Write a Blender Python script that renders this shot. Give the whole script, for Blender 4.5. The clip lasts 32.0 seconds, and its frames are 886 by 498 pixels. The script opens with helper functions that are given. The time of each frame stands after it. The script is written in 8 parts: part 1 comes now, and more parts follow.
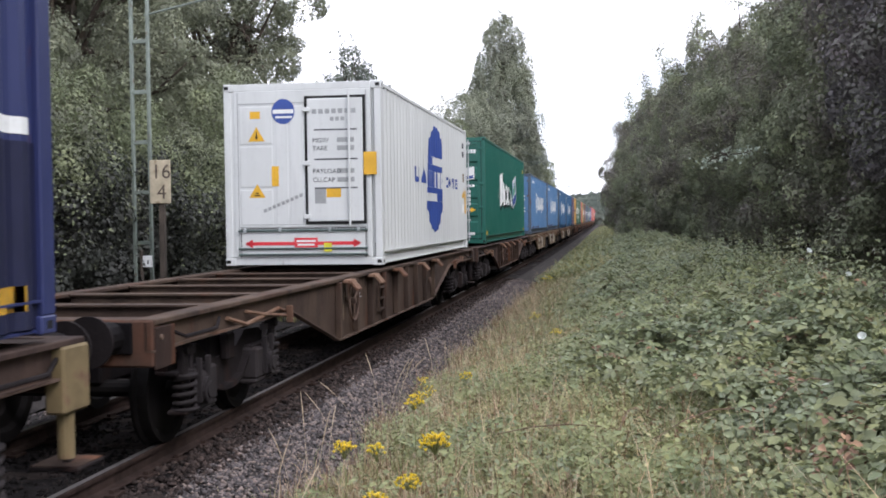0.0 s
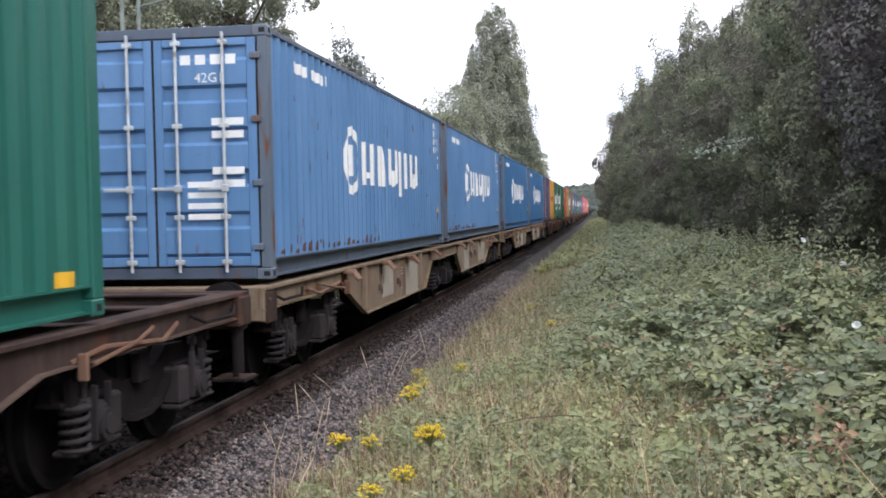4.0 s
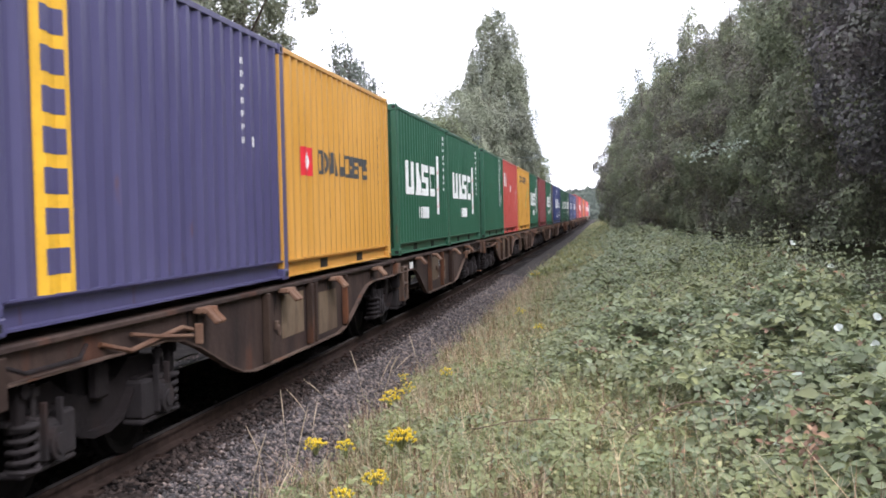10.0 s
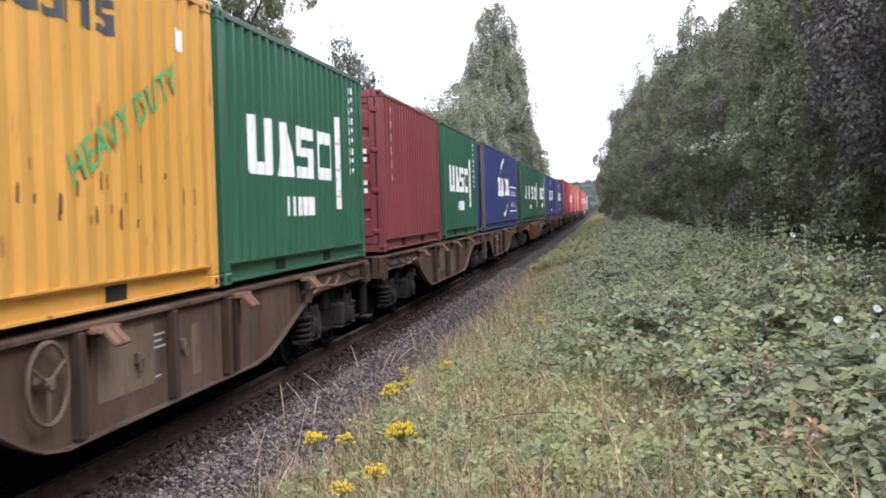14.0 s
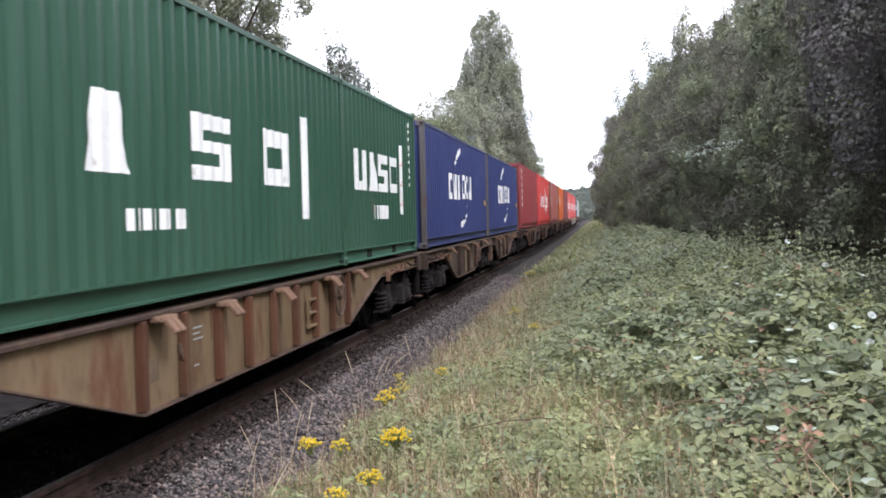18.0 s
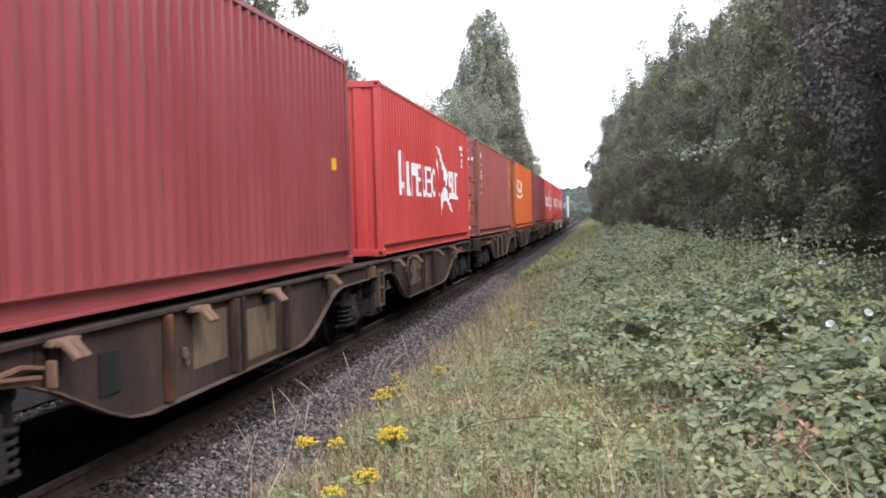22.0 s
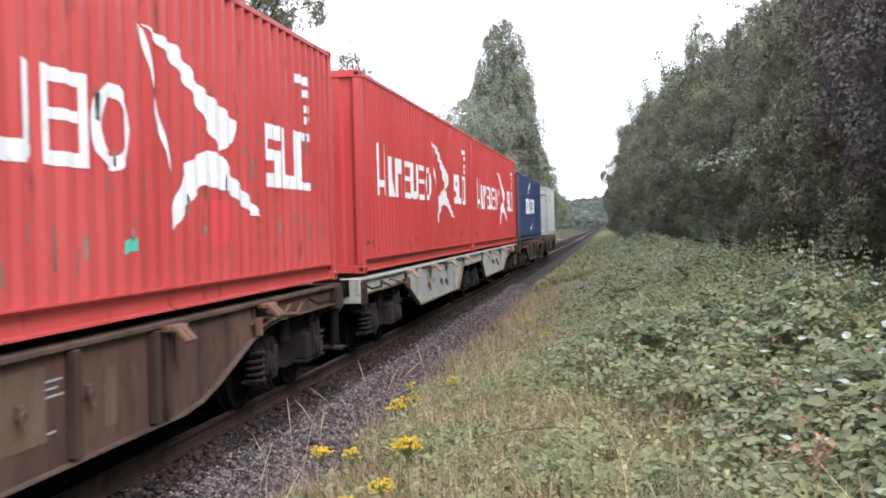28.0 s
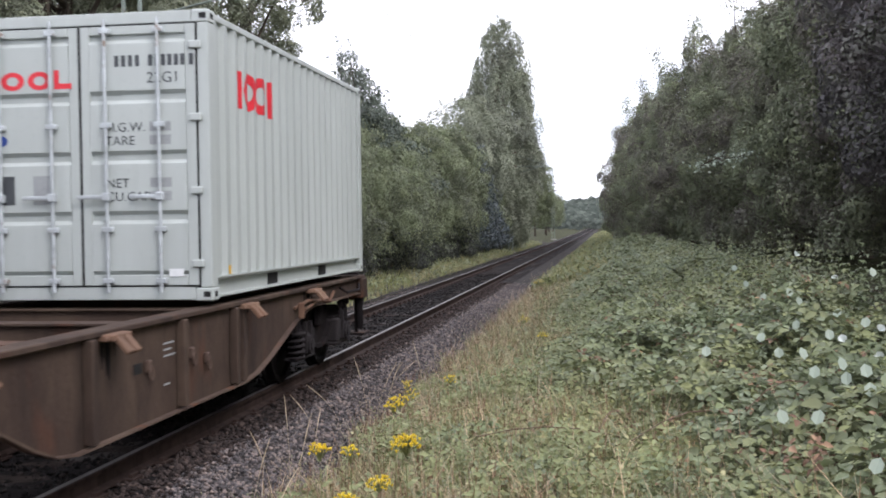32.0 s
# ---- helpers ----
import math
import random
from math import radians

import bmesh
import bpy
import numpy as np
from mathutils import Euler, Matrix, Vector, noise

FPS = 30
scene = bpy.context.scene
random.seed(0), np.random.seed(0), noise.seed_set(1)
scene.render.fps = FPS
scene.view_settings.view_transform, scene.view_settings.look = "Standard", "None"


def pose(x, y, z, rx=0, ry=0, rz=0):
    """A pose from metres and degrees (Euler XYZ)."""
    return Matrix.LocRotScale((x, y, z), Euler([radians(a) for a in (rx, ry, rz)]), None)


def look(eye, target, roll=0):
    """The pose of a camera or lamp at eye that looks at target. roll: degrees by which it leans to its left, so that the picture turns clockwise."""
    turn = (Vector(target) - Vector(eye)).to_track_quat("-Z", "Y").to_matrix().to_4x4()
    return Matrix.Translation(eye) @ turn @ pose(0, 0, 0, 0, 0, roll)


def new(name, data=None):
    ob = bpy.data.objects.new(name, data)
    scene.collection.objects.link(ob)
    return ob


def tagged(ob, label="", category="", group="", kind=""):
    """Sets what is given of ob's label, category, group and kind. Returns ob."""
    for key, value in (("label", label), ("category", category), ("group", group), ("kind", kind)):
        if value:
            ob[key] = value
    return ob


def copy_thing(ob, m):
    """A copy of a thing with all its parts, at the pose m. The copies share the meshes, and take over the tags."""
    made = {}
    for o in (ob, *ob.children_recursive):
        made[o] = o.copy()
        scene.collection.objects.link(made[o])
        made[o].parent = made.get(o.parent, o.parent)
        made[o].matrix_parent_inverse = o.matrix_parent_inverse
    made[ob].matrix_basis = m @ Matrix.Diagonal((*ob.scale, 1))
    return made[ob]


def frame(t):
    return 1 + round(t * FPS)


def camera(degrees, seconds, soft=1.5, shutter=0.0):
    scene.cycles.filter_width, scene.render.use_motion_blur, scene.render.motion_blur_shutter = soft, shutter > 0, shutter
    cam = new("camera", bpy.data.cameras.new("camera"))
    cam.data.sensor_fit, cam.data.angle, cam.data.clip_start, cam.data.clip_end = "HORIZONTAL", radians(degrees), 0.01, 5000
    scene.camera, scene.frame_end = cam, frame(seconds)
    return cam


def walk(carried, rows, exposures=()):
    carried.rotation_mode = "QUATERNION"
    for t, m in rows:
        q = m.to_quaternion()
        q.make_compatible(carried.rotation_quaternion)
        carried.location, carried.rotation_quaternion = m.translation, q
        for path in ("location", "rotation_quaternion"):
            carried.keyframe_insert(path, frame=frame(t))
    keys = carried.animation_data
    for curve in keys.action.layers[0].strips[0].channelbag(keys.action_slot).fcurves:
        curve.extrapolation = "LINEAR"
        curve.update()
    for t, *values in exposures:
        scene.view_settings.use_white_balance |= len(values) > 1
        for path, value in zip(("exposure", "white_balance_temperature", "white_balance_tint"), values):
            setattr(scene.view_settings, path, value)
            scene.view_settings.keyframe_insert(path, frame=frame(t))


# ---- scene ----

# ---- camera ----
EXPOSURES = [(t, stops, 6400, 12) for t, stops in ((0.0, 1.12), (0.9, 0.80), (2.1, 0.86), (3.5, 1.10), (5.7, 1.45), (29.0, 1.43), (30.2, 1.12), (32.0, 1.08))]
cam = camera(43.36, 32.0, soft=1.8, shutter=0.12)
walk(cam, [
    (0, pose(-0.120, -0.011, 1.876, 88.50, 0.76, 8.60)), (0.5, pose(-0.118, 0.006, 1.870, 88.44, 0.73, 8.53)), (1, pose(-0.121, 0.012, 1.871, 88.23, 0.75, 8.32)),
    (1.5, pose(-0.133, 0.014, 1.867, 88.09, 0.74, 8.29)), (2, pose(-0.129, 0.026, 1.865, 87.93, 0.78, 8.36)), (2.5, pose(-0.134, 0.031, 1.873, 87.89, 0.82, 8.26)),
    (3, pose(-0.129, 0.032, 1.874, 88.03, 0.89, 8.17)), (3.5, pose(-0.123, 0.018, 1.871, 88.08, 1.00, 8.22)), (5.5, pose(-0.122, 0.008, 1.872, 88.00, 1.12, 8.33)),
    (6, pose(-0.117, 0.009, 1.868, 87.93, 1.12, 8.24)), (6.5, pose(-0.110, 0.008, 1.868, 88.04, 1.03, 7.82)), (7, pose(-0.086, 0.018, 1.863, 87.86, 1.00, 7.46)),
    (7.5, pose(-0.024, 0.012, 1.874, 88.12, 0.93, 7.86)), (8, pose(0.011, 0.007, 1.875, 88.21, 1.03, 8.39)), (8.5, pose(0.028, 0.011, 1.871, 88.15, 1.12, 8.56)),
    (9, pose(0.042, 0.009, 1.873, 88.24, 1.20, 8.32)), (9.5, pose(0.044, 0.001, 1.875, 88.54, 1.27, 7.99)), (10, pose(0.035, -0.002, 1.871, 88.32, 1.35, 8.44)),
    (10.5, pose(0.043, 0.010, 1.873, 88.33, 1.40, 8.62)), (11, pose(0.041, 0.011, 1.875, 88.42, 1.43, 8.61)), (11.5, pose(0.043, 0.013, 1.876, 88.29, 1.59, 8.69)),
    (12, pose(0.036, 0.007, 1.870, 88.34, 1.59, 8.59)), (12.5, pose(0.035, 0.010, 1.869, 88.36, 1.69, 8.77)), (13, pose(0.032, 0.015, 1.871, 88.28, 1.73, 8.79)),
    (13.5, pose(0.045, 0.017, 1.870, 88.01, 1.71, 8.65)), (14, pose(0.038, 0.005, 1.872, 87.97, 1.54, 8.44)), (14.5, pose(0.050, 0.002, 1.870, 88.28, 1.36, 8.44)),
    (16.5, pose(0.044, 0.013, 1.862, 88.46, 1.34, 8.40)), (17, pose(0.038, 0.027, 1.860, 88.42, 1.31, 8.41)), (17.5, pose(0.038, 0.017, 1.864, 88.30, 1.31, 8.29)),
    (18, pose(0.036, 0.011, 1.866, 88.31, 1.46, 8.18)), (18.5, pose(0.037, 0.022, 1.863, 88.36, 1.43, 8.14)), (19, pose(0.038, -0.004, 1.868, 88.29, 1.48, 8.08)),
    (19.5, pose(0.039, -0.018, 1.869, 88.19, 1.49, 8.11)), (20, pose(0.034, -0.005, 1.870, 88.17, 1.46, 8.05)), (20.5, pose(0.031, 0.000, 1.864, 88.11, 1.46, 7.97)),
    (21, pose(0.037, -0.006, 1.863, 88.19, 1.53, 8.07)), (21.5, pose(0.037, 0.005, 1.863, 88.26, 1.61, 8.12)), (22, pose(0.039, 0.019, 1.858, 88.29, 1.62, 8.03)),
    (22.5, pose(0.037, 0.001, 1.861, 88.31, 1.61, 7.95)), (23, pose(0.035, -0.013, 1.865, 88.18, 1.57, 7.97)), (23.5, pose(0.043, -0.020, 1.865, 88.29, 1.56, 8.10)),
    (24, pose(0.040, -0.017, 1.872, 88.60, 1.58, 8.28)), (24.5, pose(0.034, -0.014, 1.875, 88.75, 1.70, 8.65)), (25, pose(0.031, -0.003, 1.871, 88.76, 1.77, 8.62)),
    (25.5, pose(0.023, 0.004, 1.868, 88.74, 1.73, 8.54)), (27.5, pose(0.026, 0.003, 1.862, 88.85, 1.46, 8.79)), (28, pose(0.044, 0.004, 1.863, 88.81, 1.48, 8.84)),
    (28.5, pose(0.035, -0.012, 1.870, 88.80, 1.41, 8.70)), (29, pose(0.028, -0.034, 1.870, 88.85, 1.28, 8.78)), (29.5, pose(0.046, -0.038, 1.875, 88.85, 1.28, 8.83)),
    (30, pose(0.040, -0.049, 1.878, 88.94, 1.34, 8.87)), (30.5, pose(0.034, -0.054, 1.880, 89.08, 1.31, 8.91)), (31, pose(0.039, -0.049, 1.875, 88.97, 1.20, 8.85)),
    (31.5, pose(0.031, -0.043, 1.876, 88.86, 0.98, 8.66)), (32, pose(0.022, -0.023, 1.865, 88.74, 0.81, 8.61)),
], EXPOSURES)

# ---- the line: track axis, train speed ----
TRACK_X, BEND = -4.705, 2.6e-5          # metres to the track's axis beside the camera; the line's slow curve


def axis_x(y):
    return TRACK_X - BEND * y * y / 2


def travelled(t):
    """Metres run by the train since the start: it gathers speed from 9 to 13 m/s."""
    return 8.979 * t + 0.0454 * t * t + 0.000759 * t ** 3 - 0.0000106 * t ** 4


def on_line(y, z=0.0, back=False):
    return pose(axis_x(y), y, z, 0, 0, math.degrees(math.atan(BEND * y)) + (180 if back else 0))


# ---- light ----
world = bpy.data.worlds.new("sky")
scene.world = world
world.use_nodes = True
wt = world.node_tree
wt.nodes.clear()
w_out = wt.nodes.new("ShaderNodeOutputWorld")
w_bg = wt.nodes.new("ShaderNodeBackground")
w_sky = wt.nodes.new("ShaderNodeTexSky")
w_sky.sky_type = "NISHITA"
w_sky.sun_disc = False
w_sky.sun_elevation, w_sky.sun_rotation = radians(48), radians(60)
w_sky.air_density, w_sky.dust_density = 1.0, 2.0
w_gain = wt.nodes.new("ShaderNodeMix")
w_gain.data_type, w_gain.blend_type = "RGBA", "MULTIPLY"
w_gain.inputs[0].default_value = 1.0
w_gain.inputs[7].default_value = (0.10, 0.10, 0.10, 1)
w_tc = wt.nodes.new("ShaderNodeTexCoord")
w_map = wt.nodes.new("ShaderNodeMapping")
w_map.inputs["Scale"].default_value = (1.0, 1.0, 2.6)
w_noise = wt.nodes.new("ShaderNodeTexNoise")
w_noise.inputs["Scale"].default_value = 2.3
w_noise.inputs["Detail"].default_value = 5
w_ramp = wt.nodes.new("ShaderNodeValToRGB")
w_ramp.color_ramp.elements[0].position, w_ramp.color_ramp.elements[0].color = 0.36, (0.50, 0.56, 0.66, 1)
w_ramp.color_ramp.elements[1].position, w_ramp.color_ramp.elements[1].color = 0.50, (1.13, 1.145, 1.26, 1)
w_mix = wt.nodes.new("ShaderNodeMix")
w_mix.data_type = "RGBA"
w_mix.inputs[0].default_value = 0.88
wt.links.new(w_tc.outputs["Generated"], w_map.inputs["Vector"])
wt.links.new(w_map.outputs[0], w_noise.inputs["Vector"])
wt.links.new(w_noise.outputs[0], w_ramp.inputs[0])
wt.links.new(w_sky.outputs[0], w_gain.inputs[6])
wt.links.new(w_gain.outputs[2], w_mix.inputs[6])
wt.links.new(w_ramp.outputs[0], w_mix.inputs[7])
wt.links.new(w_mix.outputs[2], w_bg.inputs[0])
w_bg.inputs[1].default_value = 0.93
wt.links.new(w_bg.outputs[0], w_out.inputs[0])
sun = new("sun", bpy.data.lights.new("sun", "SUN"))
sun.data.energy, sun.data.angle, sun.data.color = 0.95, radians(20), (1.0, 0.97, 0.97)
sun.matrix_world = look((14, -6, 17), (0, 6, 0))


# ---- materials ----
MATS = {}


def shader(name, colour, rough=0.6, metal=0.0, vary=0.15, scale=3.0, bump=0.0, bump_scale=40.0, stain=None, stain_at=0.58,
           stain_scale=1.6, stain_soft=0.12, streak=1.0, island=0.0, random_ob=0.0, second=None, translucent=0.0, spec=0.5, spread=0.30):
    """A painted, rusty, mineral or leafy surface: base colour with two scales of variation, stains, relief."""
    if name in MATS:
        return MATS[name]
    m = bpy.data.materials.new(name)
    m.use_nodes = True
    n, l = m.node_tree.nodes, m.node_tree.links
    b = n["Principled BSDF"]
    b.inputs["Roughness"].default_value, b.inputs["Metallic"].default_value = rough, metal
    b.inputs["Specular IOR Level"].default_value = spec
    tc = n.new("ShaderNodeTexCoord")
    mp = n.new("ShaderNodeMapping")
    mp.inputs["Scale"].default_value = (1, 1, streak)
    l.new(tc.outputs["Object"], mp.inputs["Vector"])

    def tex(sc, detail=4.0):
        t = n.new("ShaderNodeTexNoise")
        t.inputs["Scale"].default_value, t.inputs["Detail"].default_value = sc, detail
        l.new(mp.outputs[0], t.inputs["Vector"])
        return t.outputs[0]

    def mix(a, c, f, kind="MIX"):
        x = n.new("ShaderNodeMix")
        x.data_type, x.blend_type = "RGBA", kind
        for k, v in ((0, f), (6, a), (7, c)):
            if isinstance(v, (int, float)):
                x.inputs[k].default_value = v
            elif isinstance(v, tuple):
                x.inputs[k].default_value = (*v[:3], 1)
            else:
                l.new(v, x.inputs[k])
        return x.outputs[2]

    def ramp(v, lo, hi):
        r = n.new("ShaderNodeMapRange")
        r.inputs[1].default_value, r.inputs[2].default_value = lo, hi
        l.new(v, r.inputs[0])
        return r.outputs[0]

    dark = tuple(c * (1 - vary * 1.6) for c in colour)
    light = tuple(min(1, c * (1 + vary)) for c in colour)
    col = mix(dark, light, ramp(tex(scale), 0.3, 0.7))
    col = mix(col, tuple(c * 0.72 for c in colour), mix((0, 0, 0), (0.5, 0.5, 0.5), ramp(tex(scale * 9, 2), 0.5, 0.8)))
    if second:
        if island:
            g = n.new("ShaderNodeNewGeometry")
            col = mix(col, second, ramp(g.outputs["Random Per Island"], 1 - island, 1.0))
        else:
            col = mix(col, second, ramp(tex(scale * 0.45), 0.45, 0.65))
    if island:
        g2 = n.new("ShaderNodeNewGeometry")
        r2 = n.new("ShaderNodeMapRange")
        r2.inputs[3].default_value, r2.inputs[4].default_value = 1 - spread, 1 + spread
        l.new(g2.outputs["Random Per Island"], r2.inputs[0])
        hv = n.new("ShaderNodeHueSaturation")
        l.new(r2.outputs[0], hv.inputs["Value"])
        l.new(col, hv.inputs["Color"])
        col = hv.outputs[0]
    if random_ob:
        oi = n.new("ShaderNodeObjectInfo")
        r3 = n.new("ShaderNodeMapRange")
        r3.inputs[3].default_value, r3.inputs[4].default_value = 1 - random_ob, 1 + random_ob
        l.new(oi.outputs["Random"], r3.inputs[0])
        hv = n.new("ShaderNodeHueSaturation")
        l.new(r3.outputs[0], hv.inputs["Value"])
        l.new(col, hv.inputs["Color"])
        col = hv.outputs[0]
    if stain:
        f = ramp(tex(stain_scale, 8), stain_at, stain_at + stain_soft)
        col = mix(col, stain, f)
        rr = n.new("ShaderNodeMapRange")
        rr.inputs[3].default_value, rr.inputs[4].default_value = rough, min(1, rough + 0.3)
        l.new(f, rr.inputs[0])
        l.new(rr.outputs[0], b.inputs["Roughness"])
    l.new(col, b.inputs["Base Color"])
    if bump:
        bp = n.new("ShaderNodeBump")
        bp.inputs["Strength"].default_value, bp.inputs["Distance"].default_value = min(1, bump), 0.02
        l.new(tex(bump_scale, 6), bp.inputs["Height"])
        l.new(bp.outputs[0], b.inputs["Normal"])
    if translucent:
        tr = n.new("ShaderNodeBsdfTranslucent")
        l.new(col, tr.inputs[0])
        ms = n.new("ShaderNodeMixShader")
        ms.inputs[0].default_value = translucent
        l.new(b.outputs[0], ms.inputs[1])
        l.new(tr.outputs[0], ms.inputs[2])
        l.new(ms.outputs[0], n["Material Output"].inputs[0])
    MATS[name] = m
    return m


RUST = (0.13, 0.055, 0.03)


class Nodes:
    """Short hands for wiring a material: noise in object space shifted for each object, ramps and mixes."""

    def __init__(self, name, rough, spec=0.5):
        self.m = bpy.data.materials.new(name)
        self.m.use_nodes = True
        self.n, self.l = self.m.node_tree.nodes, self.m.node_tree.links
        self.b = self.n["Principled BSDF"]
        self.b.inputs["Roughness"].default_value = rough
        self.b.inputs["Specular IOR Level"].default_value = spec
        tc, oi = self.n.new("ShaderNodeTexCoord"), self.n.new("ShaderNodeObjectInfo")
        k = self.n.new("ShaderNodeVectorMath")
        k.operation = "SCALE"
        k.inputs[0].default_value = (31.0, 17.0, 5.0)
        self.l.new(oi.outputs["Random"], k.inputs["Scale"])
        a = self.n.new("ShaderNodeVectorMath")
        self.l.new(tc.outputs["Object"], a.inputs[0])
        self.l.new(k.outputs[0], a.inputs[1])
        self.at = a.outputs[0]

    def tex(self, scale, stretch=(1, 1, 1), detail=4.0):
        mp, t = self.n.new("ShaderNodeMapping"), self.n.new("ShaderNodeTexNoise")
        mp.inputs["Scale"].default_value = stretch
        t.inputs["Scale"].default_value, t.inputs["Detail"].default_value = scale, detail
        self.l.new(self.at, mp.inputs["Vector"])
        self.l.new(mp.outputs[0], t.inputs["Vector"])
        return t.outputs[0]

    def ramp(self, v, lo, hi, a=0.0, b=1.0):
        r = self.n.new("ShaderNodeMapRange")
        for k, x in ((1, lo), (2, hi), (3, a), (4, b)):
            r.inputs[k].default_value = x
        self.l.new(v, r.inputs[0])
        return r.outputs[0]

    def mix(self, a, c, f):
        x = self.n.new("ShaderNodeMix")
        x.data_type = "RGBA"
        for k, v in ((0, f), (6, a), (7, c)):
            if isinstance(v, (int, float)):
                x.inputs[k].default_value = v
            elif isinstance(v, tuple):
                x.inputs[k].default_value = (*v[:3], 1)
            else:
                self.l.new(v, x.inputs[k])
        return x.outputs[2]

    def value(self, col, v):
        h = self.n.new("ShaderNodeHueSaturation")
        self.l.new(v, h.inputs["Value"])
        self.l.new(col, h.inputs["Color"])
        return h.outputs[0]

    def relief(self, scale, strength, stretch=(1, 1, 1)):
        p = self.n.new("ShaderNodeBump")
        p.inputs["Strength"].default_value, p.inputs["Distance"].default_value = strength, 0.02
        self.l.new(self.tex(scale, stretch, 6), p.inputs["Height"])
        self.l.new(p.outputs[0], self.b.inputs["Normal"])

    def done(self, col, translucent=0.0):
        self.l.new(col, self.b.inputs["Base Color"])
        if translucent:
            tr, ms = self.n.new("ShaderNodeBsdfTranslucent"), self.n.new("ShaderNodeMixShader")
            self.l.new(col, tr.inputs[0])
            ms.inputs[0].default_value = translucent
            self.l.new(self.b.outputs[0], ms.inputs[1])
            self.l.new(tr.outputs[0], ms.inputs[2])
            self.l.new(ms.outputs[0], self.n["Material Output"].inputs[0])
        return self.m


def paint(name, colour, rough=0.46, wear=0.64, chalk=0.30, dirt=0.35):
    """Container paint: chalked in upright bands, run with dirt, scuffed, with spots and streaks of rust."""
    k = Nodes("paint_" + name, rough, 0.5)
    grey = sum(colour) / 3
    pale = tuple(min(1, c * 1.10 + 0.10 * (grey + 0.12)) for c in colour)
    col = k.mix(tuple(c * 0.94 for c in colour), pale, k.ramp(k.tex(1.1, (1, 1, 0.45), 5), 0.35, 0.68, 0, chalk * 2))
    col = k.mix(col, pale, k.ramp(k.tex(6.0, (1, 1, 0.07), 3), 0.50, 0.74, 0, chalk))
    col = k.mix(col, tuple(c * 0.55 + 0.012 for c in colour), k.ramp(k.tex(8.0, (1, 1, 0.11), 4), 0.53, 0.80, 0, dirt))
    col = k.mix(col, tuple(c * 0.62 + 0.01 for c in colour), k.ramp(k.tex(17.0, (1, 1, 1), 3), 0.60, 0.75, 0, dirt * 0.7))
    rust = k.ramp(k.tex(7.0, (1, 1, 0.22), 8), wear, wear + 0.10)
    col = k.mix(col, RUST, rust)
    k.l.new(k.ramp(rust, 0, 1, rough, 0.85), k.b.inputs["Roughness"])
    k.relief(11.0, 0.10, (1, 1, 0.5))
    return k.done(col)


def weathered(name, base, dust, rust=(0.16, 0.062, 0.03), grime=(0.016, 0.012, 0.011), dusty=0.5, rusty=0.60, runs=0.50, rough=0.85, spec=0.2):
    """Wagon steel: old paint under road dust, blotched with rust and run with oil and grime."""
    k = Nodes(name, rough, spec)
    col = k.mix(base, dust, k.ramp(k.tex(1.0, (1, 1, 0.7), 6), dusty - 0.10, dusty + 0.12))
    col = k.mix(col, tuple(c * 0.6 for c in base), k.ramp(k.tex(9.0, (1, 1, 0.5), 5), 0.50, 0.75, 0, 0.55))
    col = k.mix(col, rust, k.ramp(k.tex(2.3, (1, 1, 0.45), 8), rusty, rusty + 0.13, 0, 0.85))
    col = k.mix(col, grime, k.ramp(k.tex(2.6, (1, 1, 0.22), 7), runs, runs + 0.24, 0, 0.62))
    col = k.mix(col, dust, k.ramp(k.tex(26.0, (1, 1, 1), 4), 0.60, 0.72, 0, 0.40))
    k.relief(25.0, 0.25)
    return k.done(col)


def foliage(name, first, second, third, translucent=0.2, rough=0.6, spread=0.18, patch=0.45, clump=1.6):
    """Leaves in masses of three tints: broad patches, smaller clumps, and each leaf a little lighter or darker."""
    k = Nodes("foliage_" + name, rough, 0.32)
    col = k.mix(first, second, k.ramp(k.tex(patch, (1, 1, 1), 3), 0.42, 0.60))
    col = k.mix(col, third, k.ramp(k.tex(clump, (1, 1, 1), 3), 0.52, 0.68))
    g = k.n.new("ShaderNodeNewGeometry")
    col = k.value(col, k.ramp(g.outputs["Random Per Island"], 0, 1, 1 - spread, 1 + spread))
    return k.done(col, translucent)


M_BALLAST = shader("ballast", (0.045, 0.039, 0.037), rough=0.95, vary=0.3, scale=5, bump=0.8, bump_scale=22, spec=0.15)
M_STONE = shader("stone", (0.112, 0.097, 0.098), rough=0.88, vary=0.35, scale=14, island=0.45, second=(0.155, 0.120, 0.104), bump=0.3, bump_scale=60, spread=0.75)
M_STONE_RUSTY = shader("stone_rusty", (0.045, 0.034, 0.031), rough=0.95, vary=0.3, scale=14, island=0.35, second=(0.06, 0.044, 0.038), bump=0.3, bump_scale=60, spread=0.5, spec=0.15)
# oily stones with the shade under the train put into their colour
M_STONE_OIL_SHADE = shader("stone_oil_shade", (0.017, 0.015, 0.015), rough=0.9, vary=0.3, scale=14, island=0.35, second=(0.03, 0.024, 0.022), bump=0.3, bump_scale=60, spread=0.5, spec=0.10)
M_SOIL = shader("soil", (0.045, 0.042, 0.024), rough=1.0, vary=0.4, scale=2, bump=0.9, bump_scale=18, second=(0.055, 0.065, 0.022), spec=0.15)
M_RAIL = shader("rail_rust", (0.04, 0.026, 0.022), rough=0.85, vary=0.3, scale=8, spec=0.15)
M_RAILTOP = shader("rail_head", (0.17, 0.155, 0.15), rough=0.5, metal=0.8, vary=0.1)
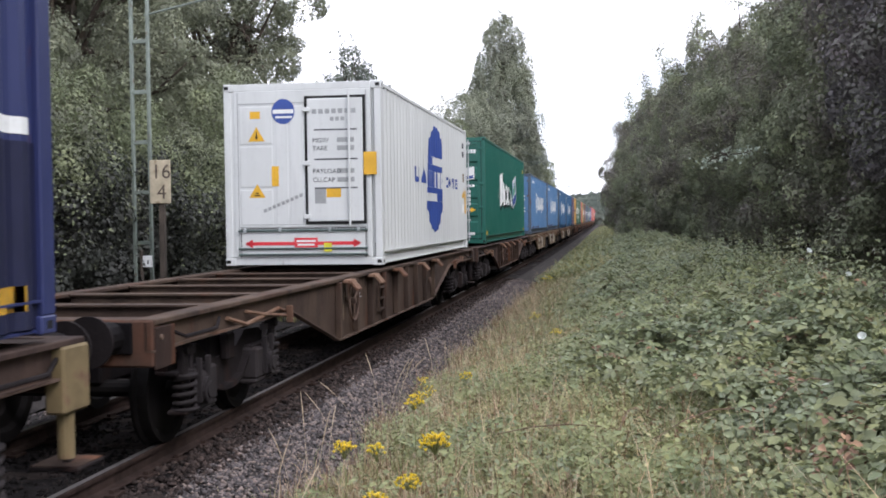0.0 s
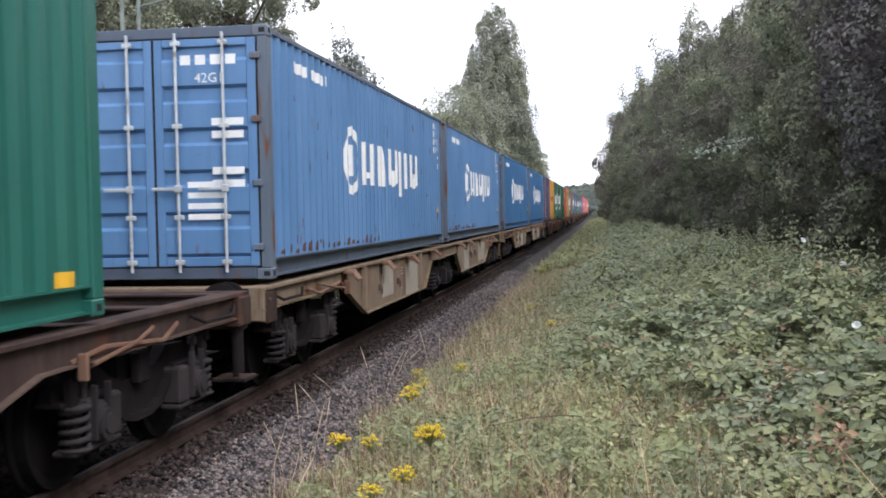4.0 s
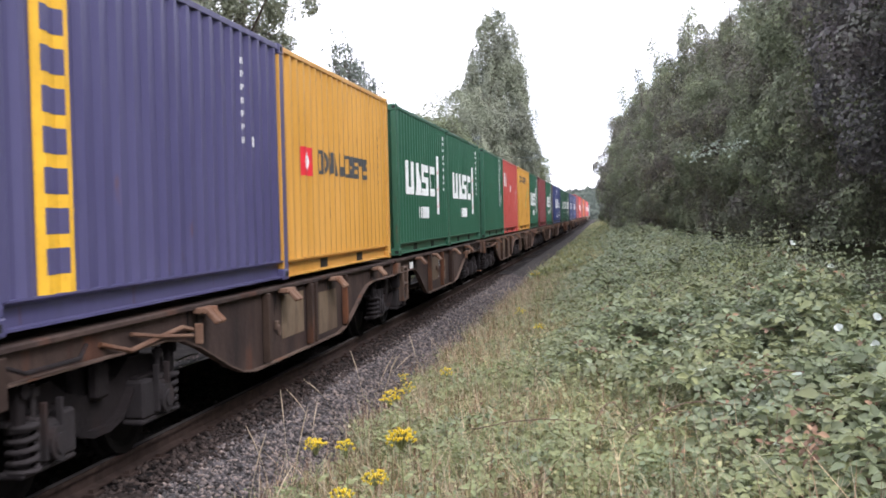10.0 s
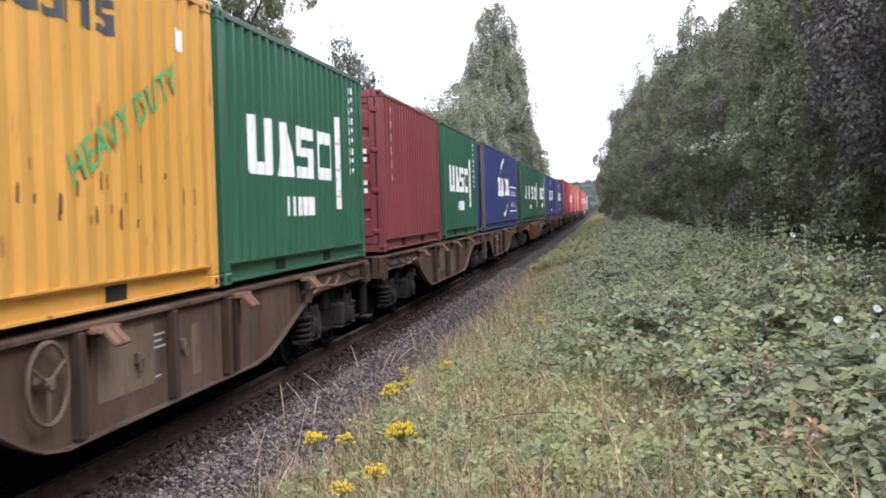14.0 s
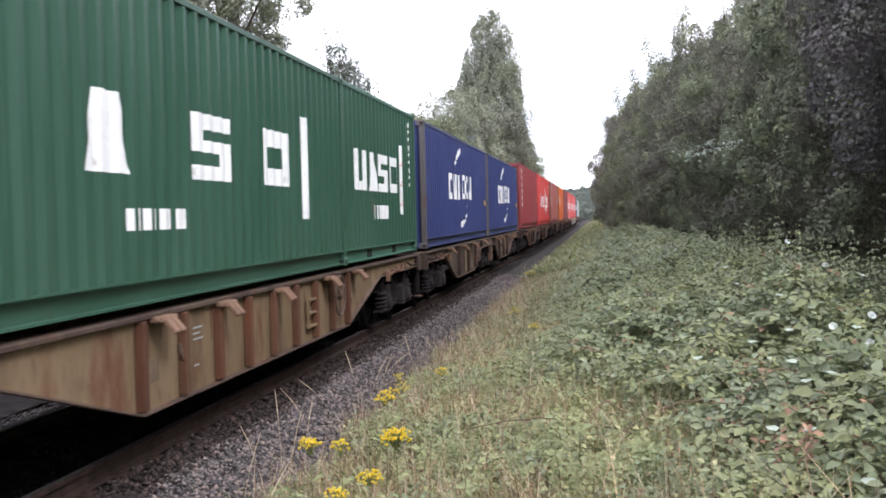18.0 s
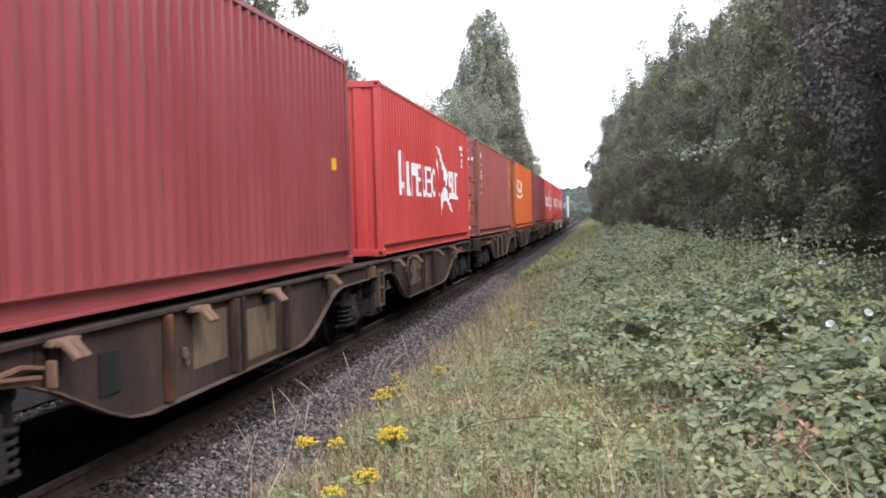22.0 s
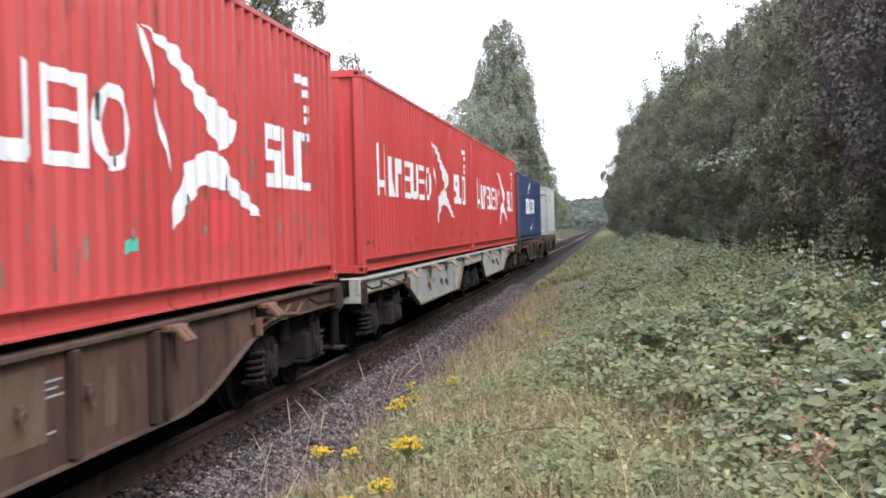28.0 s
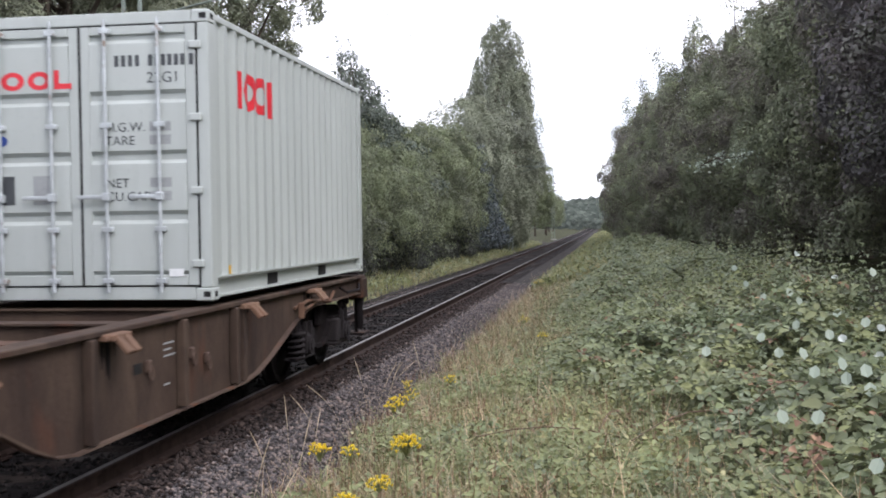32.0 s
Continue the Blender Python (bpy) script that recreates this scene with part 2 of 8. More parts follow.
M_SLEEPER = shader("sleeper_wood", (0.032, 0.025, 0.022), rough=0.95, vary=0.3, scale=6, bump=0.6, bump_scale=30, random_ob=0.2, spec=0.10)
M_FRAME = weathered("wagon_rust", (0.036, 0.023, 0.020), (0.066, 0.043, 0.035), (0.095, 0.040, 0.025), (0.010, 0.008, 0.008), runs=0.48)
M_FRAME_OLIVE = weathered("wagon_olive", (0.055, 0.039, 0.031), (0.108, 0.078, 0.056), (0.10, 0.045, 0.028), (0.013, 0.010, 0.010), runs=0.48)
M_FRAME_BEIGE = weathered("wagon_beige", (0.178, 0.130, 0.090), (0.225, 0.172, 0.122), (0.15, 0.063, 0.032), (0.065, 0.045, 0.034), rusty=0.57, runs=0.55)
M_FRAME_GREY = weathered("wagon_grey", (0.36, 0.37, 0.34), (0.43, 0.44, 0.405), (0.22, 0.115, 0.06), (0.15, 0.13, 0.11), rusty=0.63, runs=0.60)
M_FRAME_RED = weathered("wagon_red_rust", (0.055, 0.036, 0.028), (0.088, 0.060, 0.044), (0.095, 0.043, 0.027), rusty=0.58, runs=0.50)
M_PANEL_PALE = weathered("panel_pale", (0.33, 0.295, 0.24), (0.38, 0.345, 0.29), (0.22, 0.11, 0.055), (0.18, 0.14, 0.10), rusty=0.66, runs=0.60)
M_FRAME_PANEL = weathered("panel_olive", (0.118, 0.083, 0.056), (0.165, 0.120, 0.08), (0.12, 0.055, 0.03), runs=0.53)
M_PANEL_TAN = weathered("panel_tan", (0.17, 0.132, 0.08), (0.21, 0.165, 0.105), runs=0.56)
M_RIB = weathered("rib_rust", (0.034, 0.020, 0.016), (0.065, 0.042, 0.030), rusty=0.56)
M_FRAME_TAN = weathered("wagon_tan", (0.077, 0.047, 0.035), (0.122, 0.077, 0.054), (0.125, 0.053, 0.030), (0.017, 0.012, 0.011), runs=0.48)
M_FRAME_OCHRE = weathered("wagon_ochre", (0.160, 0.108, 0.062), (0.195, 0.136, 0.080), (0.115, 0.046, 0.024), (0.035, 0.023, 0.016), rusty=0.53, runs=0.53)
M_RIB_RED = weathered("rib_red_rust", (0.105, 0.045, 0.026), (0.12, 0.06, 0.035), runs=0.52)
# rust, made lighter than the girders for the light that flange edges catch
M_FLANGE = weathered("flange_rust_lit", (0.085, 0.056, 0.045), (0.125, 0.085, 0.065), runs=0.55)
# oily ballast, darkened further to hold the shade under the wagons
M_OIL_SHADE = shader("oil_shade_ballast", (0.016, 0.014, 0.014), rough=0.95, vary=0.3, scale=5, bump=0.8, bump_scale=22, spec=0.08)
# near-black grime: the shade under the wagons is put into this colour
M_DARK = weathered("bogie_grime_shade", (0.0066, 0.0056, 0.0062), (0.013, 0.0105, 0.0115), (0.02, 0.011, 0.009), (0.004, 0.0036, 0.004), spec=0.10)
M_BOX = weathered("axle_box_dust", (0.021, 0.0178, 0.0190), (0.037, 0.031, 0.0315), (0.036, 0.020, 0.016), (0.008, 0.0065, 0.007))
M_FRAME_GRIME = weathered("wagon_grime", (0.040, 0.027, 0.023), (0.082, 0.060, 0.045), runs=0.44)
M_END_BEIGE = shader("end_ochre", (0.17, 0.125, 0.06), rough=0.8, vary=0.2, scale=5, stain=(0.14, 0.08, 0.05), stain_at=0.56, stain_scale=5)
# this dust and the wheel steel are darkened for the shade under the wagons
M_BRAKE = weathered("brake_dust_shade", (0.0105, 0.0084, 0.0090), (0.020, 0.016, 0.0165), (0.030, 0.0155, 0.0125), (0.005, 0.0042, 0.0046), spec=0.12)
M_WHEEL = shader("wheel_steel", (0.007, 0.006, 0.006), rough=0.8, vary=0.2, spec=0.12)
M_LATCH = weathered("latch_orange_rust", (0.135, 0.072, 0.048), (0.20, 0.122, 0.083), (0.13, 0.055, 0.028), (0.04, 0.024, 0.018), rusty=0.58, runs=0.58)
M_LATCH_YEL = shader("latch_ochre", (0.36, 0.245, 0.13), rough=0.75, vary=0.25, scale=10, stain=(0.16, 0.09, 0.05), stain_at=0.6, stain_scale=9)
M_STEEL = shader("galvanised", (0.55, 0.58, 0.59), rough=0.45, metal=0.35, vary=0.15, scale=9, stain=(0.30, 0.24, 0.20), stain_at=0.62, stain_scale=8)
M_WHITE = shader("white_paint", (0.80, 0.81, 0.80), rough=0.55, vary=0.06, scale=3, stain=(0.45, 0.42, 0.38), stain_at=0.66, stain_scale=5)
M_BLACK = shader("black_rubber", (0.02, 0.02, 0.02), rough=0.7, vary=0.2, spec=0.20)
M_MARK_DARK = shader("marking_dark", (0.06, 0.065, 0.07), rough=0.6, vary=0.1)
M_MARK_NAVY = shader("marking_navy", (0.010, 0.012, 0.042), rough=0.5, vary=0.1)
M_MARK_BLUE = shader("marking_blue", (0.035, 0.075, 0.30), rough=0.5, vary=0.1)
M_MARK_RED = shader("marking_red", (0.72, 0.035, 0.05), rough=0.5, vary=0.1)
M_MARK_YEL = shader("marking_yellow", (0.75, 0.42, 0.03), rough=0.5, vary=0.1)
M_MARK_LIME = shader("marking_lime", (0.70, 0.66, 0.04), rough=0.5, vary=0.1)
M_MARK_GREY = shader("marking_grey", (0.33, 0.34, 0.34), rough=0.6, vary=0.1)
M_MAST = shader("mast_grey_green", (0.20, 0.235, 0.205), rough=0.7, vary=0.15, scale=4, stain=(0.16, 0.11, 0.08), stain_at=0.62, stain_scale=6)
M_SIGN = shader("sign_cream", (0.50, 0.43, 0.31), rough=0.75, vary=0.15, scale=6, stain=(0.25, 0.18, 0.11), stain_at=0.6, stain_scale=7)
M_WIRE = shader("wire_copper", (0.16, 0.15, 0.14), rough=0.6, metal=0.6)
M_BARK = shader("bark", (0.085, 0.065, 0.05), rough=0.95, vary=0.35, scale=6, streak=0.3, bump=0.9, bump_scale=30)
M_WOODPOST = shader("post_wood", (0.10, 0.08, 0.065), rough=0.95, vary=0.3, scale=8, streak=0.3, bump=0.5)


def leaf_mat(name, colour, second, share=0.3, translucent=0.25, rough=0.55, spread=0.3):
    return shader("leaf_" + name, colour, rough=rough, vary=0.2, scale=0.7, island=share, second=second, translucent=translucent, spec=0.35, spread=spread)


L_HAW = foliage("hawthorn", (0.116, 0.109, 0.111), (0.156, 0.137, 0.137), (0.215, 0.218, 0.185), 0.12, 0.6)
L_HAW_GREEN = foliage("hawthorn_green", (0.190, 0.212, 0.138), (0.158, 0.140, 0.124), (0.325, 0.355, 0.212), 0.24, 0.6)
# darker leaf tints for the lower part of the hedge
L_HEDGE_LOW = foliage("hedge_low", (0.046, 0.050, 0.042), (0.034, 0.034, 0.031), (0.085, 0.092, 0.070), 0.2, 0.5, 0.3, 0.6, 2.6)
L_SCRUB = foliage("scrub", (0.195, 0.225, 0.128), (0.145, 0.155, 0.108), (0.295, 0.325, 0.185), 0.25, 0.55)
L_POP = foliage("poplar", (0.260, 0.280, 0.200), (0.212, 0.222, 0.174), (0.35, 0.365, 0.265), 0.25, 0.55, 0.12, clump=0.9)
L_OAK = foliage("oak", (0.225, 0.242, 0.165), (0.175, 0.185, 0.138), (0.34, 0.355, 0.24), 0.34, 0.55)
# greyed and lightened: distance haze is put into the needle colour
L_FIR = foliage("fir", (0.125, 0.148, 0.118), (0.10, 0.118, 0.098), (0.19, 0.21, 0.165), 0.12, 0.6)
L_SPRUCE = leaf_mat("blue_spruce", (0.09, 0.11, 0.12), (0.15, 0.17, 0.18), 0.4, 0.1)
L_FAR = leaf_mat("far_wood", (0.06, 0.075, 0.06), (0.085, 0.10, 0.08), 0.4, 0.2)
L_BRAMBLE = foliage("bramble", (0.145, 0.174, 0.094), (0.208, 0.222, 0.108), (0.212, 0.245, 0.155), 0.24, 0.48, 0.30, 0.6, 2.3)
L_BRAMBLE_WARM = leaf_mat("bramble_young", (0.28, 0.295, 0.125), (0.40, 0.375, 0.20), 0.35, 0.3, 0.5)
L_BRAMBLE_YOUNG = foliage("bramble_spring", (0.215, 0.245, 0.115), (0.255, 0.265, 0.12), (0.18, 0.225, 0.125), 0.28, 0.5, 0.24, 0.6, 2.3)
L_BRAMBLE_PALE = leaf_mat("bramble_back", (0.40, 0.46, 0.37), (0.48, 0.53, 0.44), 0.3, 0.2)
L_DEAD = leaf_mat("dead_leaf", (0.22, 0.13, 0.085), (0.33, 0.205, 0.13), 0.4, 0.2, 0.8)
L_GRASS = foliage("grass", (0.255, 0.285, 0.115), (0.43, 0.365, 0.20), (0.32, 0.325, 0.145), 0.28, 0.6, 0.32, 0.9, 3.1)
L_STRAW = leaf_mat("straw", (0.64, 0.52, 0.37), (0.55, 0.36, 0.22), 0.4, 0.3, 0.7)
L_RAGLEAF = leaf_mat("ragwort_leaf", (0.24, 0.26, 0.11), (0.30, 0.31, 0.15), 0.3, 0.3)
M_PETAL = shader("ragwort_petal", (0.85, 0.64, 0.03), rough=0.6, vary=0.15, scale=30, translucent=0.25)
M_BLOOM = shader("white_bloom", (0.80, 0.84, 0.80), rough=0.6, vary=0.1, scale=20, translucent=0.3)


# ---- mesh helpers ----
class Geo:
    """Collects vertices and faces of one part."""

    def __init__(self):
        self.v, self.f = [], []

    def add(self, verts, faces):
        o = len(self.v)
        self.v += [tuple(p) for p in verts]
        self.f += [tuple(i + o for i in q) for q in faces]
        return self

    def box(self, x0, x1, y0, y1, z0, z1, b=0.0):
        if b <= 0:
            v = [(x, y, z) for x in (x0, x1) for y in (y0, y1) for z in (z0, z1)]
            return self.add(v, [(0, 1, 3, 2), (4, 6, 7, 5), (0, 4, 5, 1), (2, 3, 7, 6), (0, 2, 6, 4), (1, 5, 7, 3)])
        b = min(b, (x1 - x0) * 0.45, (y1 - y0) * 0.45, (z1 - z0) * 0.45)
        bm = bmesh.new()
        bmesh.ops.create_cube(bm, size=1, matrix=Matrix.Translation(((x0 + x1) / 2, (y0 + y1) / 2, (z0 + z1) / 2)) @ Matrix.Diagonal((x1 - x0, y1 - y0, z1 - z0, 1)))
        bmesh.ops.bevel(bm, geom=bm.edges[:], offset=b, segments=1, affect="EDGES")
        return self.take(bm)

    def take(self, bm):
        bm.verts.index_update()
        self.add([v.co for v in bm.verts], [[v.index for v in f.verts] for f in bm.faces])
        bm.free()
        return self

    def prism(self, profile, x0, x1, plane="yz"):
        """A closed profile pushed from x0 to x1 along the axis left out of plane."""
        n = len(profile)
        put = {"yz": lambda a, b, c: (c, a, b), "xz": lambda a, b, c: (a, c, b), "xy": lambda a, b, c: (a, b, c)}[plane]
        v = [put(a, b, c) for c in (x0, x1) for a, b in profile]
        return self.add(v, [tuple(range(n))[::-1], tuple(range(n, 2 * n))] + [(i, (i + 1) % n, n + (i + 1) % n, n + i) for i in range(n)])

    def cyl(self, a, b, r, n=12, r2=None):
        a, b = Vector(a), Vector(b)
        r2 = r if r2 is None else r2
        d = (b - a).normalized()
        u = d.orthogonal().normalized()
        w = d.cross(u)
        ring = [(math.cos(k * math.tau / n), math.sin(k * math.tau / n)) for k in range(n)]
        v = [a + (u * c + w * s) * r for c, s in ring] + [b + (u * c + w * s) * r2 for c, s in ring]
        return self.add(v, [tuple(range(n))[::-1], tuple(range(n, 2 * n))] + [(i, (i + 1) % n, n + (i + 1) % n, n + i) for i in range(n)])

    def tube(self, pts, r, n=6, closed=False):
        pts = [Vector(p) for p in pts]
        k = len(pts)
        rs = r if isinstance(r, (list, tuple)) else [r] * k
        o = len(self.v)
        v = []
        for i, p in enumerate(pts):
            d = (pts[(i + 1) % k] - pts[i - 1]) if closed else (pts[min(i + 1, k - 1)] - pts[max(i - 1, 0)])
            d = d.normalized() if d.length else Vector((0, 0, 1))
            ref = Vector((0.31, 0.17, 0.93)) if abs(d.z) < 0.9 else Vector((0.9, 0.3, 0.1))
            u = d.cross(ref).normalized()
            w = d.cross(u)
            v += [p + (u * math.cos(j * math.tau / n) + w * math.sin(j * math.tau / n)) * rs[i] for j in range(n)]
        f = []
        for i in range(k if closed else k - 1):
            i2 = (i + 1) % k
            f += [(i * n + j, i * n + (j + 1) % n, i2 * n + (j + 1) % n, i2 * n + j) for j in range(n)]
        if not closed:
            f += [tuple(range(n))[::-1], tuple((k - 1) * n + j for j in range(n))]
        return self.add(v, f)

    def move(self, m):
        self.v = [tuple(m @ Vector(p)) for p in self.v]
        return self

    def mesh(self, name, material, smooth=False):
        me = bpy.data.meshes.new(name)
        me.from_pydata(self.v, [], self.f)
        me.materials.append(material)
        if smooth:
            me.polygons.foreach_set("use_smooth", [True] * len(me.polygons))
        me.update()
        return me


def part(name, geo, material, parent=None, label="", smooth=False, at=None):
    """One mesh object under a thing or under a part."""
    ob = new(name, geo.mesh(name, material, smooth) if isinstance(geo, Geo) else geo)
    if parent is not None:
        ob.parent = parent
    if at is not None:
        ob.matrix_basis = at
    return tagged(ob, label) if label else ob


def thing(name, label, category, group="", at=None, kind=""):
    ob = new(name)
    ob.empty_display_size = 0.2
    if at is not None:
        ob.matrix_basis = at
    return tagged(ob, label, category, group, kind)


def from_arrays(name, verts, faces, material):
    """A mesh of many alike small faces (n, k) from arrays."""
    me = bpy.data.meshes.new(name)
    k = faces.shape[1]
    me.vertices.add(len(verts))
    me.vertices.foreach_set("co", np.asarray(verts, np.float32).ravel())
    me.loops.add(faces.size)
    me.loops.foreach_set("vertex_index", faces.astype(np.int32).ravel())
    me.polygons.add(len(faces))
    me.polygons.foreach_set("loop_start", np.arange(0, faces.size, k, dtype=np.int32))
    me.materials.append(material)
    me.update(calc_edges=True)
    return me


# ---- ground, ballast, track ----
def ground_z(x, y):
    """Height of the ground: level ballast bed, shallow ditch, then a verge that rises slowly from the line."""
    u = x - axis_x(y)
    z = np.interp(u, [-400, -60, -9, -4.2, -2.6, 2.3, 2.7, 3.4, 4.7, 7.0, 10.0, 60, 400],
                  [6.0, 1.0, 0.1, -0.25, -0.42, -0.42, -0.30, -0.10, 0.22, 0.50, 0.75, 1.6, 6.0])
    return float(z)


def sheet(name, xs, ys, height, material):
    n = len(xs)
    v = np.array([(x, y, height(x, y)) for y in ys for x in xs])
    f = np.array([(j * n + i, j * n + i + 1, (j + 1) * n + i + 1, (j + 1) * n + i) for j in range(len(ys) - 1) for i in range(n - 1)])
    me = from_arrays(name, v, f, material)
    me.polygons.foreach_set("use_smooth", [True] * len(f))
    return new(name, me)


rough = lambda x, y: ground_z(x, y) + (0.05 * noise.noise((x * 0.9, y * 0.9, 0)) + 0.03 * noise.noise((x * 3, y * 3, 4)) if abs(x) < 30 else 0)
XS = [-1200, -500, -200, -90, -45, -25, -16, -12] + [-10 + 0.5 * i for i in range(45)] + [13, 16, 22, 32, 60, 150, 500, 1200]
YS = [-400, -200, -100, -50, -25, -12] + [-8 + 0.6 * i for i in range(115)] + [62 + 3 * i for i in range(30)] + [160, 180, 210, 250, 300, 380, 500, 700, 1000, 1600, 2500]
tagged(sheet("ground", XS, YS, rough, M_SOIL), "grassy verge soil sloping up from the railway line", "ground", kind="structure")


def bed_z(u, x, y):
    a = abs(u)
    z = -0.19 if a < 1.5 else -0.19 - (a - 1.5) * 0.28
    return z + 0.03 * noise.noise((x * 2.2, y * 2.2, 7)) + 0.012 * noise.noise((x * 9, y * 9, 3))


BU = [-2.6, -2.3, -2.0, -1.7, -1.5, -1.2, -0.8, -0.4, 0, 0.4, 0.8, 1.2, 1.5, 1.7, 1.9, 2.1, 2.3, 2.6]
BY = [-400, -200, -100, -50, -20, -8] + [-6 + 0.25 * i for i in range(190)] + [42 + i for i in range(80)] + [125 + 6 * i for i in range(60)]
n = len(BU)
bv = [(axis_x(y) + u, y, bed_z(u, u, y)) for y in BY for u in BU]
bf = [(j * n + i, j * n + i + 1, (j + 1) * n + i + 1, (j + 1) * n + i) for j in range(len(BY) - 1) for i in range(n - 1)]
tagged(new("ballast_bed", from_arrays("ballast_bed", np.array(bv), np.array(bf), M_BALLAST)), "grey-brown crushed stone ballast bed under the track", "ballast", kind="structure")

# dark sheet over the oily ballast where the shade of the train falls
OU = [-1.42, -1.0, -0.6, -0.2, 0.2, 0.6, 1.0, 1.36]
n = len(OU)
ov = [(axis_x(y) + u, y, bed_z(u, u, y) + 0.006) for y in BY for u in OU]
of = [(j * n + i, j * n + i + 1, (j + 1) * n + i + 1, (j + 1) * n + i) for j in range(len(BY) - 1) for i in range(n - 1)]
tagged(new("ballast_middle", from_arrays("ballast_middle", np.array(ov), np.array(of), M_OIL_SHADE)), "oily ballast between and beside the rails, darkened for shade under wagons", "ballast", kind="structure")

CU = [-4.3, -3.8, -3.3, -2.8, -2.3]
n = len(CU)
CY = [-60, -30, -12] + [-8 + 0.8 * i for i in range(60)] + [42 + 3 * i for i in range(30)]
cv = [(axis_x(y) + (u if y < 30 else u * 0.55 - 1.035), y, max(ground_z(axis_x(y) + (u if y < 30 else u * 0.55 - 1.035), y), -0.42) + 0.05 + 0.025 * noise.noise((u * 2, y * 1.3, 5))) for y in CY for u in CU]
cf = [(j * n + i, j * n + i + 1, (j + 1) * n + i + 1, (j + 1) * n + i) for j in range(len(CY) - 1) for i in range(n - 1)]
tagged(new("cinder_path", from_arrays("cinder_path", np.array(cv), np.array(cf), M_BALLAST)), "dark cinder path between track and hedge", "path", kind="structure")

track = tagged(new("railway_track"), "single railway track with rusty rails on dark sleepers", "railway track", kind="structure")
RAIL_PROFILE = [(-0.075, -0.16), (0.075, -0.16), (0.075, -0.148), (0.012, -0.125), (0.010, -0.045), (0.036, -0.035), (0.036, -0.004), (0.028, 0.0), (-0.028, 0.0), (-0.036, -0.004), (-0.036, -0.035), (-0.010, -0.045), (-0.012, -0.125), (-0.075, -0.148)]
RY = [-400, -200, -100, -50, -20] + [i * 5 for i in range(-3, 41)] + [220, 250, 300, 360, 440, 480]
for side in (-0.7535, 0.7535):
    g = Geo()
    k = len(RAIL_PROFILE)
    v = [(axis_x(y) + side + px, y, pz) for y in RY for px, pz in RAIL_PROFILE]
    f = [(j * k + i, j * k + (i + 1) % k, (j + 1) * k + (i + 1) % k, (j + 1) * k + i) for j in range(len(RY) - 1) for i in range(k)]
    rail = part("rail", g.add(v, f), M_RAIL, track)
    g = Geo()
    v = [(axis_x(y) + side + px, y, 0.002) for y in RY for px in (-0.026, 0.026)]
    part("running_surface", g.add(v, [(2 * j, 2 * j + 1, 2 * j + 3, 2 * j + 2) for j in range(len(RY) - 1)]), M_RAILTOP, rail, "bright worn rail head")
g = Geo().box(-1.3, 1.3, -0.13, 0.13, -0.33, -0.165, 0.012)
g.move(pose(0, 0, -0.018))
sleeper_mesh = g.mesh("sleeper", M_SLEEPER)
clip_mesh = Geo().box(-0.16, 0.16, -0.09, 0.09, 0, 0.02).box(-0.13, -0.09, -0.05, 0.05, 0.02, 0.05).box(0.09, 0.13, -0.05, 0.05, 0.02, 0.05).mesh("rail_chair", M_RAIL)
for i in range(215):
    y = -6 + 0.63 * i
    sl = part("sleeper", sleeper_mesh, None, track, at=on_line(y))
    if i < 90:
        for side in (-0.7535, 0.7535):
            part("rail_chair", clip_mesh, None, sl, at=pose(side, 0, -0.165))

# loose stones of the ballast where the camera stands closest
rng = np.random.default_rng(5)


def stones(name, count, place, smin, smax, material):
    base = np.array([(0, 0, 1), (0.9, 0, 0.1), (0.2, 0.85, -0.1), (-0.75, 0.5, 0.1), (-0.7, -0.55, -0.1), (0.3, -0.9, 0.1), (0, 0, -0.8)])
    tri = np.array([(0, 1, 2), (0, 2, 3), (0, 3, 4), (0, 4, 5), (0, 5, 1), (6, 2, 1), (6, 3, 2), (6, 4, 3), (6, 5, 4), (6, 1, 5)])
    p = place(count)
    ang = rng.uniform(0, math.tau, count)
    sc = rng.uniform(smin, smax, (count, 1, 1)) * rng.uniform(0.6, 1.25, (count, 1, 3)) * np.array([1.0, 1.0, 0.75])
    vv = (base[None] + rng.uniform(-0.22, 0.22, (count, 7, 3))) * sc
    tilt = rng.uniform(-0.5, 0.5, count)
    y2, z2 = vv[..., 1] * np.cos(tilt)[:, None] - vv[..., 2] * np.sin(tilt)[:, None], vv[..., 1] * np.sin(tilt)[:, None] + vv[..., 2] * np.cos(tilt)[:, None]
    x3, y3 = vv[..., 0] * np.cos(ang)[:, None] - y2 * np.sin(ang)[:, None], vv[..., 0] * np.sin(ang)[:, None] + y2 * np.cos(ang)[:, None]
    vv = np.stack([x3, y3, z2], -1) + p[:, None]
    ff = tri[None] + 7 * np.arange(count)[:, None, None]
    return new(name, from_arrays(name, vv.reshape(-1, 3), ff.reshape(-1, 3), material))


def stone_places(c, u0, u1, far=33, lift=0.004, share=1.0):
    y = 5 + far * rng.random(c) ** 1.6
    u = np.where(rng.random(c) < share, rng.uniform(u0, u1, c), rng.uniform(-2.5, -1.3, c))
    z = np.array([bed_z(a, a, b) for a, b in zip(u, y)])
    return np.stack([TRACK_X - BEND * y * y / 2 + u, y, z + lift + rng.uniform(-0.006, 0.012, c)], -1)


tagged(stones("ballast_stones", 60000, lambda c: stone_places(c, 1.22, 2.75, share=0.95), 0.010, 0.033, M_STONE), "loose grey and brown ballast stones beside the rails", "ballast", kind="stuff")
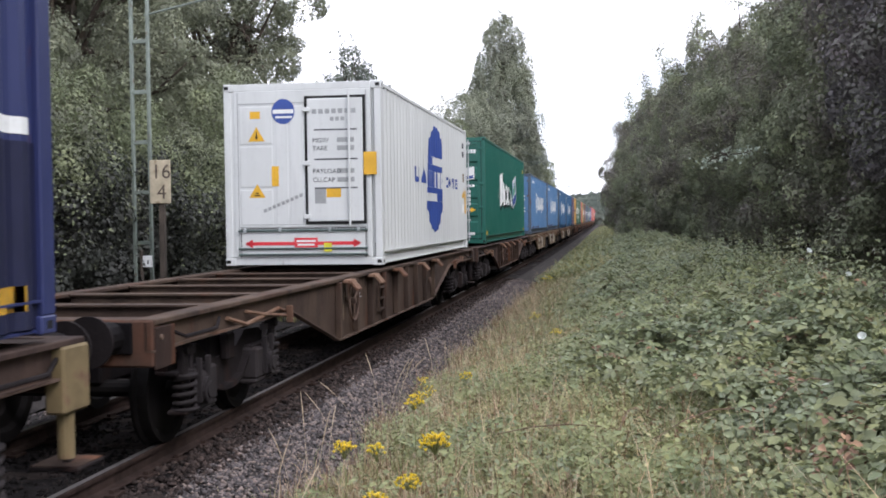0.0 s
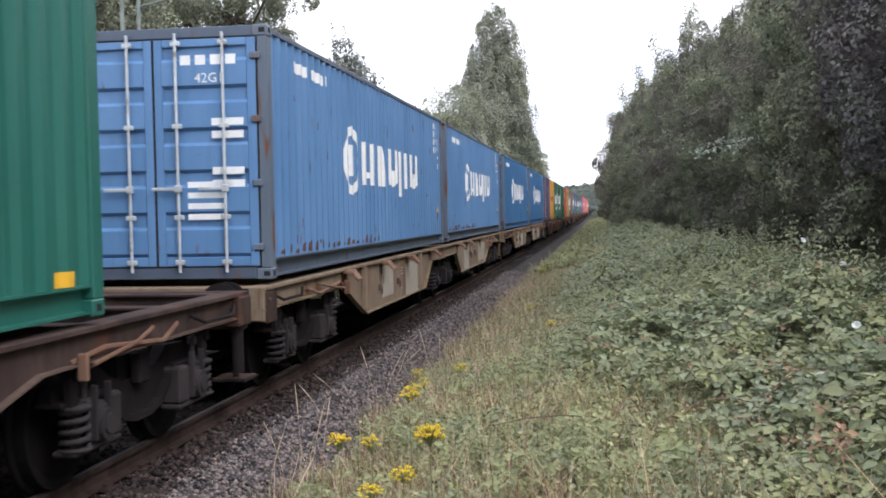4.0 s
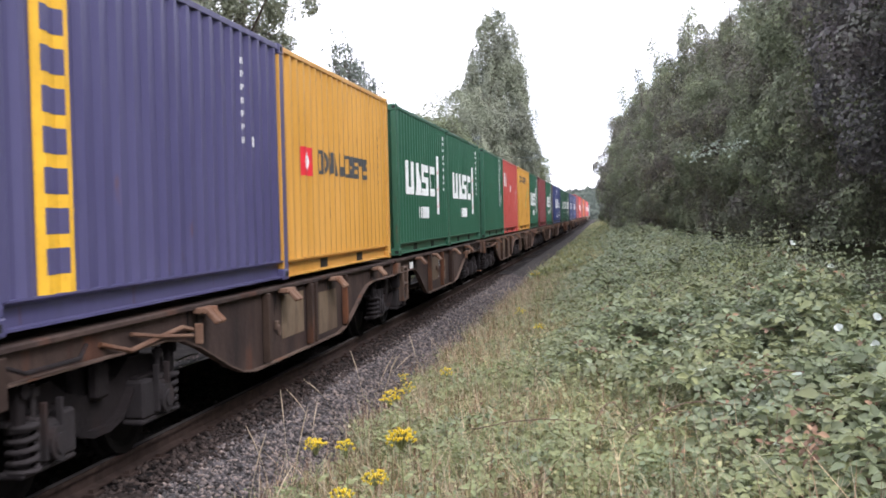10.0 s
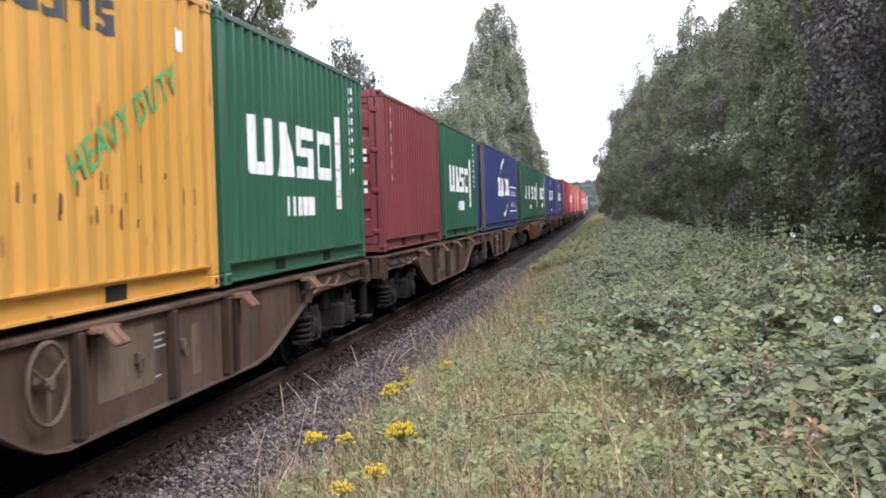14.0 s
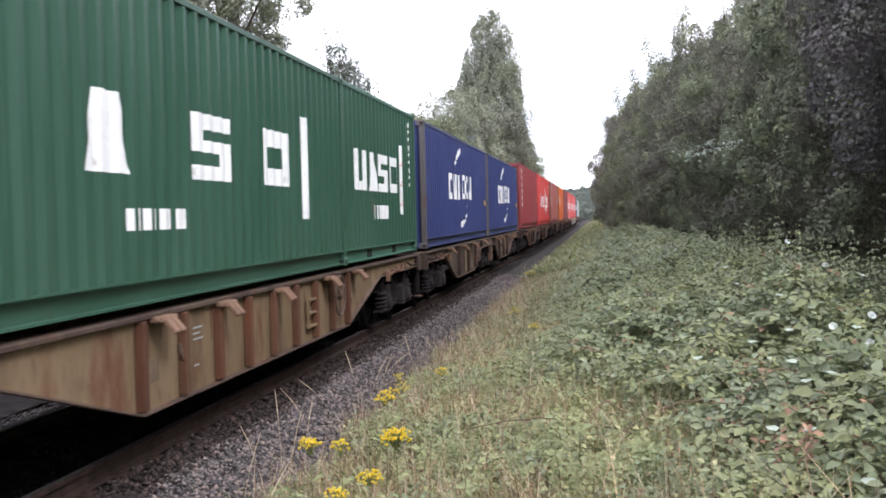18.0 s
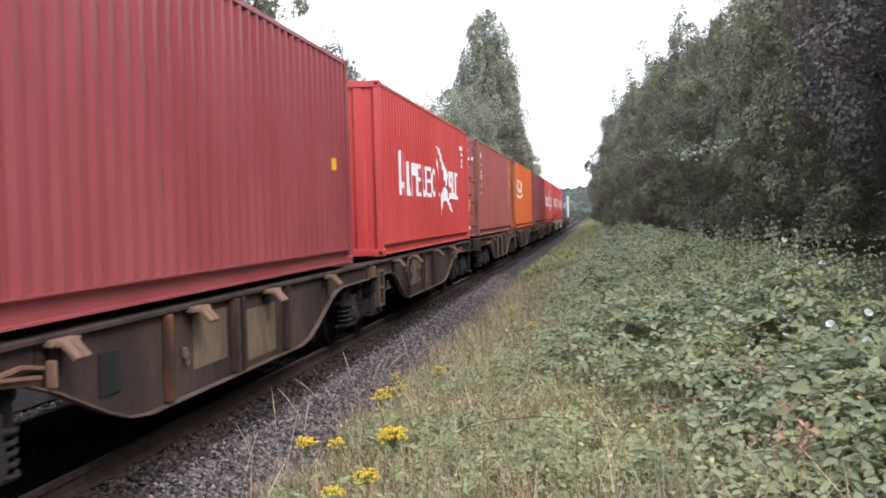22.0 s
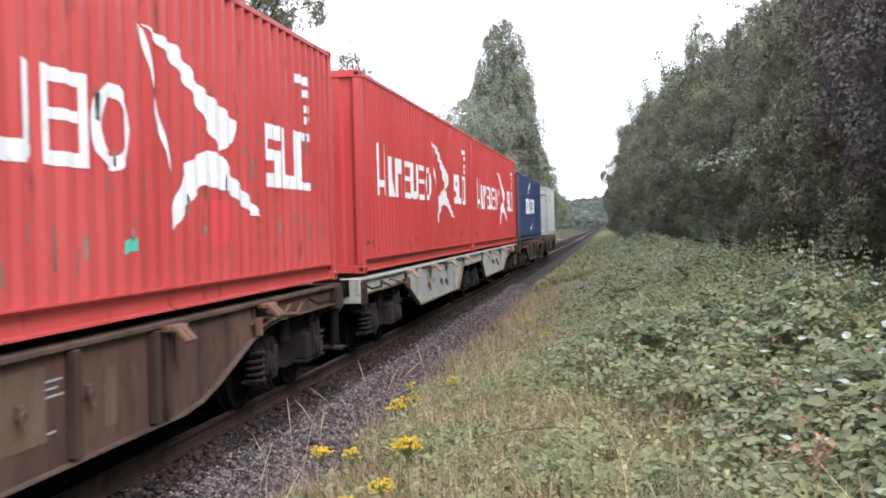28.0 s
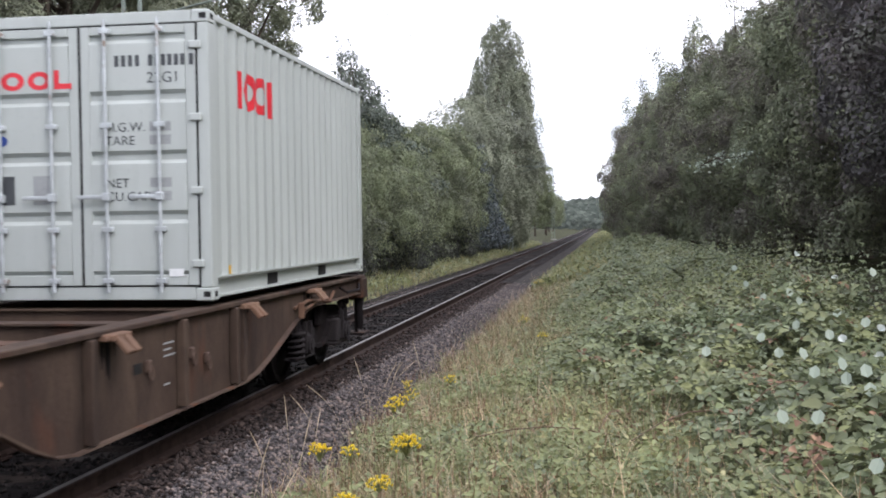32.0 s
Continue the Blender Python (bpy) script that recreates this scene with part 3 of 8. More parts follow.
tagged(stones("rust_stained_stones", 7000, lambda c: stone_places(c, 0.83, 1.36, lift=0.010), 0.018, 0.042, M_STONE_RUSTY), "brown rust-stained ballast stones along the rail", "ballast", kind="stuff")
tagged(stones("oiled_stones", 9000, lambda c: stone_places(c, -0.68, 0.68, 40), 0.018, 0.04, M_STONE_OIL_SHADE), "oily ballast stones between the rails, darkened for shade under wagons", "ballast", kind="stuff")


# ---- wagons ----
DECK = 1.16
BED = 1.215                       # underside of the containers above the rails
walkers = []                      # (thing, place of its near end along the train)


def spring_geo(z0, z1, r, turns=5):
    g = Geo()
    k = turns * 8
    return g.tube([(r * math.cos(i * math.tau / 8), r * math.sin(i * math.tau / 8), z0 + (z1 - z0) * i / k) for i in range(k + 1)], 0.022, 6)


SIDE_FRAME = [(-1.30, 0.74), (-1.30, 0.64), (-0.62, 0.62), (-0.52, 0.50), (-0.36, 0.38), (-0.14, 0.33), (0.14, 0.33), (0.36, 0.38), (0.52, 0.50), (0.62, 0.62), (1.30, 0.64), (1.30, 0.74),
              (1.05, 0.80), (0.62, 0.82), (0.40, 0.70), (0.16, 0.64), (-0.16, 0.64), (-0.40, 0.70), (-0.62, 0.82), (-1.05, 0.80)]
bogie_meshes = {}
turning = {-0.9: [], 0.9: []}       # wheelsets by their place in the bogie


def bogie(wagon, y):
    """Two-axle bogie: bolster, cast side frames, axle boxes with coil springs, wheelsets."""
    M = bogie_meshes
    if not M:
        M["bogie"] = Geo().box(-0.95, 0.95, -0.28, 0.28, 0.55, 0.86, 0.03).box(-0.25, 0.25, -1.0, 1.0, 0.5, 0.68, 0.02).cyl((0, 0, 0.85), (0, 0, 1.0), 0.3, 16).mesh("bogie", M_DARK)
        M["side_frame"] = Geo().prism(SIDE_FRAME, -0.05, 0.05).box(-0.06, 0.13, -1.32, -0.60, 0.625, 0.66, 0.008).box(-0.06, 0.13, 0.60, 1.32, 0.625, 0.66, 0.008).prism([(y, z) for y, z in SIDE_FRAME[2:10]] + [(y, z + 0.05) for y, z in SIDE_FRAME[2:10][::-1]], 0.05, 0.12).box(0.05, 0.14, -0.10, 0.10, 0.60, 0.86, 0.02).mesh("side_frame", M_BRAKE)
        M["axle_box"] = Geo().box(-0.11, 0.11, -0.13, 0.13, 0.33, 0.61, 0.035).cyl((0.09, 0, 0.46), (0.16, 0, 0.46), 0.115, 16).box(-0.09, 0.09, -0.35, 0.35, 0.29, 0.335, 0.015).cyl((0.16, 0, 0.46), (0.175, 0, 0.46), 0.07, 12).box(0.08, 0.13, -0.12, -0.09, 0.36, 0.74, 0.006).box(0.08, 0.13, 0.09, 0.12, 0.36, 0.74, 0.006).box(-0.07, 0.10, 0.14, 0.34, 0.335, 0.64, 0.02).mesh("axle_box", M_BOX)
        M["axle_box_far"] = M["axle_box"].copy()
        M["axle_box_far"].transform(Matrix.Diagonal((1, -1, 1, 1)))
        M["axle_box_far"].flip_normals()
        sg = Geo()
        sg.add(*(lambda q: (q.v, q.f))(spring_geo(0.34, 0.61, 0.092, 4)))
        sg.cyl((0, 0, 0.34), (0, 0, 0.6), 0.05, 8).cyl((0, 0, 0.60), (0, 0, 0.63), 0.115, 14).cyl((0, 0, 0.325), (0, 0, 0.345), 0.115, 14)
        M["spring"] = sg.mesh("spring", M_BOX, True)
        w = Geo()
        prof = [(0.0, 0.06), (0.12, 0.06), (0.36, 0.02), (0.40, 0.055), (0.455, 0.06), (0.46, -0.03), (0.49, -0.05), (0.49, -0.075), (0.40, -0.07), (0.36, -0.03), (0.10, -0.06), (0.0, -0.06)]
        for sx in (1, -1):
            k = len(prof)
            v = [(sx * (0.755 + px), r * math.cos(a * math.tau / 28), r * math.sin(a * math.tau / 28)) for a in range(28) for r, px in prof]
            w.add(v, [(a * k + i, a * k + i + 1, ((a + 1) % 28) * k + i + 1, ((a + 1) % 28) * k + i) for a in range(28) for i in range(k - 1)])
        w.cyl((-1.05, 0, 0), (1.05, 0, 0), 0.075, 12)
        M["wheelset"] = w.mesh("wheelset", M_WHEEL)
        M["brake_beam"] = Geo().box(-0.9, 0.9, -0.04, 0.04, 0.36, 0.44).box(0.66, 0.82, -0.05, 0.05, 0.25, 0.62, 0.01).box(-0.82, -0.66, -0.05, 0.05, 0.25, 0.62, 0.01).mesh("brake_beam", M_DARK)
        M["link_pin"] = Geo().cyl((0, 0, 0.60), (0, 0, 0.86), 0.022, 8).cyl((0, 0, 0.78), (0, 0, 0.84), 0.045, 8).box(-0.06, 0.06, -0.07, 0.07, 0.60, 0.65, 0.01).mesh("link_pin", M_BOX)
        M["hanger"] = Geo().box(-0.03, 0.03, -0.05, 0.05, 0.62, 0.92, 0.01).cyl((-0.05, 0, 0.84), (0.06, 0, 0.84), 0.05, 8).mesh("hanger", M_BRAKE)
    b = part("bogie", M["bogie"], None, wagon, at=pose(0, y, 0))
    for sx in (1, -1):
        part("side_frame", M["side_frame"], None, b, at=pose(sx * 0.93, 0, 0, 0, 0, 0 if sx > 0 else 180))
        for ay in (-0.9, 0.9):
            part("axle_box", M["axle_box"] if (ay < 0) == (sx > 0) else M["axle_box_far"], None, b, at=pose(sx * 1.03, ay, 0, 0, 0, 0 if sx > 0 else 180))
            part("hanger", M["hanger"], None, b, at=pose(sx * 1.07, ay * 1.34, 0))
            part("spring", M["spring"], None, b, at=pose(sx * 1.06, ay + math.copysign(0.25, ay), 0))
            part("link_pin", M["link_pin"], None, b, at=pose(sx * 1.06, ay + math.copysign(0.10, ay), 0))
    for ay in (-0.9, 0.9):
        turning[ay].append(part("wheelset", M["wheelset"], None, b, at=pose(0, ay, 0.46)))
        part("brake_beam", M["brake_beam"], None, b, at=pose(0, ay - 0.53 if ay > 0 else ay + 0.53, 0))
    return b


def girder(g, bottom, x0, x1):
    """A side girder: web between the deck and the line of bottom points, with flanges."""
    top = DECK - 0.02
    g.prism([(y, z) for y, z in bottom] + [(bottom[-1][0], top), (bottom[0][0], top)], x0, x1)


def flange(bottom, x0, x1):
    """The lower flange that follows a girder's edge."""
    s = 1 if x1 > 0 else -1
    xa, xb = sorted((x1 - s * 0.02 if s > 0 else x0 + 0.02, (x1 if s > 0 else x0) + s * 0.055))
    n = len(bottom)
    low = [(y, z - 0.016) for y, z in bottom]
    v = [(x, y, z) for line in (low, bottom) for x in (xa, xb) for y, z in line]
    f = []
    for i in range(n - 1):
        a, b, c, d = i, n + i, 2 * n + i, 3 * n + i
        f += [(a, a + 1, b + 1, b), (c, d, d + 1, c + 1), (a, c, c + 1, a + 1), (b, b + 1, d + 1, d)]
    f += [(0, n, 3 * n, 2 * n), (n - 1, 3 * n - 1, 4 * n - 1, 2 * n - 1)]
    return Geo().add(v, f)


def smooth_line(pts, k=6):
    """Points of a soft curve through a few, eased like a swan neck between them."""
    out = []
    for (ya, za), (yb, zb) in zip(pts[:-1], pts[1:]):
        for i in range(k if abs(za - zb) > 0.02 else 1):
            t = i / k
            out.append((ya + (yb - ya) * t, za + (zb - za) * (t * t * (3 - 2 * t))))
    return out + [pts[-1]]


def latch_geo():
    """A folded-out corner lock flap that hangs over the sole bar."""
    g = Geo().box(-0.02, 0.10, -0.16, 0.16, -0.05, 0.0, 0.01)
    h = Geo().box(0, 0.17, -0.11, -0.015, -0.02, 0.02, 0.008).box(0, 0.17, 0.015, 0.11, -0.02, 0.02, 0.008).move(pose(0.07, 0, -0.01, 0, 48, 0))
    return g.add(h.v, h.f).cyl((0.06, -0.2, -0.03), (0.06, 0.2, -0.03), 0.016, 6)


def wheel_geo(r=0.26):
    g = Geo().tube([(0.05, r * math.cos(i * math.tau / 24), r * math.sin(i * math.tau / 24)) for i in range(24)], 0.017, 6, True)
    for a in (0.5, 2.6, 4.7):
        g.cyl((0.05, 0, 0), (0.05, r * math.cos(a), r * math.sin(a)), 0.013, 6)
    return g.cyl((-0.04, 0, 0), (0.08, 0, 0), 0.04, 8)


def wagon(s, length, bottom, material, bogies, label, latches=(), ribs=(), hand_wheel=None, buffers=("near",), patches=(), latch_mat=None, ladder=None, soft=True, beams=9, step=None, empty_deck=False):
    """A flat container wagon. s: place of its near end along the train; bottom: the line of the girders' lower edge; bogies: their middles."""
    w = thing("container_wagon", label, "railway wagon", "wagons of the goods train")
    walkers.append((w, s))
    line = smooth_line(bottom) if soft else bottom
    trim = M_FRAME_RED if material is M_FRAME_OCHRE else material
    for name, x0, x1 in (("side_girder", 1.13, 1.155), ("side_girder", -1.155, -1.13)):
        g = Geo()
        girder(g, line, x0, x1)
        part(name, g, material, w)
        part("flange", flange(line, x0, x1), M_PANEL_TAN if material in (M_FRAME_BEIGE, M_FRAME_GREY) else M_FLANGE, w)
    for sx in (1, -1):
        xa, xb = (1.02, 1.215) if sx > 0 else (-1.215, -1.02)
        part("deck_rail", Geo().box(xa, xb, 0.02, length - 0.02, DECK - 0.045, DECK, 0.008), trim, w)
    for i in range(beams):
        y = 0.25 + (length - 0.5) * i / (beams - 1)
        part("cross_beam", Geo().box(-1.02, 1.02, y - 0.09, y + 0.09, DECK - 0.16, DECK - 0.012, 0.01).box(-1.02, 1.02, y - 0.13, y + 0.13, DECK - 0.028, DECK - 0.012), trim, w)
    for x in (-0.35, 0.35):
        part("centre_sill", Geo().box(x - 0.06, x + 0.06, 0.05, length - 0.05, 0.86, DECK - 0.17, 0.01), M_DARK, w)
    for end in buffers:
        y0, d = (0.0, -1) if end == "near" else (length, 1)
        ya, yb = sorted((y0, y0 - d * 0.14))
        part("headstock", Geo().box(-1.2, 1.2, ya, yb, 0.80, DECK - 0.004, 0.015), trim, w)
        for x in (-0.875, 0.875):
            bf = part("buffer", Geo().box(x - 0.17, x + 0.17, *sorted((y0 + d * 0.002, y0 + d * 0.03)), 0.90, 1.14, 0.01).cyl((x, y0 + d * 0.03, 1.03), (x, y0 + d * 0.27, 1.03), 0.12, 14).cyl((x, y0 + d * 0.2, 1.03), (x, y0 + d * 0.36, 1.03), 0.085, 12), M_DARK, w)
            part("buffer_plate", Geo().cyl((x, y0 + d * 0.36, 1.03), (x, y0 + d * 0.385, 1.03), 0.19, 20), M_BRAKE, bf)
        part("coupling", Geo().box(-0.06, 0.06, *sorted((y0, y0 + d * 0.28)), 0.98, 1.1, 0.02).tube([(0, y0 + d * (0.2 + 0.09 * math.sin(a * 0.6)), 0.98 - 0.06 * a) for a in range(8)], 0.025, 6), M_DARK, w)
        if end == "far":
            xs, ys = 1.06, y0 + 0.02
            part("shunter_step", Geo().box(xs - 0.025, xs + 0.025, ys - 0.025, ys + 0.025, 0.32, 0.84, 0.006).box(xs - 0.19, xs + 0.15, ys - 0.16, ys + 0.22, 0.30, 0.325, 0.006), M_BRAKE, w)
            part("tread", Geo().box(xs - 0.18, xs + 0.14, ys - 0.15, ys + 0.21, 0.326, 0.333), M_RIB, w, "worn step tread")
        else:
            part("corner_plate", Geo().box(1.19, 1.212, 0.02, 0.40, 0.78, 1.10, 0.008), M_RIB, w)
            part("corner_bolt", Geo().cyl((1.212, 0.12, 1.02), (1.228, 0.12, 1.02), 0.022, 8), M_FLANGE, w)
        part("release_rod", Geo().tube([(1.17, y0 - d * 1.7, 1.02), (1.22, y0 - d * 2.1, 0.93), (1.22, y0 - d * 3.1, 1.0), (1.17, y0 - d * 3.5, 0.94)], 0.02, 6).tube([(1.18, y0 - d * 2.2, 1.04), (1.235, y0 - d * 2.6, 0.98), (1.235, y0 - d * 3.3, 0.91)], 0.017, 6), M_LATCH, w, "rusty brake release rods")
        part("rod_handle", Geo().box(1.20, 1.27, y0 - d * 3.45 - 0.02, y0 - d * 3.45 + 0.02, 0.82, 1.0, 0.008), M_LATCH, w)
        if end == "far":
            part("end_post", Geo().box(1.10, 1.235, *sorted((y0 - 0.34, y0 + 0.004)), 0.70 if s < 0 else 0.84, 1.12, 0.015), M_END_BEIGE if s < 0 else M_FRAME_PANEL if material is M_FRAME_BEIGE else M_RIB, w, "ochre end bracket" if s < 0 else "")
            part("marker_tube", Geo().cyl((1.15, y0 - 0.17, 0.40), (1.15, y0 - 0.17, 0.80), 0.055, 12).cyl((1.15, y0 - 0.17, 0.80), (1.15, y0 - 0.17, 0.84), 0.07, 12), M_END_BEIGE if s < 0 else M_FRAME_PANEL if material in (M_FRAME_BEIGE, M_FRAME_GREY) else M_BRAKE, w, "upright tube")
        rl = Geo().tube([(1.19, y0 - d * 0.35, 1.05), (1.24, y0 - d * 0.55, 0.98), (1.24, y0 - d * 1.25, 0.98), (1.19, y0 - d * 1.45, 1.05)], 0.016, 6)
        part("grab_rail", rl, M_BRAKE, w)
    for y in latches:
        part("container_lock", latch_geo().move(pose(1.2, y, DECK - 0.03)), latch_mat or M_LATCH, w, "rust-orange folding container lock")
        runs = Geo()
        for k in range(5):
            ya, ln = y + random.uniform(-0.22, 0.22), random.uniform(0.07, 0.34)
            wd = random.uniform(0.012, 0.034)
            low_at = float(np.interp(ya, [p[0] for p in line], [p[1] for p in line])) + 0.03
            zt = DECK - 0.046
            zl = max(low_at, zt - ln)
            runs.prism([(ya - wd, zt), (ya - wd * 0.9, zl + (zt - zl) * 0.45), (ya - wd * 0.3, zl), (ya + wd * 0.35, zl + 0.01), (ya + wd * 0.8, zl + (zt - zl) * 0.5), (ya + wd, zt)], 1.1552, 1.1568)
        part("oil_run", runs, M_RIB_RED if material in (M_FRAME_BEIGE, M_FRAME_GREY, M_FRAME_OCHRE) else M_BRAKE, w, "dark run of oil and rust")["kind"] = "stuff"
    if ribs:
        for y in ribs:
            zb = float(np.interp(y, [p[0] for p in line], [p[1] for p in line])) + 0.02
            part("stiffener", Geo().box(1.157, 1.235, y - 0.045, y + 0.045, zb, DECK - 0.05, 0.008), M_RIB_RED if material is M_FRAME_OCHRE else M_RIB if material in (M_FRAME, M_FRAME_OLIVE, M_FRAME_GRIME, M_FRAME_TAN) else material, w)
    if hand_wheel is not None:
        part("brake_wheel", wheel_geo().move(pose(1.20, hand_wheel, 0.845)), M_FLANGE, w, "round brake wheel with three spokes")
    if ladder is not None:
        g = Geo().box(1.19, 1.215, ladder - 0.2, ladder - 0.17, 0.55, 1.05).box(1.19, 1.215, ladder + 0.17, ladder + 0.2, 0.55, 1.05)
        for z in (0.56, 0.72, 0.88):
            g.box(1.19, 1.225, ladder - 0.17, ladder + 0.17, z, z + 0.03)
        part("ladder", g, material, w)
    if step is not None:
        g = Geo()
        for dy in (-0.19, 0.19):
            g.box(1.06, 1.20, step + dy - 0.018, step + dy + 0.018, 0.42, 1.02, 0.006)
            g.box(1.17, 1.215, step + dy - 0.03, step + dy + 0.03, 0.42, 1.02, 0.006)
        for z in (0.44, 0.72, 0.99):
            g.box(1.05, 1.21, step - 0.19, step + 0.19, z - 0.02, z + 0.02, 0.006)
        part("step_frame", g, M_FLANGE, w)
        part("joint_spring", Geo().tube([(1.02, step - 0.75 + 0.1 * k, 0.86 - 0.22 * math.sin(math.pi * k / 6)) for k in range(7)], 0.045, 6), M_BRAKE, w)
        part("joint_flap", Geo().box(1.10, 1.23, step - 0.85, step - 0.55, 0.92, 1.10, 0.012), M_FLANGE, w)
        part("joint_bracket", Geo().box(1.0, 1.16, step - 0.5, step - 0.3, 0.66, 1.06, 0.015), M_DARK, w)
    # brackets, drain holes and cables that hang on the web
    for k, (y, z, pw, ph) in enumerate(patches):
        if pw:
            part("notice_panel", Geo().box(1.1555, 1.1595, y - pw, y + pw, z - ph, z + ph), M_PANEL_PALE if material is M_FRAME_BEIGE else M_FRAME_PANEL, w, "pale repainted panel")
        elif k % 2 == 1 or k == 4:
            part("lashing_ring", Geo().box(1.155, 1.20, y - 0.032, y + 0.032, z - 0.05, z + 0.05, 0.010).tube([(1.205, y + 0.036 * math.cos(a * math.tau / 10), z - 0.05 + 0.055 * math.sin(a * math.tau / 10)) for a in range(10)], 0.010, 5, True), M_FLANGE, w)
        else:
            # black patch on the closed web in place of a shaded opening
            part("pocket", Geo().box(1.1556, 1.1586, y - 0.07, y + 0.07, z - 0.04, z + 0.04), M_BLACK, w, "black patch for a shaded opening in the girder web")
    if patches:
        y0 = patches[1][0] + 0.35
        part("stencilling", Geo().box(1.1557, 1.1577, y0, y0 + 0.22, 0.93, 0.945).box(1.1557, 1.1577, y0, y0 + 0.16, 0.88, 0.895).box(1.1557, 1.1577, y0, y0 + 0.24, 0.83, 0.845).box(1.1557, 1.1577, y0, y0 + 0.12, 0.60, 0.615), M_MARK_GREY, w)["kind"] = "stuff"
    for y in bogies:
        bogie(w, y)
    return w


def belly(length, front, back, low=0.37, steep=(0.75, 0.9)):
    """Lower edge of a fish-bellied girder: shallow over the bogies, deep between front and back."""
    return [(0.0, 0.93), (front - steep[0], 0.93), (front, low), (back, low), (back + steep[1], 0.92), (length, 0.92)]


def half_pair(s0, s1, joint_far, material, label, soft=True, **kw):
    """One body of an articulated pair between s0 and s1; the shared bogie sits at the joint."""
    length = s1 - s0 - 0.06
    if joint_far:
        line = belly(length, 5.1, length - 3.9, steep=(2.3, 2.2)) if soft else belly(length, 4.8, length - 2.6, 0.45, (1.4, 0.8))
        bog, buf = (1.95, length + 0.03), ("near",)
    else:
        line = belly(length, 3.55, length - 5.35, steep=(1.75, 2.65)) if soft else belly(length, 2.6, length - 4.8, 0.45, (0.8, 1.4))
        bog, buf = (length - 1.95,), ("far",)
    return wagon(s0, length, line, material, bog, label, buffers=buf, soft=soft, **kw)


def length_of(a, b):
    return b - a + 0.26


PAIRS = [  # near and far ends of the two loads, material, curved belly, wording
    (47.66, 59.86, 60.51, 72.70, M_FRAME_BEIGE, False, "beige"), (74.46, 86.65, 87.23, 99.42, M_FRAME_BEIGE, False, "beige"),
    (100.91, 112.82, 113.63, 125.73, M_FRAME, True, "brown"), (127.00, 139.12, 139.98, 152.27, M_FRAME_TAN, True, "tan-brown"),
    (153.70, 166.56, 168.42, 180.63, M_FRAME_TAN, True, "tan-brown"), (201.82, 214.02, 214.30, 226.48, M_FRAME_OLIVE, True, "olive-brown"),
    (228.60, 240.80, 243.08, 255.28, M_FRAME, True, "dark brown"), (257.94, 270.12, 272.48, 284.67, M_FRAME_GRIME, True, "grime-black"),
    (286.17, 298.37, 298.85, 311.04, M_FRAME_TAN, True, "tan-brown"), (312.56, 324.75, 324.90, 336.94, M_FRAME_GREY, False, "pale grey"),
    (338.60, 350.79, 351.10, 363.09, M_FRAME_RED, True, "rusty red-brown")]
rng2 = random.Random(11)
for k, (a0, a1, b0, b1, mat, soft, word) in enumerate(PAIRS):
    joint = (a1 + b0) / 2
    lab = word + " fish-bellied container wagon, %s" % ("pale panels, rust streaks" if mat in (M_FRAME_BEIGE, M_FRAME_GREY) else "rusty and grimy")
    lm = M_LATCH_YEL if mat is M_FRAME_GREY else M_LATCH
    grey, beige = mat is M_FRAME_GREY, mat is M_FRAME_BEIGE
    pa = ((6.6, 0.80, 0.45, 0.24) if k != 5 else (5.5, 0.80, 0, 0), (7.4, 0.74, 0, 0), (8.3, 0.97, 0, 0), (8.9, 0.72, 0.7, 0.27) if beige else (8.1, 0.70, 0.55, 0.26), (5.9, 0.74, 0, 0))
    pb = ((4.0, 0.72, 0.48, 0.27) if beige else (4.6, 0.80, 0.5, 0.24), (4.75, 0.80, 0, 0), (6.85, 0.99, 0, 0), (7.35, 0.76, 0.75, 0.24) if beige else (6.0, 0.72, 0.10, 0.22), (5.65, 0.80, 0, 0))
    plates = {2: ((), (1.8, 0.99, 0.16, 0.06, M_WHITE)), 5: ((7.3, 0.68, 0.42, 0.28, M_PANEL_TAN), (6.74, 0.80, 0.26, 0.22, M_PANEL_TAN)), 6: ((4.45, 0.78, 0.17, 0.16, M_BLACK), ()),
              7: ((4.4, 0.78, 0.15, 0.15, M_BLACK), ()), 9: ((5.2, 0.83, 0.14, 0.14, M_MARK_GREY), ()), 10: ((3.7, 0.95, 0.2, 0.12, M_BLACK), ())}.get(k, ((), ()))
    if grey or k == 10:
        pa, pb = [(y, z, 0, 0) for y, z, _, _ in pa], [(y, z, 0, 0) for y, z, _, _ in pb]
    front = half_pair(a0 - 0.22, joint, True, mat, lab, soft, latches=(3.6, 6.1, 8.3, 10.9), latch_mat=lm, hand_wheel={5: 9.44, 10: 9.08}.get(k),
              patches=pa, ribs=(5.5, 7.2, 7.4, 9.0) if soft else (4.7, length_of(a0, joint) - 3.3))
    rear = half_pair(joint, b1 + 0.22, False, mat, lab, soft, latches=(2.2, 4.05, 7.0, 9.4), latch_mat=lm, hand_wheel={3: 3.24, 6: 3.43, 7: 3.5}.get(k),
              patches=pb, ribs=(3.75, 5.4, 6.7, 6.9) if soft else (length_of(joint, b1) - 4.0,), step=0.95 if not (beige or grey) else None)
    for body, pl in zip((front, rear), plates):
        if pl:
            part("plate", Geo().box(1.160, 1.172, pl[0] - pl[2], pl[0] + pl[2], pl[1] - pl[3], pl[1] + pl[3], 0.004), pl[4], body)

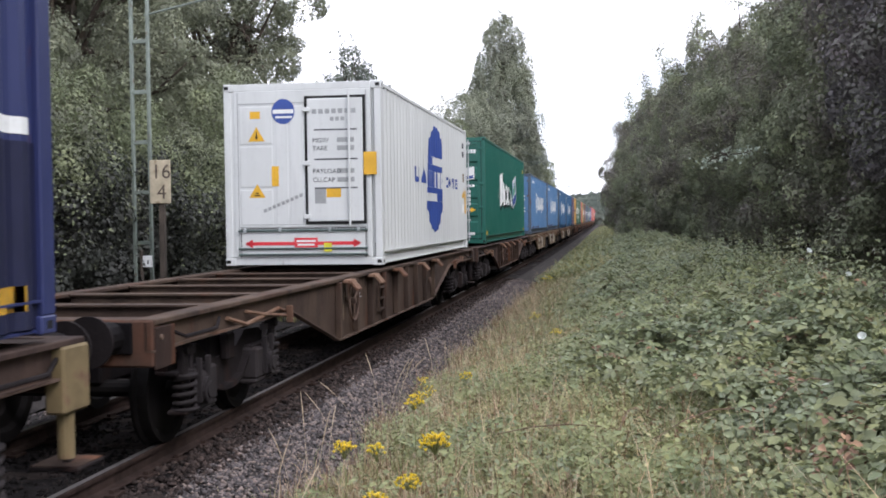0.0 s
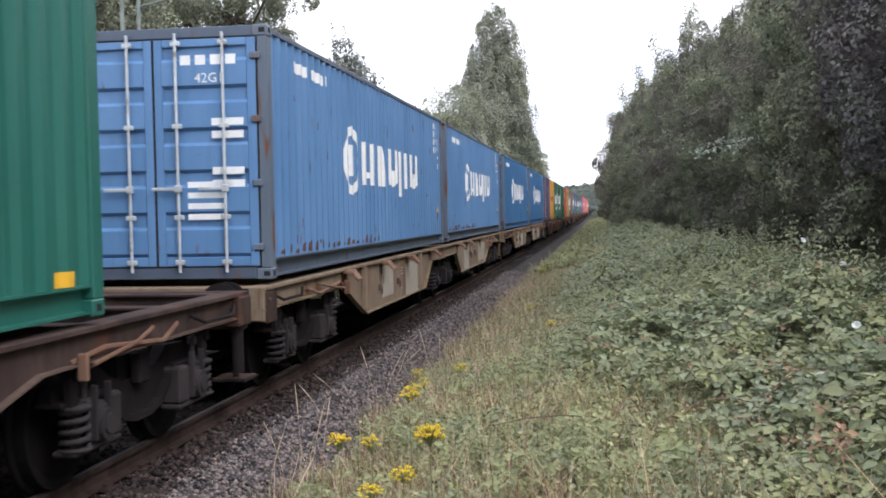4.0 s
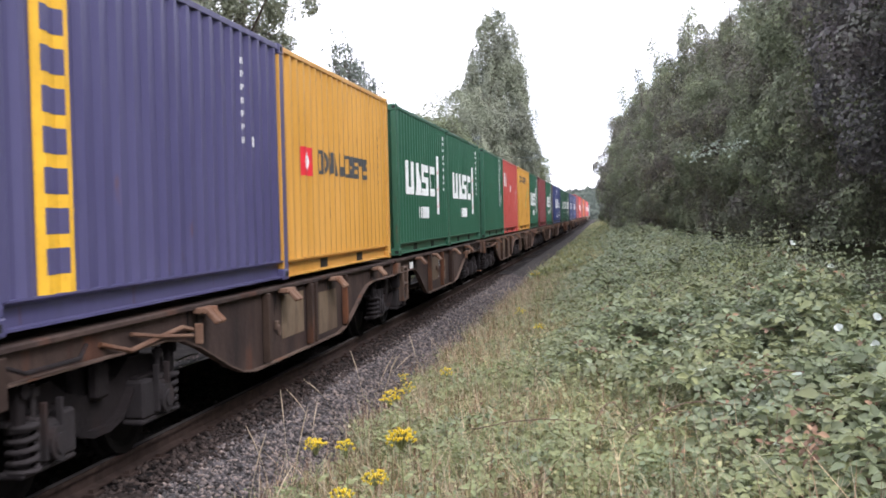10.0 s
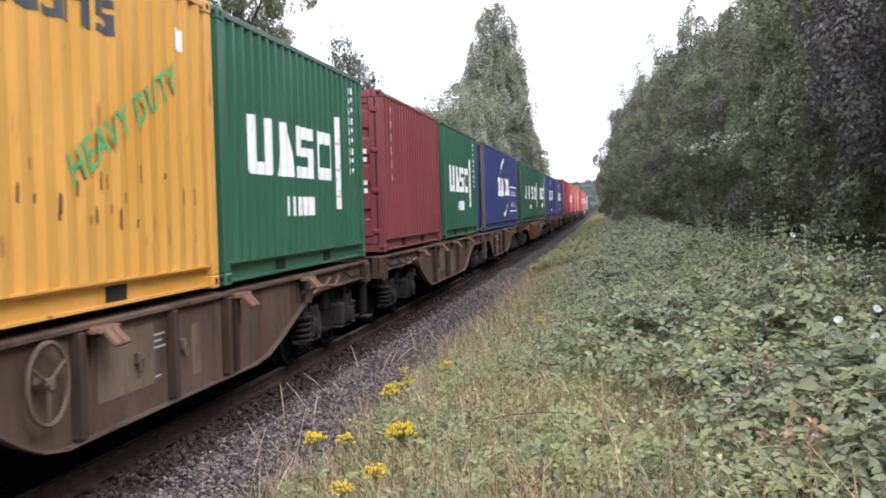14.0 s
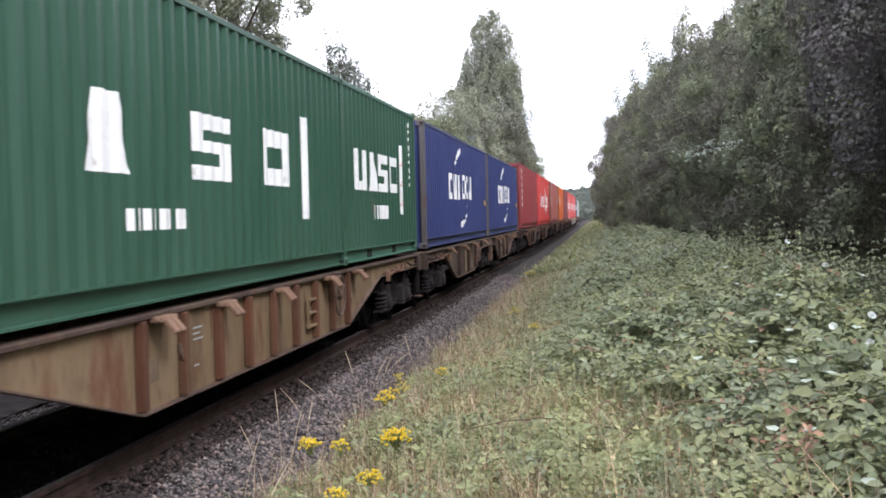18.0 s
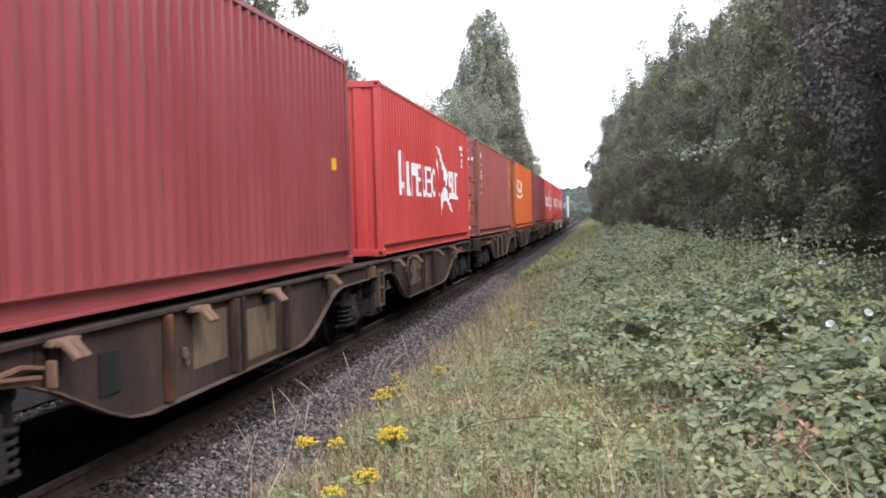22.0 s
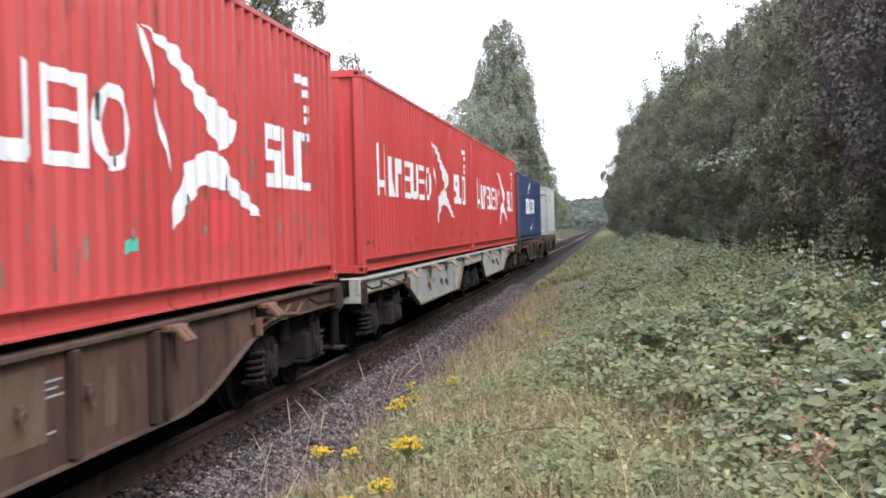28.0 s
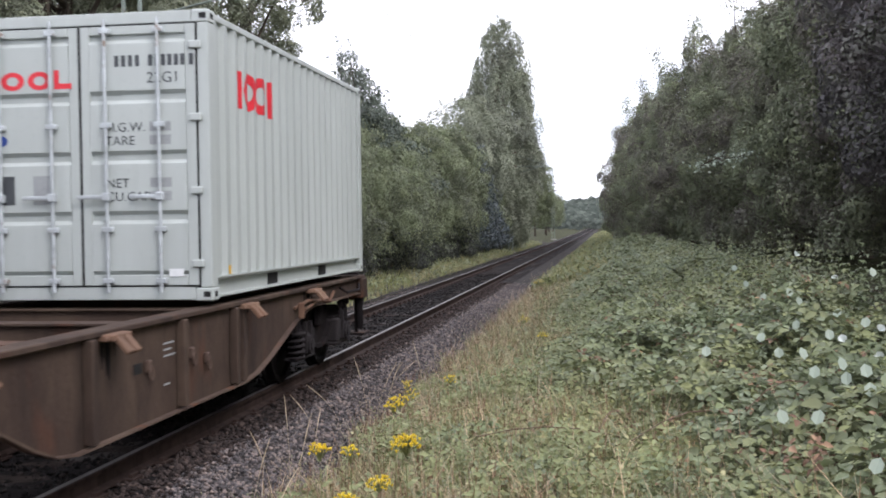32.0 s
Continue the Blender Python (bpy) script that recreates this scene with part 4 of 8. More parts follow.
# sixty-foot flats with ribbed girders
for s0, s1, mat, wheel_at, rungs, word in ((-12.2, 6.75, M_FRAME, None, 10.4, "rusty brown container wagon with a buffered end"), (7.85, 27.25, M_FRAME_RED, 6.35, 8.3, "rusty red-brown container wagon with an empty deck half"),
                                    (28.1, 46.9, M_FRAME, 6.42, 8.1, "dark brown container wagon with ribbed side girders"), (182.05, 201.0, M_FRAME_OCHRE, 12.1, 10.8, "ochre container wagon with rust-red ribs and streaks")):
    L = s1 - s0
    wagon(s0, L, [(0, 0.93), (3.65, 0.93), (5.75, 0.39), (L - 6.2, 0.39), (L - 3.9, 0.93), (L, 0.93)], mat, (2.1, L - 2.1), word, soft=False, buffers=("near", "far"),
          ribs=[5.75 + (L - 11.95) * i / 8 for i in range(9)], hand_wheel=wheel_at, ladder=rungs, latches=(6.1, 7.6, 9.4, 11.6, 13.2), beams=14,
          patches=((6.0, 0.70, 0.16, 0.10), (6.6, 0.8, 0, 0), (12.4, 0.8, 0, 0), (12.9, 0.75, 0, 0)))


# ---- containers ----
PITCH = 0.278


def wave(y, y0):
    """Depth of the side sheet: broad outer flats, sloping flanks, inner flats."""
    t = ((y - y0) / PITCH) % 1.0
    return float(np.interp(t, [0, 0.26, 0.50, 0.76, 1.0], [0.0, 0.0, -0.034, -0.034, 0.0]))


def breaks(y0, y1, base):
    out, k = [], math.floor((y0 - base) / PITCH) - 1
    while True:
        for t in (0, 0.26, 0.50, 0.76):
            y = base + (k + t) * PITCH
            if y > y1:
                return out
            if y > y0 + 0.002:
                out.append(y)
        k += 1


def sheet_geo(y0, y1, z0, z1, x, side):
    ys = [y0] + breaks(y0, y1, y0) + [y1]
    g = Geo()
    v = [(side * (x + wave(y, y0)), y, z) for y in ys for z in (z0, z1)]
    f = [(2 * i, 2 * i + 2, 2 * i + 3, 2 * i + 1) if side > 0 else (2 * i, 2 * i + 1, 2 * i + 3, 2 * i + 2) for i in range(len(ys) - 1)]
    return g.add(v, f)


def marking(box, polys, material, name="marking", label="", end=False):
    """Paint laid on a side sheet, following its folds; polys are outlines in (along, up) metres. end: on the near end instead."""
    if polys and isinstance(polys[0], tuple):      # shapes that stand apart: one part each
        made = [marking(box, list(p), material, "name_shape" if name.endswith("shapes") else name, label, end) for p in polys]
        return made[0]
    flat = box["flat"] if not end else True
    bm = bmesh.new()
    for p in polys:
        try:
            bm.faces.new([bm.verts.new((a, b, 0)) for a, b in p])
        except ValueError:
            pass
    bmesh.ops.remove_doubles(bm, verts=bm.verts[:], dist=0.001)
    bmesh.ops.triangulate(bm, faces=bm.faces[:])
    if not flat:
        lo, hi = min(v.co.x for v in bm.verts), max(v.co.x for v in bm.verts)
        for y in breaks(lo, hi, 0.16):
            bmesh.ops.bisect_plane(bm, geom=bm.verts[:] + bm.edges[:] + bm.faces[:], plane_co=(y, 0, 0), plane_no=(1, 0, 0), dist=1e-5)
    for v in bm.verts:
        a, b = v.co.x, v.co.y
        v.co = (a, -0.012 if box["doors"] else 0.012, b) if end else (1.217 if flat else 1.2125 + wave(a, 0.16), a, b)
    bmesh.ops.recalc_face_normals(bm, faces=bm.faces[:])
    for f in bm.faces:
        if (f.normal.y > 0) if end else (f.normal.x < 0):
            f.normal_flip()
    g = Geo().take(bm)
    ob = part(name, g, material, box["ob"], label)
    if name in ("serial_marking", "door_lines", "owner_lines", "address_marking", "small_marking", "strip_shapes", "slogan_shapes"):
        ob["kind"] = "stuff"
    return ob


def rect(a, b, w, h):
    return [(a, b), (a + w, b), (a + w, b + h), (a, b + h)]


def ring(cx, cz, rx, rz, t=0.25, n=20):
    """A hollow disc as quads."""
    out = []
    for i in range(n):
        a0, a1 = i * math.tau / n, (i + 1) * math.tau / n
        o = [(cx + rx * math.cos(a), cz + rz * math.sin(a)) for a in (a0, a1)]
        q = [(cx + rx * (1 - t) * math.cos(a), cz + rz * (1 - t) * math.sin(a)) for a in (a1, a0)]
        out.append(o + q)
    return out


def disc(cx, cz, rx, rz, n=20):
    return [[(cx + rx * math.cos(i * math.tau / n), cz + rz * math.sin(i * math.tau / n)) for i in range(n)]]


def hoop(a, b, w, h, t):
    """A square-cornered hoop as four mitred bars."""
    o, q = rect(a, b, w, h), rect(a + t, b + t, w - 2 * t, h - 2 * t)
    return tuple([o[i], o[(i + 1) % 4], q[(i + 1) % 4], q[i]] for i in range(4))


def blocks(kinds, a, b, w, h, gap=0.18, t=0.26):
    """A row of plain shapes: i bar, v wedge, h pair of joined bars, n and u slotted slabs, m deep slot, o ring, c hoop, e barred hoop, s and b notched slabs, z slanted slab."""
    groups = []
    for k in kinds:
        e = w * t
        if k == " ":
            a += w * 0.5
            continue
        if k == "i":
            groups.append((rect(a, b, e, h),))
            a += e + w * gap
            continue
        shape = {"n": [(0, 0), (t, 0), (t, 0.62), (1 - t, 0.62), (1 - t, 0), (1, 0), (1, 1), (0, 1)],
                 "u": [(0.1, 0), (0.9, 0), (1, 0.08), (1, 1), (1 - t, 1), (1 - t, 0.22), (t, 0.22), (t, 1), (0, 1), (0, 0.08)],
                 "m": [(0, 0), (1, 0), (1, 1), (1 - t, 1), (1 - t * 1.2, 0.35), (t * 1.2, 0.35), (t, 1), (0, 1)],
                 "z": [(0, 0.12), (0.5, 0), (1, 0.12), (1, 1), (1 - t, 1), (1 - t, 0.45), (t, 0.45), (t, 1), (0, 1)],
                 "h": [(0, 0), (t, 0), (t, 0.16), (1 - t, 0.16), (1 - t, 0), (1, 0), (1, 1), (1 - t, 1), (1 - t, 0.30), (t, 0.30), (t, 1), (0, 1)],
                 "v": [(0.08, 0), (0.92, 0), (0.70, 1), (0.30, 1)],
                 "s": [(0, 0), (1, 0), (1, 0.60), (0.32, 0.60), (0.32, 0.76), (1, 0.76), (1, 1), (0, 1), (0, 0.42), (0.68, 0.42), (0.68, 0.22), (0, 0.22)],
                 "b": [(0, 0), (1, 0), (1, 0.92), (0.92, 1), (0, 1), (0, 0.56), (0.55, 0.56), (0.55, 0.42), (0, 0.42)]}.get(k)
        if shape:
            groups.append(([(a + px * w, b + pz * h) for px, pz in shape],))
        elif k == "e":
            groups.append(hoop(a, b, w, h, e * 0.75) + (rect(a + e * 0.8, b + h * 0.47, w - e * 1.6, h * 0.12),))
        elif k == "o":
            groups.append(tuple(ring(a + w / 2, b + h / 2, w / 2, h / 2, t * 1.6)))
        else:
            groups.append(hoop(a, b, w, h, e * 0.75))
        a += w * (1 + gap)
    return groups


def bars(a, b, count, w, h, pitch, rnd=None):
    """A column of small unreadable lines."""
    return [rect(a, b - i * pitch, w * (0.6 + 0.4 * rng2.random()), h) for i in range(count)]


def column(a, b, count, w, h, pitch):
    """An upright row of small figures that cannot be read: a short stroke pair each."""
    out = []
    for i in range(count):
        z = b - i * pitch
        out += [rect(a, z, w * 0.34, h), rect(a + w * 0.62, z + (h * 0.4 if i % 3 else 0), w * 0.34, h * 0.6 if i % 3 else h)]
    return out


def scars(box, count, y0, y1, z0, z1, material, w=0.02, h=0.16, row=False):
    """Rust runs and scuffs: slim upright marks on the side sheet."""
    r = random.Random(int(y0 * 10) + count)
    polys = []
    for i in range(count):
        a = y0 + (y1 - y0) * ((i + 0.5) / count if row else r.random())
        if row:
            a = 0.16 + (math.floor((a - 0.16) / PITCH) + 0.13) * PITCH
        b = z0 + (z1 - z0) * r.random()
        ww, hh = w * r.uniform(0.5, 1.5), h * r.uniform(0.4, 1.4)
        polys.append([(a - ww, b), (a + ww * 0.6, b - hh * 0.1), (a + ww, b + hh * 0.8), (a + ww * 0.1, b + hh), (a - ww * 0.8, b + hh * 0.7)])
    ob = marking(box, polys, material, "rust_scars", "rust runs and scuffs")
    ob["kind"] = "stuff"
    return ob



def words(box, text, a, b, size, material, end=True):
    """Readable lettering in the built-in font on an end door, or on a side."""
    cu = bpy.data.curves.new("lettering", "FONT")
    cu.body, cu.size, cu.resolution_u = text, size * 1.4, 2
    tmp = bpy.data.objects.new("lettering", cu)
    scene.collection.objects.link(tmp)
    me = bpy.data.meshes.new_from_object(tmp.evaluated_get(bpy.context.evaluated_depsgraph_get()))
    bpy.data.objects.remove(tmp)
    me.materials.clear()
    me.materials.append(material)
    ob = new("lettering", me)
    ob["kind"] = "stuff"
    ob.parent = box["ob"]
    ob.matrix_basis = Matrix.Translation((a, -0.013 if box["doors"] else 0.012, b)) @ pose(0, 0, 0, 90, 0, 0) if end else Matrix.Translation((1.217, a, b)) @ pose(0, 0, 0, 90, 0, 90)
    return ob


def container(s, length, height, material, label, doors=False, flat=False, pockets=False, frame_mat=None, post_mat=None, z=BED, group="containers of the goods train", folds=5):
    """A steel freight container: posts, castings, rails, folded side sheets, roof, doors or a folded end."""
    ob = thing("freight_container", label, "container", group)
    walkers.append((ob, s, z))
    fm = frame_mat or material
    pm = post_mat or fm
    W, H, L = 1.219, height, length
    part("floor", Geo().box(-1.08, 1.08, 0.06, L - 0.06, 0.05, 0.14), M_DARK, ob)
    for x in (W, -W):
        s1 = 1 if x > 0 else -1
        for y0 in (0.0, L - 0.16):
            xa, xb = sorted((x - s1 * 0.004, x - s1 * 0.11))
            part("corner_post", Geo().box(xa, xb, y0 + 0.003, y0 + 0.157, 0.118, H - 0.118, 0.008), pm, ob)
            for z0 in (0.0, H - 0.118):
                xa, xb = sorted((x, x - s1 * 0.162))
                y1 = y0 if y0 == 0 else L - 0.178
                g = Geo().box(xa, xb, y1, y1 + 0.178, z0, z0 + 0.118, 0.012)
                cs = part("corner_casting", g, pm, ob)
                # black patches stand for the shade inside the casting holes
                if s1 > 0:
                    part("casting_hole", Geo().box(W + 0.0005, W + 0.002, y1 + 0.055, y1 + 0.12, z0 + 0.035, z0 + 0.085), M_BLACK, cs)
                if y0 == 0:
                    part("casting_hole", Geo().box(x - s1 * 0.05 - 0.035, x - s1 * 0.05 - 0.0 + 0.03, -0.002, -0.0005, z0 + 0.035, z0 + 0.085), M_BLACK, cs)
        xa, xb = sorted((x - s1 * 0.006, x - s1 * 0.075))
        part("top_rail", Geo().box(xa, xb, 0.178, L - 0.178, H - 0.078, H - 0.018, 0.006), fm, ob)
        part("bottom_rail", Geo().prism([(x - s1 * 0.004, 0.215), (x - s1 * 0.004, 0.20), (x - s1 * 0.078, 0.170), (x - s1 * 0.078, 0.045), (x - s1 * 0.030, 0.036), (x - s1 * 0.030, 0.02), (x - s1 * 0.12, 0.02), (x - s1 * 0.12, 0.215)], 0.178, L - 0.178, "xz"), fm, ob)
        if flat:
            g = Geo().box(*sorted((x - s1 * 0.008, x - s1 * 0.06)), 0.158, L - 0.158, 0.155, H - 0.08)
            k = 0.3
            while k < L - 0.3:
                g.box(*sorted((x - s1 * 0.008, x - s1 * 0.002)), k, k + 0.055, 0.2, H - 0.12)
                k += 0.21
            part("side_wall", g, material, ob)
        else:
            part("side_wall", sheet_geo(0.16, L - 0.16, 0.21, H - 0.075, W - 0.011, s1), material, ob)
    if pockets:
        for y in (L / 2 - 1.2, L / 2 + 0.85):
            # black patch on the rail for the shade inside the pocket
            part("forklift_pocket", Geo().box(W - 0.080, W - 0.074, y, y + 0.36, 0.046, 0.165), M_BLACK, ob)
    part("roof", Geo().box(-1.15, 1.15, 0.1, L - 0.1, H - 0.04, H - 0.012), material, ob)
    for y0 in (0.0, L - 0.1):
        part("end_header", Geo().box(-1.057, 1.057, y0 + 0.003, y0 + 0.097, H - 0.112, H - 0.006, 0.006), fm, ob)
        part("end_sill", Geo().box(-1.057, 1.057, y0 + 0.003, y0 + 0.097, 0.01, 0.13, 0.006), fm, ob)
    # far end, plain
    part("end_wall", Geo().box(-1.11, 1.11, L - 0.09, L - 0.04, 0.13, H - 0.112), material, ob)
    if not doors:
        g = Geo()
        x = -1.11
        prof = []
        while x < 1.11:
            for dx, dy in ((0, 0.02), (0.10, 0.02), (0.145, 0.06), (0.245, 0.06), (0.29, 0.02)):
                prof.append((x + dx, dy))
            x += 0.32
        prof = [(min(px, 1.11), py) for px, py in prof]
        v = [(px, py, zz) for px, py in prof for zz in (0.13, H - 0.112)]
        g.add(v, [(2 * i, 2 * i + 1, 2 * i + 3, 2 * i + 2)[::-1] for i in range(len(prof) - 1)])
        part("front_wall", g, material, ob)
    else:
        for sx in (-1, 1):
            xa, xb = sorted((sx * 0.012, sx * 1.10))
            d = part("door", Geo().box(xa, xb, 0.026, 0.060, 0.14, H - 0.125, 0.008), material, ob)
            for fa, fb in ((0.012, 0.10), (1.0, 1.10)):
                part("door_stile", Geo().box(*sorted((sx * fa, sx * fb)), -0.004, 0.026, 0.14, H - 0.125, 0.006), material, d)
            for za, zb in ((0.14, 0.235), (H - 0.205, H - 0.125)):
                part("door_rail", Geo().box(*sorted((sx * 0.103, sx * 0.997)), -0.004, 0.026, za, zb, 0.006), material, d)
            n, gap = folds, 0.12 if folds > 4 else 0.05
            for i in range(n):
                za = 0.24 + (H - 0.44) * i / n
                zb = za + (H - 0.44) / n - gap
                fa, fb = sorted((sx * 0.10, sx * 1.0))
                part("door_panel", Geo().prism([(0.0262, za), (0.0262, zb), (-0.010, zb - 0.035), (-0.010, za + 0.035)], fa, fb), material, d)
            part("door_gasket", Geo().box(sx * 1.103 - 0.006, sx * 1.103 + 0.006, -0.004, 0.02, 0.14, H - 0.125).box(xa, xb, -0.002, 0.02, H - 0.124, H - 0.114).box(xa, xb, -0.002, 0.02, 0.13, 0.139), M_BLACK, d)
            for rx in (0.26, 0.76):
                rod = part("lock_rod", Geo().cyl((sx * rx, -0.045, 0.08), (sx * rx, -0.045, H - 0.07), 0.017, 8), M_STEEL, d, "galvanised lock rod")
                for zz in (0.16, 0.62, 1.55, H - 0.2):
                    part("rod_bracket", Geo().box(sx * rx - 0.05, sx * rx + 0.05, -0.06, -0.01, zz, zz + 0.05, 0.008), M_STEEL if material is not M_STEEL else fm, rod)
                part("rod_handle", Geo().box(min(sx * rx, sx * rx - 0.28), max(sx * rx, sx * rx - 0.28), -0.07, -0.05, 0.92, 0.955, 0.006).box(sx * rx - 0.035, sx * rx + 0.035, -0.075, -0.02, 0.90, 0.975, 0.008), M_STEEL, rod)
            for zz in (0.3, 0.95, 1.6, H - 0.35):
                part("hinge", Geo().box(min(sx * 1.04, sx * 1.15), max(sx * 1.04, sx * 1.15), -0.03, 0.0, zz, zz + 0.07, 0.01), pm, d)
        part("door_gap", Geo().box(-0.010, 0.010, -0.002, 0.03, 0.14, H - 0.125), M_BLACK, ob)
    return {"ob": ob, "L": L, "H": H, "flat": flat, "doors": doors}


# ---- the loads, from the first wagon to the last ----
P_NAVY = paint("navy", (0.020, 0.028, 0.105))
P_CREAM = paint("bulk_white", (0.62, 0.635, 0.625), wear=0.73, chalk=0.2, dirt=0.25)
M_SCAR = shader("rust_scar", (0.10, 0.045, 0.028), rough=0.9, vary=0.3, scale=20)
P_EMERALD = paint("emerald", (0.007, 0.108, 0.080), wear=0.72)
P_SKY = paint("sky_blue", (0.094, 0.212, 0.40), wear=0.66)
P_MIDBLUE = paint("mid_blue", (0.033, 0.126, 0.272), wear=0.68)
P_PURPLE = paint("violet", (0.064, 0.058, 0.140), wear=0.68)
P_YELLOW = paint("signal_yellow", (0.57, 0.288, 0.048), wear=0.66)
P_GREEN = paint("bottle_green", (0.022, 0.100, 0.056), wear=0.68)
P_UGREEN = paint("leaf_green", (0.024, 0.080, 0.049), wear=0.70)
P_CRED = paint("faded_red", (0.46, 0.075, 0.062), wear=0.66)
P_WINE_PALE = paint("pale_wine_red", (0.265, 0.045, 0.050), wear=0.66)
P_WINE = paint("wine_red", (0.20, 0.040, 0.045), wear=0.66)
P_DEEPBLUE = paint("dark_blue", (0.029, 0.042, 0.148), wear=0.68)
P_NAVY_OLD = paint("weathered_navy", (0.021, 0.044, 0.108), wear=0.66)
P_RED = paint("pillar_red", (0.54, 0.054, 0.050), wear=0.70)
P_RED_FADED = paint("faded_pillar_red", (0.52, 0.065, 0.060), wear=0.63)
P_BROWN = paint("brown_red", (0.34, 0.092, 0.078), wear=0.70)
P_ORANGE = paint("orange", (0.66, 0.135, 0.022), wear=0.66)
P_GREY = paint("light_grey", (0.46, 0.49, 0.465), wear=0.76, chalk=0.15, dirt=0.2)
P_SKYPOST = paint("blue_grey_post", (0.10, 0.13, 0.17), wear=0.56)
P_RUSTRED = paint("rusty_red_post", (0.20, 0.085, 0.06), wear=0.55)
P_RUSTORANGE = paint("rusty_orange_post", (0.30, 0.11, 0.05), wear=0.55)
P_SLATE = paint("slate_blue_rail", (0.062, 0.085, 0.125), wear=0.62)
P_TEAL = paint("faded_teal_rail", (0.042, 0.135, 0.092), wear=0.66)
P_POST = paint("rusty_post", (0.095, 0.085, 0.088), wear=0.58)


def door_text(box, mat, top):
    """Weights and codes on the right door leaf, bars where they cannot be read."""
    marking(box, [rect(0.30 + 0.16 * i, top, 0.11, 0.10) for i in range(4)], mat, "serial_marking", end=True)
    for z in (top - 0.62, top - 0.75, top - 1.12, top - 1.25):
        marking(box, [rect(0.62, z, 0.34, 0.075)], mat, "weight_marking", end=True)


# the dark blue box that leaves the view first
c = container(-5.82, 12.192, 2.591, P_NAVY, "dark navy blue container on the foremost wagon", post_mat=P_NAVY)
marking(c, [rect(11.05, 0.05, 1.02, 1.10)], M_MARK_NAVY, "dark_panel", "dark painted panel")
marking(c, [rect(11.5, 1.19, 0.46, 0.10)], M_WHITE, "label", "white paper label")
marking(c, [rect(11.4, 0.16, 0.46, 0.15)], M_MARK_YEL, "label", "yellow label")

# white bulk box with hatch door
c = container(16.25, 9.9, 2.75, P_CREAM, "white bulk container with a blue emblem and warning labels", frame_mat=P_CREAM)
ob = c["ob"]
c["doors"] = True
blue = [[(4.33, 1.88), (6.22, 1.88), (6.0, 2.28), (5.62, 2.46), (5.16, 2.48), (4.7, 2.3), (4.34, 2.05)], rect(4.32, 1.725, 0.55, 0.15), rect(4.31, 1.60, 1.90, 0.12),
        rect(4.29, 1.175, 1.90, 0.11), rect(5.42, 1.025, 0.76, 0.145), [(4.28, 1.02), (4.27, 0.87), (4.61, 0.57), (5.03, 0.42), (5.57, 0.48), (5.92, 0.73), (6.16, 0.98), (6.16, 1.02)]]
blue += [rect(4.30 + 0.262 * i, 1.29, 0.055 if i % 2 else 0.09, 0.305) for i in range(8)] + [rect(4.45 + 0.524 * i, 1.41, 0.10, 0.06) for i in range(4)]
marking(c, [(q,) for q in blue], M_MARK_BLUE, "emblem_stripe", "blue emblem stripe")
marking(c, blocks("mv", 2.92, 1.34, 0.50, 0.27, 0.45) + blocks("i con is", 6.40, 1.33, 0.30, 0.22, 0.22), M_MARK_BLUE, "name_shapes")
marking(c, bars(9.25, 2.3, 2, 0.3, 0.12, 0.2), M_MARK_DARK, "serial_marking")
marking(c, [[(9.24, 1.16), (9.52, 1.16), (9.38, 1.40)]], M_MARK_YEL, "warning_triangle", "yellow warning triangle")
marking(c, [rect(9.58, 0.80, 0.12, 0.52)], M_MARK_YEL, "label", "narrow yellow label")
marking(c, [rect(9.26, 0.82, 0.22, 0.20)], M_WHITE, "label", "white label")
marking(c, [rect(9.30, 1.52, 0.12, 0.20)], M_PANEL_TAN, "label", "brown label")
g = Geo().box(-1.06, 1.06, 0.0, 0.05, 0.12, 2.64, 0.01)
front = part("front_wall_plate", g, P_CREAM, ob)
for x0, x1, z0, z1 in ((-0.96, -0.46, 0.62, 1.15), (-0.96, -0.46, 1.19, 1.80), (-0.96, -0.46, 1.84, 2.4), (-0.40, -0.22, 0.62, 2.4), (-0.18, 0.02, 0.62, 2.4)):
    part("pressed_panel", Geo().box(x0, x1, -0.008, 0.004, z0, z1, 0.008), P_CREAM, front)
for x0 in (-1.0, 0.985):
    part("front_seam", Geo().box(x0, x0 + 0.012, -0.006, 0.0, 0.14, 2.62), M_MARK_GREY, front)
for z0 in (0.575, 2.44):
    part("front_seam", Geo().box(-0.98, 0.98, -0.006, 0.0, z0, z0 + 0.012), M_MARK_GREY, front)
door = part("hatch_door", Geo().box(0.09, 0.94, -0.03, 0.0, 0.66, 2.50, 0.012), P_CREAM, ob, "white hatch door with a black gasket")
part("gasket", Geo().box(0.05, 0.09, -0.016, 0.0, 0.62, 2.54).box(0.94, 0.98, -0.016, 0.0, 0.62, 2.54).box(0.09, 0.94, -0.016, 0.0, 2.5, 2.54).box(0.09, 0.94, -0.016, 0.0, 0.62, 0.66), M_BLACK, door)
for z in (0.70, 1.5, 2.3):
    part("hinge", Geo().box(0.03, 0.14, -0.05, -0.03, z, z + 0.07, 0.008), P_CREAM, door)
part("lock_rod", Geo().cyl((0.74, -0.06, 0.6), (0.74, -0.06, 2.58), 0.018, 8), P_CREAM, door)
for z in (1.15, 1.58, 2.02):
    part("door_crease", Geo().box(0.2, 0.86, -0.034, -0.03, z, z + 0.02), M_MARK_DARK, door)
part("tank_flap", Geo().box(-0.96, 0.96, -0.02, 0.0, 0.17, 0.52, 0.01), P_CREAM, ob, "white flap with a red arrow")
g = Geo()
